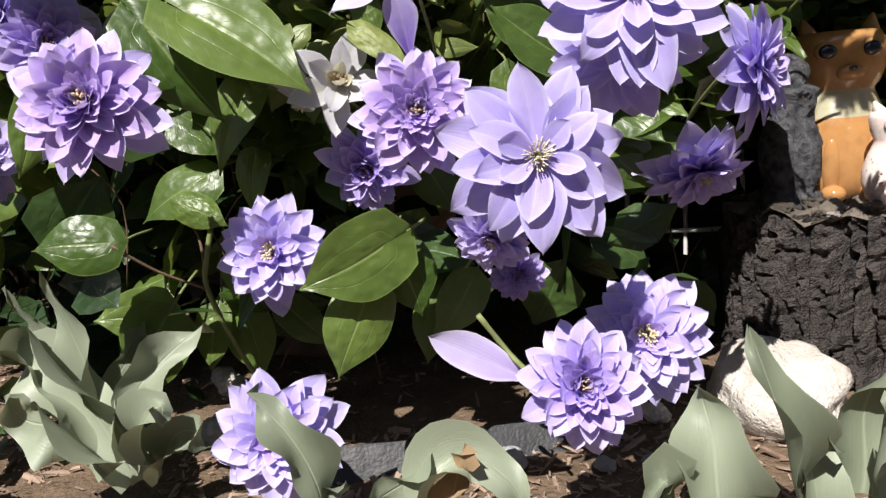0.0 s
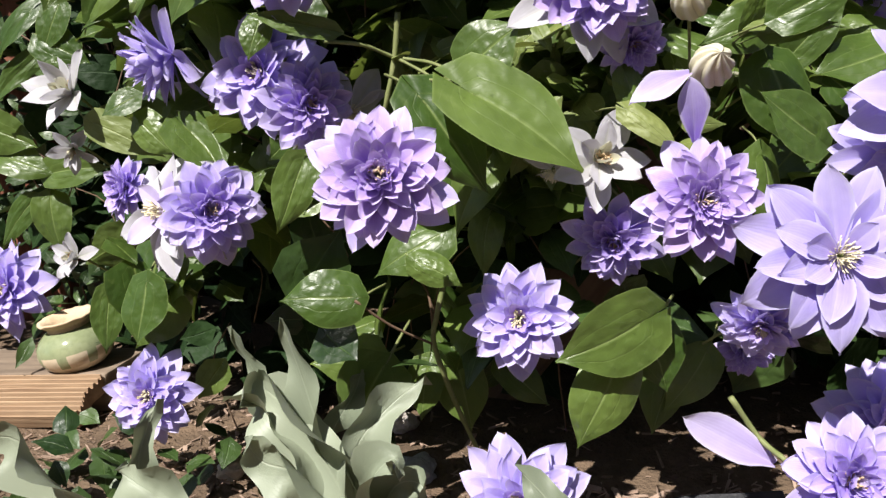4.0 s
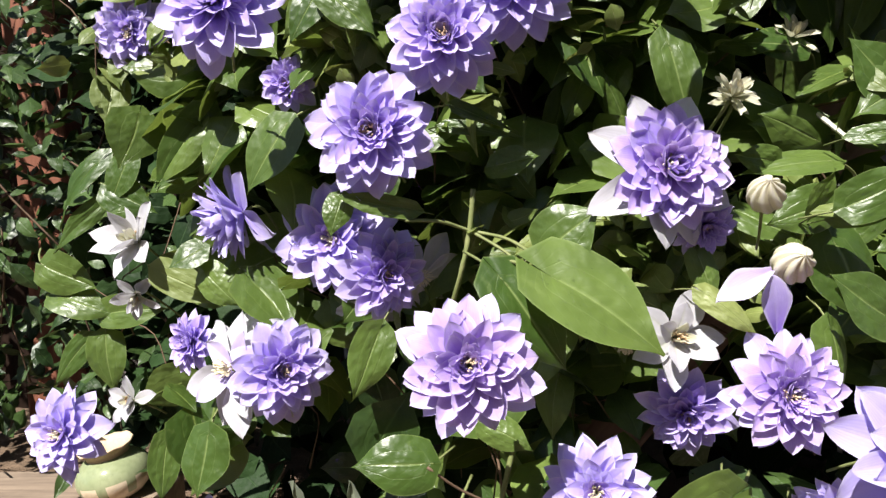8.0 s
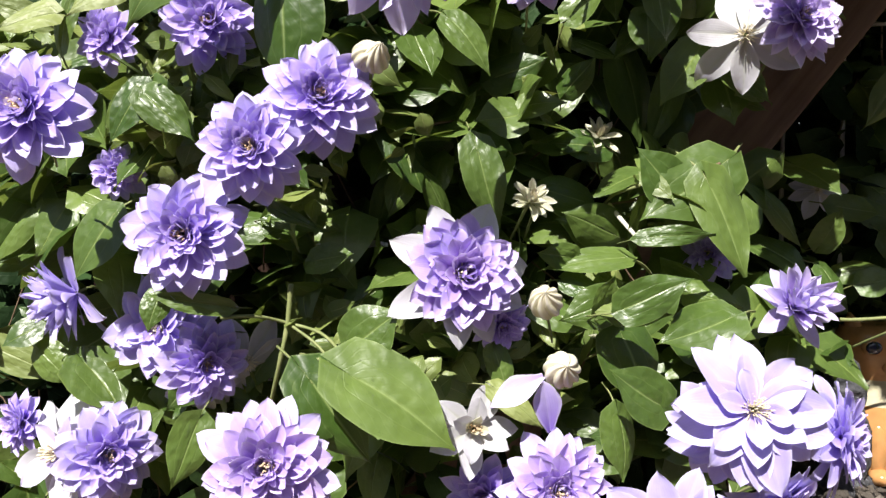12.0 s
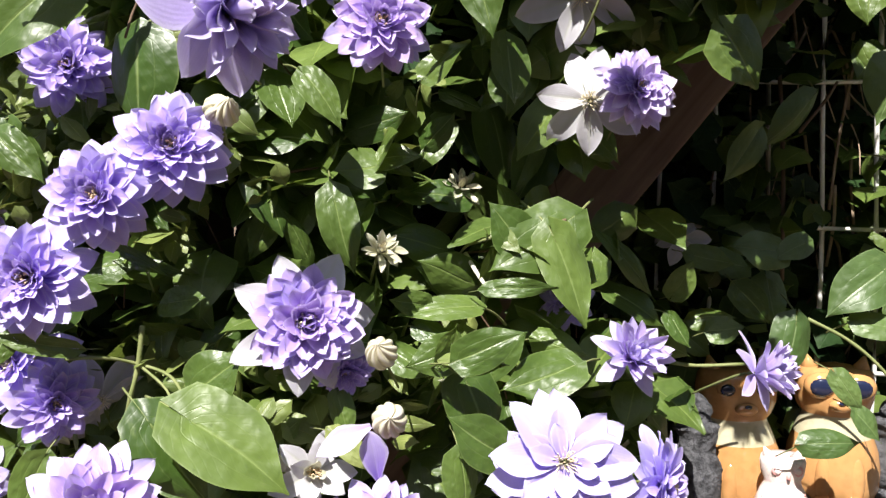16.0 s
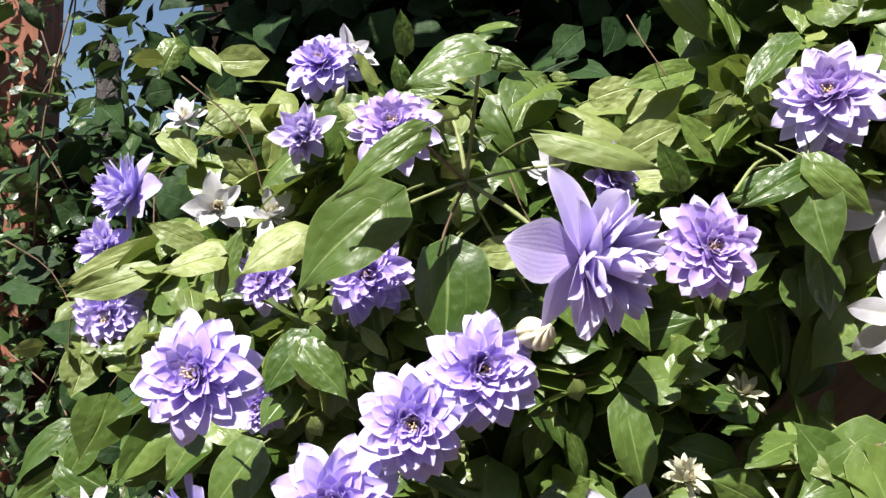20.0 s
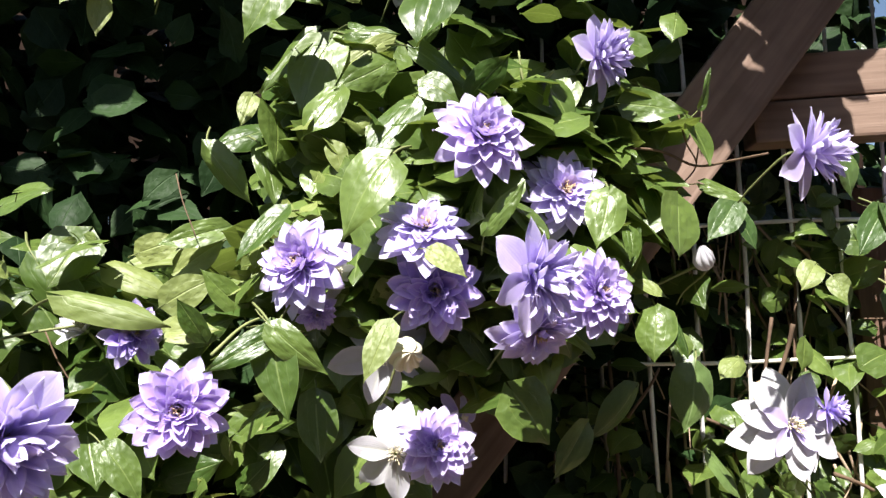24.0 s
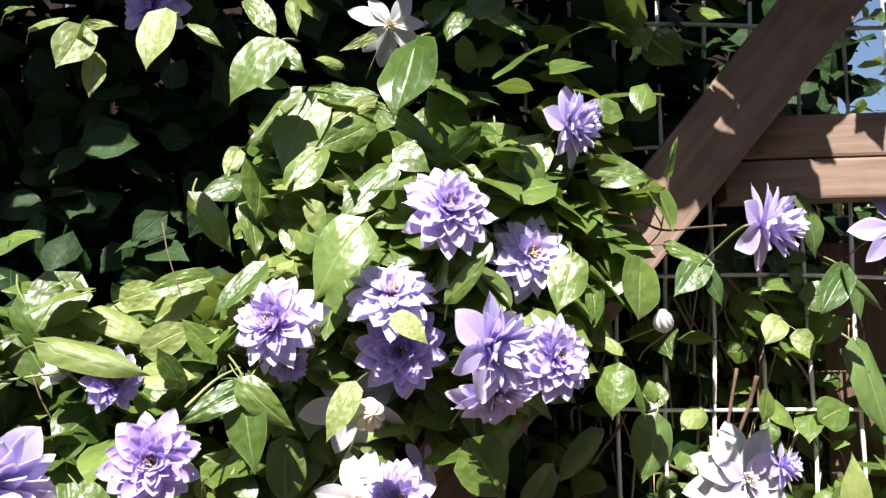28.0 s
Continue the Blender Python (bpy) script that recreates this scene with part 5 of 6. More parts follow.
flower("white", -0.390, 0.810, 0.472, 0.0627, 10, -20)
flower("white", -0.335, 0.820, 0.495, 0.0600, 15, -10)
flower("side", -0.562, 0.900, 0.574, 0.0658, -55, -15)
flower("double", -0.501, 0.815, 0.395, 0.0648, 25, 8)
flower("white_full", -0.562, 0.835, 0.392, 0.0850, -30, 15)
flower("rosette", -0.631, 0.880, 0.418, 0.0435, -35, 10)
flower("ruffled", -0.857, 0.960, 0.281, 0.0699, -10, 10)
flower("ruffled", -0.630, 0.870, 0.155, 0.0655, -5, 12)
flower("folded", -0.766, 0.980, 0.318, 0.0401, -20, 20)
flower("folded", -0.734, 0.970, 0.540, 0.0657, -20, 30)
flower("folded", -0.742, 0.970, 0.468, 0.0359, 0, -30)
flower("double", -0.366, 0.720, 0.651, 0.0687, 0, 8)
flower("double", -0.290, 0.700, 0.735, 0.0619, 0, 5)
flower("double", -0.224, 0.725, 0.784, 0.0659, 10, 10)
flower("half_white", -0.087, 0.705, 0.600, 0.0837, 12, 10)
flower("rosette", -0.047, 0.735, 0.543, 0.0367, 10, -20)
flower("double", -0.499, 0.690, 0.778, 0.0674, 0, 12)
flower("ruffled", -0.729, 0.980, 0.835, 0.0481, -15, 5)
flower("rosette", -0.479, 0.850, 0.722, 0.0372, 0, 0)
flower("rosette", -0.349, 0.800, 0.879, 0.0578, 10, 5)
flower("rosette", -0.471, 0.830, 0.871, 0.0433, -10, 0)
flower("ruffled", -0.720, 0.980, 0.820, 0.0627, -5, -10)
flower("opening", -0.734, 1.000, 0.909, 0.0497, -10, 20)
flower("side", -0.699, 1.000, 0.985, 0.0611, -50, 15)
flower("folded", -0.558, 0.920, 0.960, 0.0488, 10, 10)
flower("folded", -0.631, 1.000, 1.089, 0.0403, 0, 50)
flower("folded", -0.479, 0.880, 0.947, 0.0424, 20, 40)
flower("double", -0.422, 0.890, 1.140, 0.0540, -10, 25)
flower("folded", -0.392, 0.900, 1.154, 0.0400, 50, 30)
flower("rose", -0.321, 0.760, 1.036, 0.0542, 0, 20)
flower("opening_faded", -0.423, 0.800, 1.033, 0.0427, 0, 0)
flower("side_faded", -0.144, 0.600, 0.896, 0.0760, 46, -8)
flower("rosette", -0.077, 0.820, 0.994, 0.0459, 40, 10)
flower("folded", -0.135, 0.840, 0.999, 0.0404, -30, 30)
flower("rose", -0.003, 0.700, 0.909, 0.0589, 5, 5)
flower("double_faded", 0.126, 0.730, 1.068, 0.0660, -30, 15)
flower("white", 0.165, 0.770, 1.066, 0.0462, 40, -10)
flower("rosette", 0.143, 0.780, 1.016, 0.0280, 0, -30)
flower("white", 0.230, 0.790, 0.962, 0.0740, -10, 5)
flower("rose_faded", 0.286, 0.755, 0.852, 0.0530, 5, 12)
flower("white", 0.240, 0.785, 0.842, 0.0700, -15, 5)
flower("ruffled_faded", 0.262, 0.690, 1.103, 0.0633, -5, 40)
flower("rosette", 0.280, 0.720, 1.038, 0.0632, -10, -5)
flower("side_faded", 0.360, 0.600, 1.043, 0.0600, 35, -10)
flower("rose_faded", 0.466, 0.680, 1.031, 0.0610, 15, 8)
flower("ruffled_faded", 0.392, 0.680, 0.989, 0.0592, 10, -40)
flower("ruffled_faded", 0.463, 0.770, 1.169, 0.0706, 5, 15)
flower("rose_faded", 0.321, 0.635, 1.202, 0.0608, 5, 15)
flower("side_faded", 0.517, 0.770, 1.356, 0.0591, 35, 0)
flower("side_faded", 0.779, 0.710, 1.217, 0.0653, 40, 0)
flower("star", 1.235, 0.970, 1.277, 0.0974, 5, 8)
flower("white_full", 0.870, 0.915, 0.837, 0.0930, -5, 10)
flower("opening", 0.926, 0.900, 0.860, 0.0387, 30, 10)
flower("white_full", 1.046, 0.850, 0.710, 0.0892, 10, 25)
flower("star", 1.704, 1.110, 0.559, 0.0670, 10, 20)
flower("star", 2.322, 1.150, 0.854, 0.0555, -30, 10)
flower("star", 0.331, 0.830, 0.876, 0.0407, 30, 10)
flower("white", 0.489, 1.100, 0.661, 0.0485, -10, 20)
flower("cream", -0.008, 0.765, 0.668, 0.0300, 20, 40)
flower("cream", 0.098, 0.890, 0.740, 0.0330, 10, 50)
flower("cream", 0.002, 0.800, 0.666, 0.0290, -10, 50)
flower("cream", 0.086, 0.800, 0.500, 0.0266, 10, 40)
flower("opening_faded", 0.290, 0.785, 0.537, 0.0592, 10, 25)
flower("rosette", 0.240, 0.900, 0.591, 0.0408, -20, 10)
flower("opening_faded", 0.432, 0.750, 0.522, 0.0540, 40, 15)
flower("double", -0.095, 1.000, 1.573, 0.0573, -20, 0)
flower("white", 0.271, 0.860, 1.521, 0.0626, 0, -10)
bud(-0.001, 0.630, 0.516, 0.0224, 0, 20)
bud(-0.008, 0.672, 0.574, 0.0216, -10, 30)
bud(-0.164, 0.715, 0.821, 0.0187, 20, 30)
bud(0.236, 0.660, 0.964, 0.0250, 5, 5)
bud(-0.171, 0.720, 0.823, 0.0203, 40, 0)

# ---- leaves that stand out ----
leaf(-0.201, 0.681, 0.507, -0.101, 0.661, 0.444, 0.75)
leaf(-0.244, 0.693, 0.502, -0.184, 0.673, 0.424, 0.68)
leaf(-0.205, 0.714, 0.527, -0.154, 0.694, 0.564, 1)
leaf(-0.340, 0.732, 0.575, -0.405, 0.712, 0.590, 0.34)
leaf(-0.406, 0.748, 0.589, -0.413, 0.728, 0.555, 0.8)
leaf(-0.335, 0.753, 0.303, -0.406, 0.733, 0.308, 0.88)
leaf(-0.049, 0.670, 0.292, -0.125, 0.650, 0.256, 0.92)
leaf(-0.045, 0.692, 0.279, -0.028, 0.672, 0.221, 0.95)
leaf(-0.074, 0.680, 0.243, -0.107, 0.660, 0.169, 0.78)
leaf(-0.236, 0.848, 0.191, -0.221, 0.828, 0.117, 0.9)
leaf(-0.319, 0.826, 0.202, -0.374, 0.806, 0.114, 0.85)
leaf(-0.004, 0.758, 0.219, -0.023, 0.738, 0.148, 0.7)
leaf(0.028, 0.748, 0.233, -0.011, 0.728, 0.175, 0.7)
leaf(0.120, 0.726, 0.448, 0.066, 0.706, 0.490, 0.85)
leaf(-0.057, 0.698, 0.482, -0.013, 0.678, 0.451, 0.5, LEAF_NEW)
leaf(0.071, 0.728, 0.552, 0.127, 0.708, 0.556, 0.4, LEAF_NEW)
leaf(0.060, 0.748, 0.549, 0.075, 0.728, 0.590, 0.5)
leaf(0.492, 1.108, 0.508, 0.542, 1.088, 0.472, 0.8)
leaf(0.393, 0.908, 0.565, 0.413, 0.888, 0.527, 0.8)
leaf(-0.627, 0.928, 0.499, -0.584, 0.908, 0.460, 0.8)
leaf(-0.619, 0.938, 0.264, -0.670, 0.918, 0.204, 0.9)
leaf(-0.244, 0.808, 0.357, -0.317, 0.788, 0.325, 0.8)
leaf(-0.337, 0.868, 0.197, -0.411, 0.848, 0.194, 0.9)
leaf(-0.184, 0.788, 0.443, -0.229, 0.768, 0.369, 0.6)
leaf(-0.177, 0.808, 0.203, -0.133, 0.788, 0.165, 0.7)
leaf(-0.271, 0.848, 0.190, -0.284, 0.828, 0.134, 0.8)
leaf(-0.609, 0.914, 0.690, -0.666, 0.894, 0.610, 0.6)
leaf(-0.375, 0.753, 0.449, -0.405, 0.733, 0.381, 0.62)
leaf(-0.859, 1.048, 0.395, -0.919, 1.028, 0.331, 0.45)
leaf(-0.837, 1.053, 0.398, -0.830, 1.033, 0.318, 0.72)
leaf(-0.917, 1.048, 0.507, -0.843, 1.028, 0.471, 0.8)
leaf(-0.898, 1.048, 0.461, -0.820, 1.028, 0.443, 0.7)
leaf(-0.821, 1.044, 0.433, -0.734, 1.024, 0.442, 0.6)
leaf(-0.734, 0.988, 0.602, -0.781, 0.968, 0.579, 0.8)
leaf(-0.802, 1.008, 0.591, -0.875, 0.988, 0.533, 0.34)
leaf(-0.705, 0.958, 0.501, -0.618, 0.938, 0.460, 0.5, LEAF_NEW)
leaf(-0.698, 0.928, 0.273, -0.706, 0.908, 0.203, 0.6)
leaf(-0.620, 0.878, 0.300, -0.632, 0.858, 0.225, 0.9)
leaf(-0.477, 0.828, 0.675, -0.531, 0.808, 0.608, 0.8)
leaf(-0.770, 1.008, 0.757, -0.770, 0.988, 0.706, 1, LEAF_NEW)
leaf(-0.284, 0.758, 0.674, -0.230, 0.738, 0.648, 0.25)
leaf(-0.246, 0.783, 0.613, -0.204, 0.763, 0.621, 0.85)
leaf(-0.271, 0.788, 0.332, -0.224, 0.768, 0.312, 0.7)
leaf(-0.189, 0.808, 0.375, -0.205, 0.788, 0.317, 0.7)
leaf(-0.498, 0.858, 0.377, -0.455, 0.838, 0.439, 0.5)
leaf(-0.668, 0.958, 0.904, -0.770, 0.938, 0.861, 0.35, LEAF_NEW)
leaf(-0.422, 0.783, 0.807, -0.458, 0.763, 0.759, 0.55)
leaf(-0.411, 0.758, 0.800, -0.363, 0.738, 0.752, 0.6)
leaf(-0.112, 0.868, 0.844, -0.061, 0.848, 0.797, 0.5)
leaf(0.084, 0.968, 0.828, 0.041, 0.948, 0.767, 0.7)
leaf(0.210, 0.938, 0.822, 0.176, 0.918, 0.731, 0.45)
leaf(0.108, 0.845, 0.622, 0.042, 0.825, 0.652, 0.8)
leaf(0.076, 0.708, 0.556, 0.143, 0.688, 0.585, 0.62)
leaf(0.127, 0.778, 0.624, 0.193, 0.758, 0.629, 0.36)
leaf(0.222, 0.808, 0.702, 0.128, 0.788, 0.642, 0.75)
leaf(0.200, 0.794, 0.683, 0.238, 0.774, 0.581, 0.58)
leaf(0.074, 0.728, 0.544, 0.126, 0.708, 0.550, 0.42)
leaf(0.108, 0.808, 0.599, 0.014, 0.788, 0.605, 0.42)
leaf(0.225, 0.788, 0.528, 0.135, 0.768, 0.504, 0.7)
leaf(0.084, 0.758, 0.557, 0.025, 0.738, 0.544, 0.8)
leaf(0.091, 0.768, 0.519, 0.118, 0.748, 0.443, 0.85)
leaf(0.083, 0.758, 0.431, 0.094, 0.738, 0.364, 0.7)
leaf(-0.055, 0.728, 0.516, -0.044, 0.708, 0.473, 0.6)
leaf(-0.074, 0.908, 0.777, -0.035, 0.888, 0.758, 0.6)
leaf(-0.778, 0.988, 0.617, -0.717, 0.968, 0.583, 0.8)
leaf(-0.053, 0.808, 0.487, -0.036, 0.788, 0.541, 0.6)
leaf(0.009, 0.858, 0.857, 0.024, 0.838, 0.871, 0.7)
leaf(-0.058, 0.878, 0.746, -0.010, 0.858, 0.709, 0.8)
leaf(0.089, 0.958, 0.874, 0.139, 0.938, 0.850, 0.5)
leaf(-0.141, 0.868, 0.710, -0.165, 0.848, 0.657, 0.6)
leaf(-0.099, 0.888, 0.722, -0.117, 0.868, 0.661, 0.6)
leaf(-0.298, 0.808, 0.659, -0.231, 0.788, 0.650, 0.25)
leaf(-0.059, 0.804, 0.728, -0.039, 0.784, 0.647, 0.58)
leaf(-0.258, 0.745, 0.900, -0.267, 0.725, 0.808, 0.95)
leaf(-0.328, 0.713, 0.945, -0.409, 0.693, 0.869, 0.72)
leaf(-0.518, 0.808, 0.896, -0.574, 0.788, 0.885, 0.75, LEAF_NEW)
leaf(-0.520, 0.818, 0.860, -0.501, 0.798, 0.929, 0.4)
leaf(-0.644, 0.918, 0.877, -0.742, 0.898, 0.843, 0.4, LEAF_NEW)
leaf(-0.416, 0.748, 0.919, -0.471, 0.728, 0.878, 0.7, LEAF_NEW)
leaf(-0.414, 0.768, 0.810, -0.451, 0.748, 0.755, 0.6)
leaf(-0.414, 0.778, 0.809, -0.369, 0.758, 0.750, 0.65)
leaf(-0.230, 0.676, 1.093, -0.301, 0.656, 1.071, 0.72)
leaf(-0.230, 0.698, 1.098, -0.188, 0.678, 1.082, 0.5)
leaf(-0.205, 0.878, 1.088, -0.133, 0.858, 0.996, 0.5)
leaf(-0.218, 0.888, 1.053, -0.157, 0.868, 0.983, 0.6)
leaf(-0.033, 0.928, 1.100, -0.118, 0.908, 1.087, 0.6, LEAF_NEW)
leaf(-0.144, 0.798, 1.038, -0.032, 0.778, 1.015, 0.42, LEAF_NEW)
leaf(-0.287, 0.668, 1.013, -0.365, 0.648, 0.956, 0.34)
leaf(0.094, 0.733, 0.988, 0.107, 0.713, 0.896, 0.68)
leaf(0.100, 0.756, 0.986, 0.028, 0.736, 0.965, 0.5)
leaf(0.096, 0.738, 0.994, 0.148, 0.718, 0.953, 0.4)
leaf(0.180, 0.878, 0.894, 0.157, 0.858, 0.831, 0.7)
leaf(-0.614, 0.908, 0.682, -0.675, 0.888, 0.620, 0.6)
leaf(-0.744, 0.988, 0.656, -0.773, 0.968, 0.596, 0.7)
leaf(-0.801, 1.008, 0.650, -0.871, 0.988, 0.579, 0.4)
leaf(0.097, 0.768, 1.131, 0.048, 0.748, 1.076, 0.5)
leaf(0.014, 0.868, 1.129, -0.054, 0.848, 1.107, 0.5)
leaf(-0.313, 0.808, 1.139, -0.318, 0.788, 1.173, 0.6)
leaf(-0.565, 0.928, 1.094, -0.497, 0.908, 1.066, 0.6, LEAF_NEW)
leaf(-0.693, 1.108, 1.232, -0.701, 1.088, 1.182, 0.8)
leaf(-0.176, 0.768, 0.908, -0.238, 0.748, 0.900, 0.6, LEAF_NEW)
leaf(-0.592, 0.928, 0.916, -0.642, 0.908, 0.941, 0.6, LEAF_NEW)
leaf(-0.533, 0.908, 1.082, -0.572, 0.888, 1.052, 0.7, LEAF_NEW)
leaf(-0.638, 0.958, 1.061, -0.592, 0.938, 1.020, 0.7, LEAF_NEW)
leaf(-0.522, 0.928, 1.012, -0.560, 0.908, 1.038, 0.7, LEAF_NEW)
leaf(-0.626, 0.938, 0.923, -0.632, 0.918, 0.897, 0.8)
leaf(-0.466, 0.868, 0.827, -0.507, 0.848, 0.800, 0.6)
leaf(-0.344, 0.828, 0.773, -0.322, 0.808, 0.732, 0.6)
leaf(-0.079, 0.868, 0.767, -0.056, 0.848, 0.802, 0.6)
leaf(0.002, 0.828, 0.993, -0.023, 0.808, 1.034, 0.6)
leaf(-0.038, 0.848, 0.995, 0.022, 0.828, 0.999, 0.6, LEAF_NEW)
leaf(-0.114, 0.878, 1.077, -0.036, 0.858, 1.050, 0.5, LEAF_NEW)
leaf(0.044, 0.848, 1.029, 0.002, 0.828, 1.071, 0.6)
leaf(0.106, 0.878, 0.729, 0.039, 0.858, 0.744, 0.7)
leaf(0.171, 0.808, 0.668, 0.128, 0.788, 0.720, 0.9)
leaf(-0.026, 0.838, 0.714, -0.049, 0.818, 0.667, 0.7)
leaf(0.075, 0.868, 0.664, 0.003, 0.848, 0.686, 0.7)
leaf(0.157, 0.868, 0.888, 0.152, 0.848, 0.835, 0.9)
leaf(0.149, 0.948, 0.850, 0.174, 0.928, 0.743, 0.55)
leaf(0.114, 0.858, 0.620, 0.041, 0.838, 0.642, 0.8)
leaf(0.295, 0.908, 0.679, 0.375, 0.888, 0.601, 0.28)
leaf(-0.225, 0.888, 1.038, -0.194, 0.868, 1.000, 0.5)
leaf(-0.122, 0.858, 0.844, -0.066, 0.838, 0.797, 0.55)
leaf(-0.058, 0.878, 0.805, -0.011, 0.858, 0.809, 0.5)
leaf(-0.097, 0.868, 0.657, -0.126, 0.848, 0.721, 0.4)
leaf(-0.176, 0.888, 0.653, -0.154, 0.868, 0.712, 0.5)
leaf(-0.236, 0.828, 0.619, -0.206, 0.808, 0.577, 0.8)
leaf(0.419, 0.958, 0.592, 0.439, 0.938, 0.635, 0.8)
leaf(0.320, 0.928, 0.596, 0.388, 0.908, 0.564, 0.7)
leaf(0.461, 0.988, 0.547, 0.514, 0.968, 0.560, 0.7)
leaf(0.478, 1.028, 0.639, 0.535, 1.008, 0.626, 0.7)
leaf(0.533, 0.988, 0.589, 0.570, 0.968, 0.545, 0.8)
leaf(0.381, 0.938, 0.534, 0.426, 0.918, 0.509, 0.8)
leaf(0.049, 0.808, 0.602, 0.007, 0.788, 0.611, 0.7)
leaf(0.037, 0.808, 0.575, 0.087, 0.788, 0.554, 0.6)
leaf(0.002, 0.788, 0.553, 0.052, 0.768, 0.527, 0.8)
leaf(0.120, 0.788, 0.528, 0.159, 0.768, 0.573, 0.7)
leaf(0.191, 0.828, 0.552, 0.246, 0.808, 0.538, 0.7)
leaf(0.774, 1.008, 0.613, 0.686, 0.988, 0.556, 0.8, LEAF_DIM)
leaf(0.586, 1.008, 0.602, 0.594, 0.988, 0.534, 0.8, LEAF_DIM)
leaf(0.573, 1.058, 0.618, 0.498, 1.038, 0.635, 0.7, LEAF_DIM)
leaf(0.605, 0.958, 0.545, 0.586, 0.938, 0.464, 0.8, LEAF_DIM)
leaf(0.737, 1.008, 0.534, 0.810, 0.988, 0.524, 0.7, LEAF_DIM)
leaf(0.584, 0.888, 0.385, 0.653, 0.868, 0.394, 0.6, LEAF_DIM)
leaf(0.646, 0.878, 0.432, 0.676, 0.858, 0.395, 0.8, LEAF_DIM)
leaf(0.626, 0.888, 0.480, 0.656, 0.868, 0.434, 0.6, LEAF_DIM)
leaf(0.735, 0.908, 0.446, 0.753, 0.888, 0.383, 0.5, LEAF_DIM)
leaf(0.472, 0.958, 0.534, 0.515, 0.938, 0.543, 0.9, LEAF_DIM)
leaf(0.156, 0.838, 1.373, 0.118, 0.818, 1.283, 0.78)
leaf(0.219, 0.678, 1.183, 0.162, 0.658, 1.106, 0.72)
leaf(0.171, 0.808, 1.304, 0.128, 0.788, 1.237, 0.62)
leaf(0.258, 0.758, 1.271, 0.201, 0.738, 1.197, 0.55)
leaf(0.095, 0.708, 0.982, 0.105, 0.688, 0.898, 0.62)
leaf(0.093, 0.708, 0.988, 0.024, 0.688, 0.955, 0.42)
leaf(0.094, 0.698, 0.995, 0.145, 0.678, 0.945, 0.5)
leaf(0.065, 0.971, 1.293, -0.006, 0.951, 1.257, 0.6)
leaf(0.074, 0.908, 1.247, 0.095, 0.888, 1.168, 0.5)
leaf(0.004, 0.878, 1.238, 0.050, 0.858, 1.167, 0.5)
leaf(0.575, 0.808, 1.305, 0.657, 0.788, 1.294, 0.62)
leaf(0.543, 0.828, 1.338, 0.517, 0.808, 1.274, 0.5)
leaf(0.630, 0.778, 1.154, 0.619, 0.758, 1.084, 1.1)
leaf(0.613, 0.823, 1.010, 0.597, 0.803, 0.948, 0.88)
leaf(0.642, 0.828, 1.004, 0.658, 0.808, 0.952, 0.6)
leaf(0.273, 0.788, 1.360, 0.343, 0.768, 1.302, 0.35)
leaf(0.342, 0.758, 1.295, 0.387, 0.738, 1.343, 0.62)
leaf(0.349, 0.788, 1.303, 0.275, 0.768, 1.322, 0.5)
leaf(0.329, 0.648, 1.104, 0.365, 0.628, 1.152, 0.42)
leaf(0.263, 0.643, 1.075, 0.297, 0.623, 1.053, 0.7, LEAF_NEW)
leaf(0.507, 0.728, 1.156, 0.485, 0.708, 1.090, 0.75)
leaf(0.236, 0.828, 1.352, 0.171, 0.808, 1.308, 0.6)
leaf(0.232, 0.838, 1.387, 0.158, 0.818, 1.334, 0.28, LEAF_NEW)
leaf(0.142, 0.858, 1.400, 0.067, 0.838, 1.324, 0.35)
leaf(0.728, 0.868, 1.204, 0.785, 0.848, 1.177, 0.4)
leaf(0.691, 0.808, 1.307, 0.704, 0.788, 1.355, 0.34)
leaf(0.214, 0.638, 0.995, 0.186, 0.618, 0.944, 0.55, LEAF_NEW)
leaf(0.143, 0.788, 0.905, 0.148, 0.768, 0.839, 0.8)
leaf(-0.088, 0.758, 0.866, -0.044, 0.738, 0.816, 0.6)
leaf(0.551, 0.808, 1.235, 0.588, 0.788, 1.204, 0.3)
leaf(0.536, 0.808, 1.181, 0.591, 0.788, 1.136, 0.25)
leaf(0.596, 0.838, 1.053, 0.630, 0.818, 1.033, 0.6, LEAF_NEW)
leaf(0.562, 0.788, 1.122, 0.563, 0.768, 1.075, 0.6)
leaf(-0.083, 0.888, 1.101, -0.031, 0.868, 1.117, 0.7, LEAF_NEW)
leaf(-0.033, 0.888, 1.078, 0.027, 0.868, 1.120, 0.6, LEAF_NEW)
leaf(-0.045, 0.868, 1.033, 0.013, 0.848, 1.066, 0.7, LEAF_NEW)
leaf(-0.008, 0.858, 0.988, 0.035, 0.838, 1.015, 0.6)
leaf(-0.275, 0.958, 1.174, -0.211, 0.938, 1.198, 0.6)
leaf(-0.324, 0.958, 1.127, -0.340, 0.938, 1.162, 0.7)
leaf(-0.317, 0.958, 1.127, -0.257, 0.938, 1.127, 0.5)
leaf(0.049, 0.808, 0.872, 0.096, 0.788, 0.912, 0.6)
leaf(-0.035, 0.858, 0.815, 0.028, 0.838, 0.835, 0.7)
leaf(0.054, 0.858, 0.797, 0.083, 0.838, 0.833, 0.7)
leaf(0.334, 0.788, 0.987, 0.363, 0.768, 0.945, 0.6)
leaf(0.118, 0.868, 1.418, 0.058, 0.848, 1.422, 0.6)
leaf(0.195, 0.858, 1.409, 0.255, 0.838, 1.410, 0.6)
leaf(0.296, 0.848, 1.400, 0.316, 0.828, 1.425, 0.5)
leaf(0.402, 0.848, 1.421, 0.362, 0.828, 1.394, 0.6)
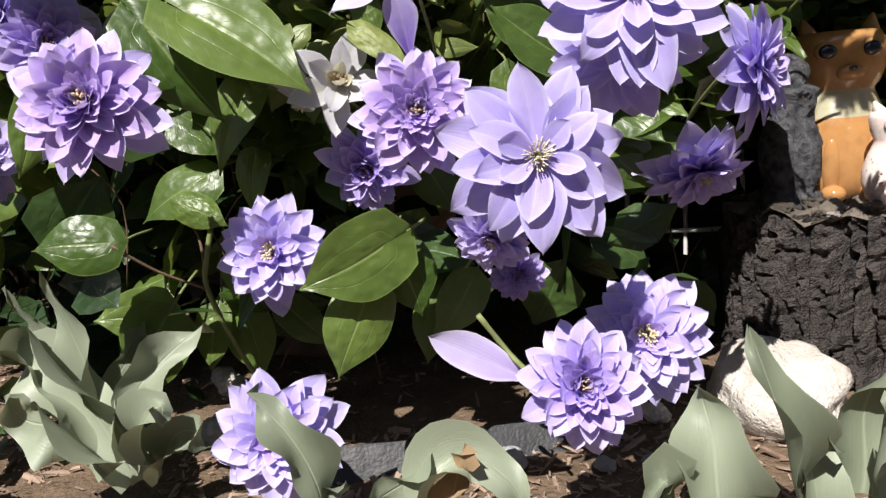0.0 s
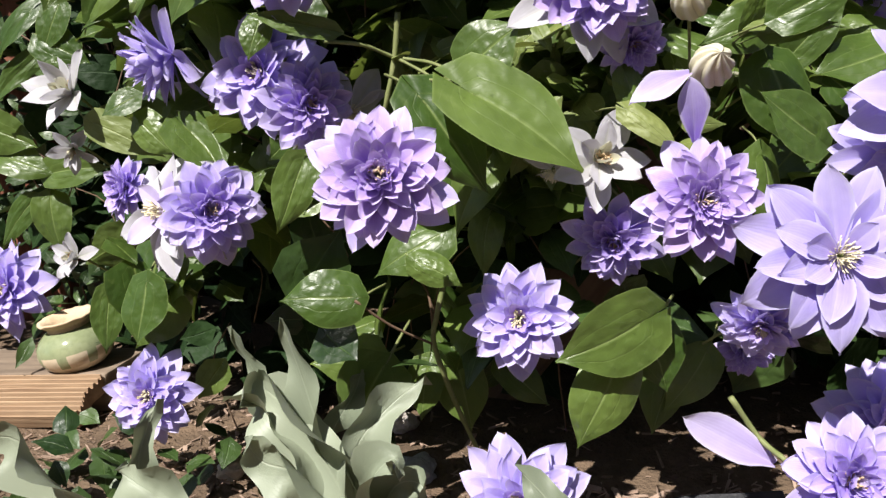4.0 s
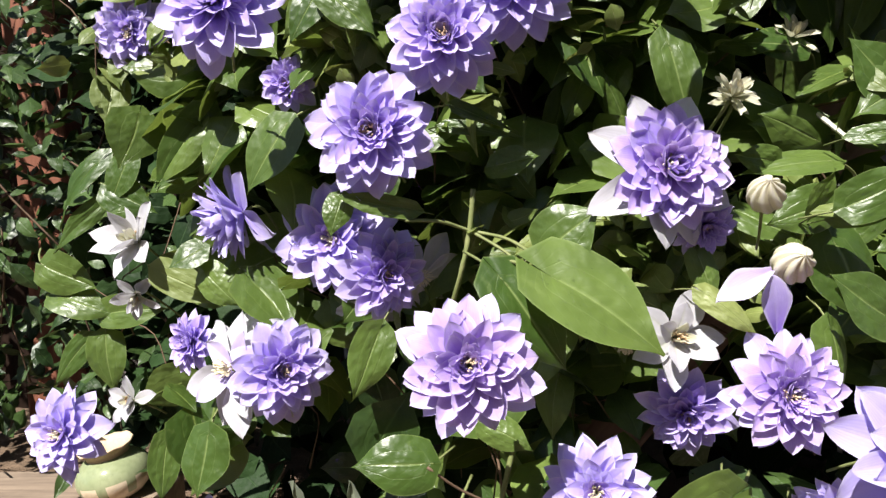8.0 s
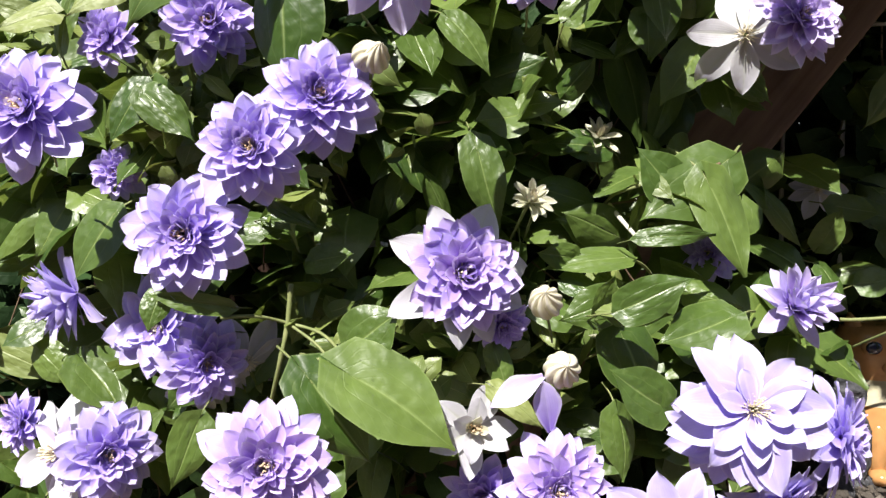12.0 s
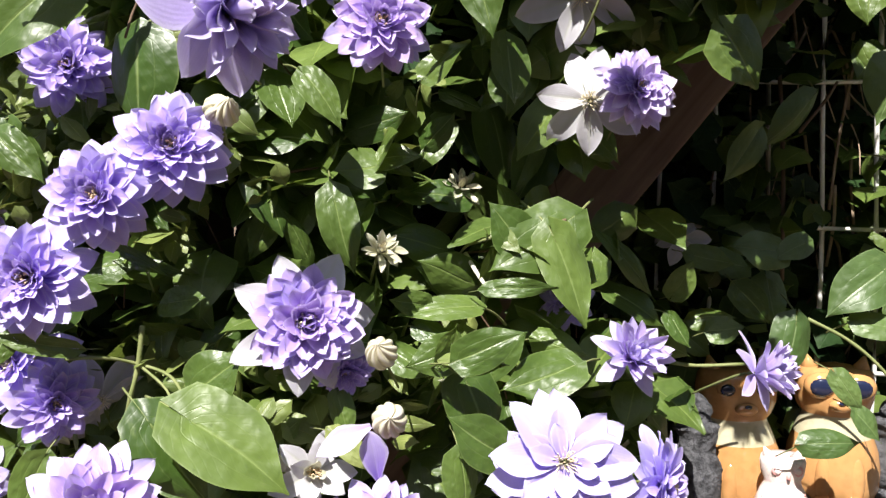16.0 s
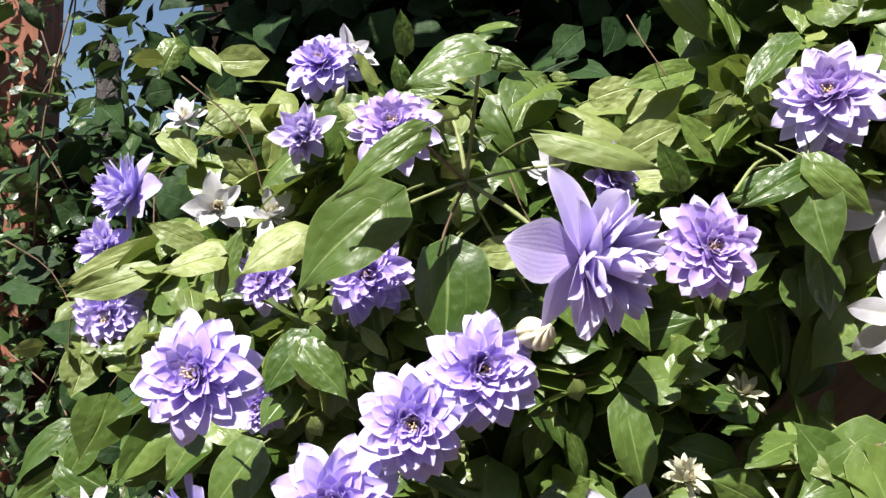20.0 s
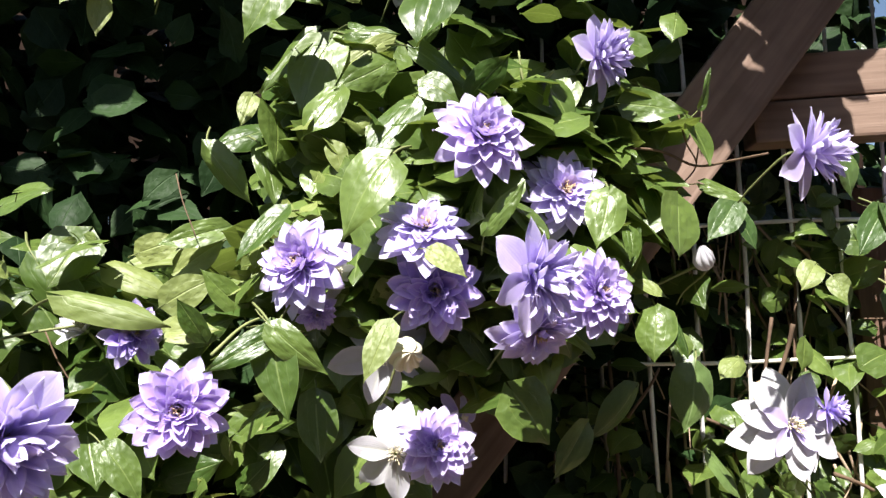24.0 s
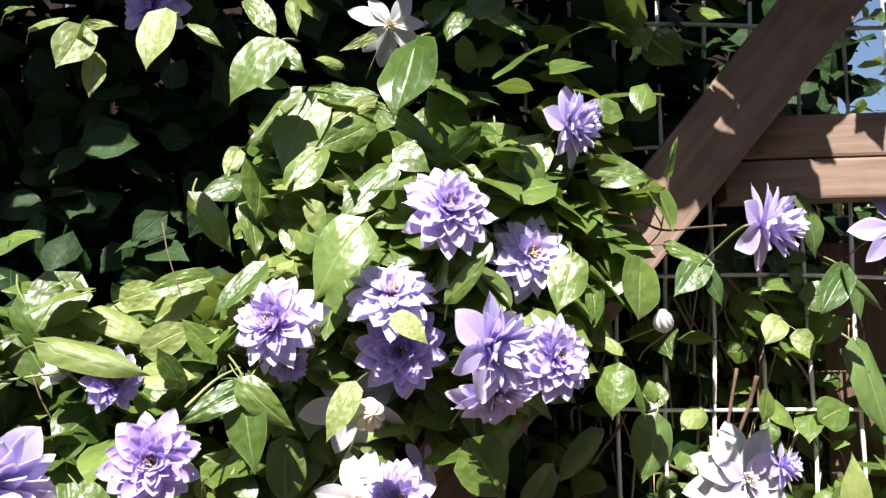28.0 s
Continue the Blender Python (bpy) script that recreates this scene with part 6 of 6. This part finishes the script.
leaf(1.047, 0.978, 1.310, 1.078, 0.958, 1.222, 0.72, LEAF_DIM)
leaf(1.128, 0.973, 1.182, 1.145, 0.953, 1.094, 0.6, LEAF_DIM)
leaf(1.119, 0.973, 1.181, 1.057, 0.953, 1.114, 0.6, LEAF_DIM)
leaf(1.129, 0.973, 1.179, 1.189, 0.953, 1.125, 0.3, LEAF_DIM)
leaf(1.221, 1.058, 1.041, 1.257, 1.038, 0.894, 0.6, LEAF_DIM)
leaf(0.730, 0.938, 0.922, 0.709, 0.918, 0.838, 0.82, LEAF_DIM)
leaf(1.072, 0.908, 0.769, 1.059, 0.888, 0.870, 0.5, LEAF_NEW)
leaf(1.828, 1.008, 0.969, 1.782, 0.988, 0.844, 0.65, LEAF_DIM)
leaf(1.484, 1.058, 0.768, 1.538, 1.038, 0.636, 0.5, LEAF_DIM)
leaf(1.552, 1.068, 0.738, 1.606, 1.048, 0.616, 0.5, LEAF_DIM)
leaf(1.608, 1.058, 1.016, 1.683, 1.038, 0.938, 0.35, LEAF_NEW)
leaf(1.753, 1.058, 0.899, 1.675, 1.038, 0.921, 0.7, LEAF_DIM)
leaf(0.587, 1.048, 0.832, 0.529, 1.028, 0.751, 0.55, LEAF_DIM)
leaf(0.850, 0.998, 1.195, 0.797, 0.978, 1.137, 0.7, LEAF_DIM)
leaf(0.865, 1.008, 1.187, 0.891, 0.988, 1.120, 0.7, LEAF_DIM)
leaf(0.683, 1.068, 0.882, 0.617, 1.048, 0.805, 0.6, LEAF_DIM)
leaf(0.578, 0.958, 0.650, 0.494, 0.938, 0.657, 0.7, LEAF_DIM)
leaf(0.616, 0.958, 0.661, 0.565, 0.938, 0.644, 0.7, LEAF_DIM)
leaf(0.793, 1.008, 0.778, 0.828, 0.988, 0.717, 0.7, LEAF_DIM)
leaf(0.989, 0.988, 0.693, 1.025, 0.968, 0.610, 0.6, LEAF_DIM)
leaf(0.965, 0.988, 0.685, 0.924, 0.968, 0.600, 0.7, LEAF_DIM)
leaf(1.086, 0.888, 0.629, 1.025, 0.868, 0.581, 0.8, LEAF_DIM)
leaf(1.149, 0.908, 0.629, 1.213, 0.888, 0.647, 0.7, LEAF_DIM)
leaf(1.545, 1.008, 0.563, 1.588, 0.988, 0.507, 0.9, LEAF_DIM)
leaf(0.850, 1.008, 0.936, 0.809, 0.988, 0.911, 0.8, LEAF_NEW)
leaf(1.047, 1.058, 1.100, 1.004, 1.038, 1.062, 0.8, LEAF_NEW)
leaf(1.087, 1.058, 1.077, 1.101, 1.038, 1.029, 0.8, LEAF_NEW)
leaf(2.079, 1.108, 0.773, 2.115, 1.088, 0.728, 0.9, LEAF_DIM)
leaf(-0.132, 0.758, 1.424, -0.146, 0.738, 1.375, 0.9, LEAF_NEW)
leaf(-0.134, 0.758, 1.414, -0.120, 0.738, 1.441, 0.35)
leaf(-0.188, 0.768, 1.435, -0.149, 0.748, 1.447, 0.5, LEAF_NEW)
leaf(-0.122, 0.768, 1.442, -0.087, 0.748, 1.437, 0.35, LEAF_NEW)
leaf(-0.032, 0.738, 1.443, -0.042, 0.718, 1.376, 0.7, LEAF_NEW)
leaf(0.003, 0.758, 1.450, 0.041, 0.738, 1.426, 0.35)
leaf(-0.115, 0.778, 1.399, -0.112, 0.758, 1.353, 0.6, LEAF_NEW)
leaf(-0.215, 0.758, 1.446, -0.180, 0.738, 1.448, 0.4)
leaf(0.075, 0.818, 1.512, 0.105, 0.798, 1.464, 0.6)
leaf(0.126, 0.798, 1.513, 0.135, 0.778, 1.464, 0.4, LEAF_NEW)
leaf(0.103, 0.768, 1.437, 0.052, 0.748, 1.362, 0.75)
leaf(0.106, 0.778, 1.437, 0.149, 0.758, 1.404, 0.6)
leaf(0.289, 0.718, 1.431, 0.263, 0.698, 1.332, 0.85)
leaf(0.237, 0.758, 1.458, 0.200, 0.738, 1.430, 0.3, LEAF_NEW)
leaf(0.194, 0.778, 1.425, 0.163, 0.758, 1.423, 0.6, LEAF_NEW)
leaf(0.199, 0.868, 1.425, 0.240, 0.848, 1.400, 0.5)
leaf(0.366, 0.778, 1.517, 0.339, 0.758, 1.464, 0.6)
leaf(0.422, 0.798, 1.523, 0.459, 0.778, 1.492, 0.6)
leaf(-0.223, 0.868, 1.178, -0.185, 0.848, 1.181, 0.6)
leaf(0.057, 0.888, 1.319, 0.043, 0.868, 1.277, 0.6, LEAF_NEW)

# ---- the mass of leaves ----
def vine_front(x, z):
    return 0.80 + 0.42 * max(0.0, -x - 0.42) + 0.10 * max(0.0, z - 1.15) + 0.10 * max(0.0, 0.35 - z)


def brace_x(z):
    return 1.045 + 0.973 * (0.016 + 0.796 * (z - 1.514))


def hollow(x, z):
    """deep shade between the shoots"""
    h = 0.0
    for cx, cz, rx, rz in ((-0.08, 1.24, 0.16, 0.13), (0.33, 0.86, 0.10, 0.10), (-0.30, 0.33, 0.14, 0.10), (0.40, 1.48, 0.35, 0.10), (-0.02, 0.30, 0.12, 0.10), (-0.2, 0.12, 0.6, 0.09), (-0.42, 0.30, 0.18, 0.12)):
        h = max(h, 1 - ((x - cx) / rx) ** 2 - ((z - cz) / rz) ** 2)
    return h


def covers(x, y, z, slack=0.03):
    """whether a leaf there would hide a flower or a leaf that stands out, or keep the sun from it"""
    if any(y < q[1] + slack and (x - q[0]) ** 2 + (z - q[2]) ** 2 < (q[3] + 0.02) ** 2 for q in PLACED):
        return True
    p = Vector((x, y, z))
    for c, r in BLOOMS:
        d = p - c
        k = d.dot(_sd)
        if 0.01 < k < 0.3 and c.z > 0.5 and (d - _sd * k).length < r:
            return True
    return False


def in_front(r):
    x, z = r.uniform(-0.95, 0.80), r.uniform(0.10, 1.62)
    if x < -0.50 and r.random() < (-0.50 - x) * 4.5 or z > 1.12 and x < 0.08 or z > 1.32 and x > 0.15 and r.random() < 0.8 or z > 1.05 and x < -0.42:
        return None
    if x > brace_x(z) - 0.21 + r.uniform(-0.08, 0.02) or (z < 0.22 and r.random() < 0.8):
        return None
    if z < 0.45 and x > 0.32 or z < 0.48 and x > -0.55 and r.random() < 0.55:
        return None
    if r.random() < hollow(x, z) * 1.6:
        return None
    if noise.noise((x * 6, z * 6, 1)) < -0.24:
        return None
    y = vine_front(x, z) + 0.02 + r.expovariate(1 / 0.11)
    return None if covers(x, y, z) else (x, y, z)


def young(r):
    """small crumpled shoots on the sunny face of the vine"""
    x, z = r.uniform(-0.80, 0.50), r.uniform(0.42, 1.30)
    if x > brace_x(z) - 0.22 or noise.noise((x * 7, z * 7, 5)) < 0.02 or x < -0.45 and z < 0.75:
        return None
    if r.random() < hollow(x, z) * 1.6 or z > 1.12 and x < 0.1:
        return None
    y = vine_front(x, z) + r.uniform(-0.03, 0.07)
    return None if covers(x, y, z, 0.0) else (x, y, z)


def cluster(r):
    """leaves packed behind the bunch of flowers beside the brace"""
    x, z = r.gauss(0.38, 0.13), r.gauss(1.10, 0.14)
    y = r.uniform(0.70, 0.90)
    return None if x > brace_x(z) - 0.20 or covers(x, y, z) else (x, y, z)


def low_shade(r):
    """low leaves over the soil"""
    x, z = r.uniform(-0.45, 0.30), r.uniform(0.16, 0.42)
    y = r.uniform(0.74, 0.95)
    return None if covers(x, y, z) else (x, y, z)


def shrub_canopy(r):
    """unseen leaves added along the sun's path to shade the post"""
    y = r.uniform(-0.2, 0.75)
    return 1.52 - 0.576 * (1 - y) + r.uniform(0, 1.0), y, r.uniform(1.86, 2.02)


def in_back(r):
    x, z = r.uniform(-1.05, 0.95), r.uniform(0.05, 2.1)
    y = vine_front(x, z) + r.uniform(0.26, 0.55)
    if z > 1.2 and x < -0.74 and r.random() < 0.8:
        return None
    return None if x > brace_x(z) - 0.22 and y < 1.16 else (x, y, z)


def on_panel(r):
    u, z = r.uniform(-0.72, 0.50), r.uniform(0.25, 1.25)
    if z > 0.86 and r.random() < 0.5 or u > 0.12 and r.random() < 0.35 or noise.noise((u * 6, z * 6, 2)) < -0.12:
        return None
    if brace_x(z) - 0.05 > 1.045 + u:
        return None
    p = PANEL @ Vector((u, r.uniform(-0.06, 0.22), z))
    return None if covers(p.x, p.y, p.z) else p


def near_panel(r):
    u, z = r.uniform(-0.75, 0.52), r.uniform(0.15, 1.3)
    if z > 0.9 and r.random() < 0.6 or noise.noise((u * 7, z * 7, 9)) < -0.05:
        return None
    return PANEL @ Vector((u, r.uniform(0.03, 0.28), z))


def behind_panel(r):
    return PANEL @ Vector((r.uniform(-0.9, 0.62), r.uniform(0.28, 0.62), r.uniform(0.0, 1.5)))


def garden(r):
    u = r.uniform(0.6, 2.6)
    return PANEL @ Vector((u, r.uniform(0.95, 2.3), abs(r.gauss(0.78, 0.5))))


def garden_near(r):
    return PANEL @ Vector((r.uniform(0.75, 1.5), r.uniform(0.0, 0.5), r.uniform(0.05, 1.35)))


def shrub_left(r):
    x, z = r.uniform(-2.1, -0.8), r.uniform(0.12, 1.95)
    if z > 1.35 and noise.noise((x * 6, z * 6, 7)) < -0.22:
        return None
    return x, r.uniform(1.2, 1.9), z


# unseen leaves added overhead to keep sun off the back of the vine
def over_top(r):
    return r.uniform(-0.75, 0.5), r.uniform(0.66, 1.3), r.uniform(1.86, 2.06)


def far_tree(r):
    """a tree beyond the panel, with gaps to the sky"""
    u, z = r.uniform(-0.6, 3.2), r.uniform(1.45, 2.9)
    if ((u - 1.12) / 0.24) ** 2 + ((z - 2.25) / 0.36) ** 2 < 1 or u > 0.75 and noise.noise((u * 5, z * 5, 4)) < -0.36:
        return None
    return PANEL @ Vector((u, r.uniform(1.1, 2.0), z))


def hedge(r):
    return PANEL @ Vector((r.uniform(0.55, 3.4), r.uniform(2.3, 2.7), r.uniform(0.0, 1.95)))


scatter(1500, in_front, LEAF_FILL, "foliage", vine, (0.045, 0.09), facing=(0.0, -0.62, 0.78), spread=0.62, seed=3, parts=300)
def shade_ivy(r):
    """near-black ivy packed behind the top of the vine to stand for deep shade"""
    x, z = r.uniform(-0.74, 1.45), r.uniform(0.9, 2.15)
    return None if x > 0.95 and z < 1.5 else (x, r.uniform(1.25, 1.55), z)


# holes aimed along the sun so its patches land on brace and rail
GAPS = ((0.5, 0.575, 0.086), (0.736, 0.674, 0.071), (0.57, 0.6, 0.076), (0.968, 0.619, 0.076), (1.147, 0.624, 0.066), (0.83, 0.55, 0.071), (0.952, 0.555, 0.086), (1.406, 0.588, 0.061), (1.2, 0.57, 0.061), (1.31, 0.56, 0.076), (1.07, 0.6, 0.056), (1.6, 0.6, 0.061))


def shade_over_brace(r):
    """unseen leaves put over the brace to shade it, with holes for sun patches"""
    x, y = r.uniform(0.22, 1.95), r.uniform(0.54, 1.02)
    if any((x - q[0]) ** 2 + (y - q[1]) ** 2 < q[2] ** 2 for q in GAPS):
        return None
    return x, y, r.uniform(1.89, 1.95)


# unseen leaves added high up to shade the boards behind the vine
def shade_eave(r):
    return r.uniform(-0.85, 0.6), r.uniform(0.75, 1.45), r.uniform(1.95, 2.12)


scatter(2300, shade_ivy, LEAF_IVY_SHADED, "ivy_on_boards", None, (0.06, 0.11), spread=0.5, seed=31)
scatter(2500, shade_over_brace, LEAF_IVY_SHADED, "ivy_over_brace", None, (0.05, 0.075), facing=(0, -0.3, 0.95), spread=0.5, seed=32)
scatter(1300, shade_eave, LEAF_IVY_SHADED, "ivy_over_top", None, (0.08, 0.12), facing=(0, -0.3, 0.95), spread=0.5, seed=33)
def shoots_left(r):
    """pale young shoots at the vine's sunny shoulder"""
    x, z = r.gauss(-0.47, 0.10), r.gauss(0.97, 0.085)
    y = r.uniform(0.90, 1.02)
    return None if covers(x, y, z, 0.03) else (x, y, z)


scatter(190, shoots_left, LEAF_YOUNG, "pale_foliage", vine, (0.03, 0.06), facing=(0.0, -0.7, 0.7), spread=0.5, seed=34, wide=(0.6, 0.95))
def along_brace(r):
    """leaves that lean over the middle of the brace"""
    z = r.uniform(1.0, 1.2)
    x, y = brace_x(z) - 0.15 - abs(r.gauss(0, 0.07)), r.uniform(0.80, 0.93)
    return None if covers(x, y, z) else (x, y, z)


def brace_foot(r):
    """leaves that hide the foot of the brace"""
    z = r.uniform(0.34, 0.72)
    x, y = brace_x(z) + r.uniform(-0.17, 0.16), r.uniform(0.86, 0.95)
    return None if z > 0.58 and x > 0.42 or covers(x, y, z) else (x, y, z)


def shoulder(r):
    """leaves at the top of the vine where it leans on the brace"""
    x, z, y = r.gauss(0.45, 0.08), r.gauss(1.28, 0.08), r.uniform(0.78, 0.92)
    return None if x > brace_x(z) - 0.20 or covers(x, y, z) else (x, y, z)


scatter(120, brace_foot, LEAF_FILL, "foliage_at_foot", vine, (0.05, 0.085), spread=0.5, seed=36)
scatter(100, shoulder, LEAF_FILL, "foliage_at_shoulder", vine, (0.05, 0.085), spread=0.5, seed=37)
scatter(90, along_brace, LEAF_FILL, "foliage_along_brace", vine, (0.045, 0.08), spread=0.4, seed=35)
scatter(3000, in_back, LEAF_IVY_SHADED, "ivy_foliage", None, (0.05, 0.09), spread=0.7, seed=4)
scatter(750, young, LEAF_YOUNG, "young_foliage", vine, (0.018, 0.045), facing=(0.0, -0.7, 0.7), spread=0.75, seed=19, wide=(0.5, 0.95))
scatter(430, cluster, LEAF_FILL, "foliage_by_brace", vine, (0.045, 0.085), spread=0.5, seed=14)
# low vine leaves take the dark shrub colour to imitate shade
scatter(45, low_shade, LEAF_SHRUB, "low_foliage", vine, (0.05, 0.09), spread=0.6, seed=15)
scatter(950, shrub_canopy, LEAF_IVY_SHADED, "shrub_canopy", None, (0.07, 0.11), facing=(0, -0.3, 0.95), spread=0.6, seed=16)
scatter(1700, on_panel, LEAF_FILL, "foliage_on_wire", None, (0.028, 0.07), spread=0.6, seed=5)
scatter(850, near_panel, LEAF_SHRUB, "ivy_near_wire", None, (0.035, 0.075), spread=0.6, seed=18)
scatter(2200, behind_panel, LEAF_IVY_SHADED, "ivy_behind_wire", None, (0.04, 0.08), spread=0.7, seed=6)
scatter(3800, garden, LEAF_FAR, "garden_foliage", None, (0.022, 0.06), spread=0.8, seed=7)
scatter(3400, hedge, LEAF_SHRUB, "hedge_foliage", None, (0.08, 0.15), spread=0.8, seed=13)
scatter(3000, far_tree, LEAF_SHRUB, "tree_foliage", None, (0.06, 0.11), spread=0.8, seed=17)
scatter(260, garden_near, LEAF_IVY_SHADED, "garden_shrub", None, (0.03, 0.06), spread=0.8, seed=12)
scatter(3400, shrub_left, LEAF_SHRUB, "shrub_foliage", None, (0.028, 0.06), spread=0.8, seed=8, wide=(0.45, 0.7))
def before_post(r):
    x, z = r.uniform(-1.55, -1.0), r.uniform(0.1, 1.05)
    return x, r.uniform(1.45, 1.75), z


def weeds(r):
    """small weeds at the edge of the bed"""
    return r.gauss(-0.68, 0.12), r.uniform(0.84, 1.0), r.uniform(0.02, 0.09)


scatter(420, before_post, LEAF_SHRUB, "shrub_lower_foliage", None, (0.03, 0.06), spread=0.8, seed=41, wide=(0.5, 0.8))
scatter(46, weeds, LEAF_SHRUB, "weeds", None, (0.025, 0.045), facing=(0, -0.4, 0.9), spread=0.5, seed=42)
scatter(500, over_top, LEAF_IVY_SHADED, "overhead_foliage", None, (0.06, 0.10), facing=(0, -0.3, 0.95), spread=0.6, seed=9)
r5 = random.Random(21)
twigs = []
for i in range(70):
    x, z = r5.uniform(-0.9, 0.4), r5.uniform(0.02, 0.95)
    y = vine_front(x, z) + r5.uniform(0.05, 0.3)
    p = Vector((x, y, z))
    q = p + Vector((r5.uniform(-0.12, 0.12), r5.uniform(-0.05, 0.05), r5.uniform(0.05, 0.2)))
    twigs.append(tube_data(smooth_line([p, (p + q) / 2 + Vector((r5.uniform(-0.04, 0.04), 0, 0.02)), q], 3), [0.0011] * 7, 5))
dry = []
for i in range(190):
    p = PANEL @ Vector((r5.gauss(-0.12, 0.22), r5.uniform(0.0, 0.2), r5.uniform(0.35, 1.1)))
    q = p + Vector((r5.gauss(0, 0.05), r5.uniform(-0.03, 0.03), r5.uniform(0.05, 0.3)))
    if brace_x(p.z) > p.x:
        continue
    dry.append(tube_data(smooth_line([p, (p + q) / 2 + Vector((r5.uniform(-0.02, 0.02), 0, 0)), q], 3), [r5.choice((0.0012, 0.0018, 0.003))] * 7, 5))
tagged(new("dry_stems", merge("dry_stems", dry, STEM_DRY)), "dry tan stems tangled in the wire", "dry stems", kind="stuff")
for i in range(40):
    p = PANEL @ Vector((r5.uniform(-0.7, 0.45), r5.uniform(0.02, 0.3), r5.uniform(0.2, 1.15)))
    q = p + Vector((r5.uniform(-0.15, 0.15), r5.uniform(-0.03, 0.03), r5.uniform(-0.1, 0.2)))
    twigs.append(tube_data(smooth_line([p, (p + q) / 2 + Vector((0, 0, r5.uniform(-0.03, 0.03))), q], 3), [0.0018] * 7, 5))
for i in range(45):
    p = Vector((r5.uniform(-1.7, -0.9), r5.uniform(1.25, 1.7), r5.uniform(0, 1.2)))
    q = p + Vector((r5.uniform(-0.2, 0.2), r5.uniform(-0.1, 0.1), r5.uniform(0.15, 0.5)))
    twigs.append(tube_data(smooth_line([p, (p + q) / 2 + Vector((r5.uniform(-0.04, 0.04), 0, 0)), q], 3), [0.002] * 7, 5))
tagged(new("twigs", merge("twigs", twigs, STEM_BROWN)), "thin brown twigs within the foliage", "twigs", kind="stuff")
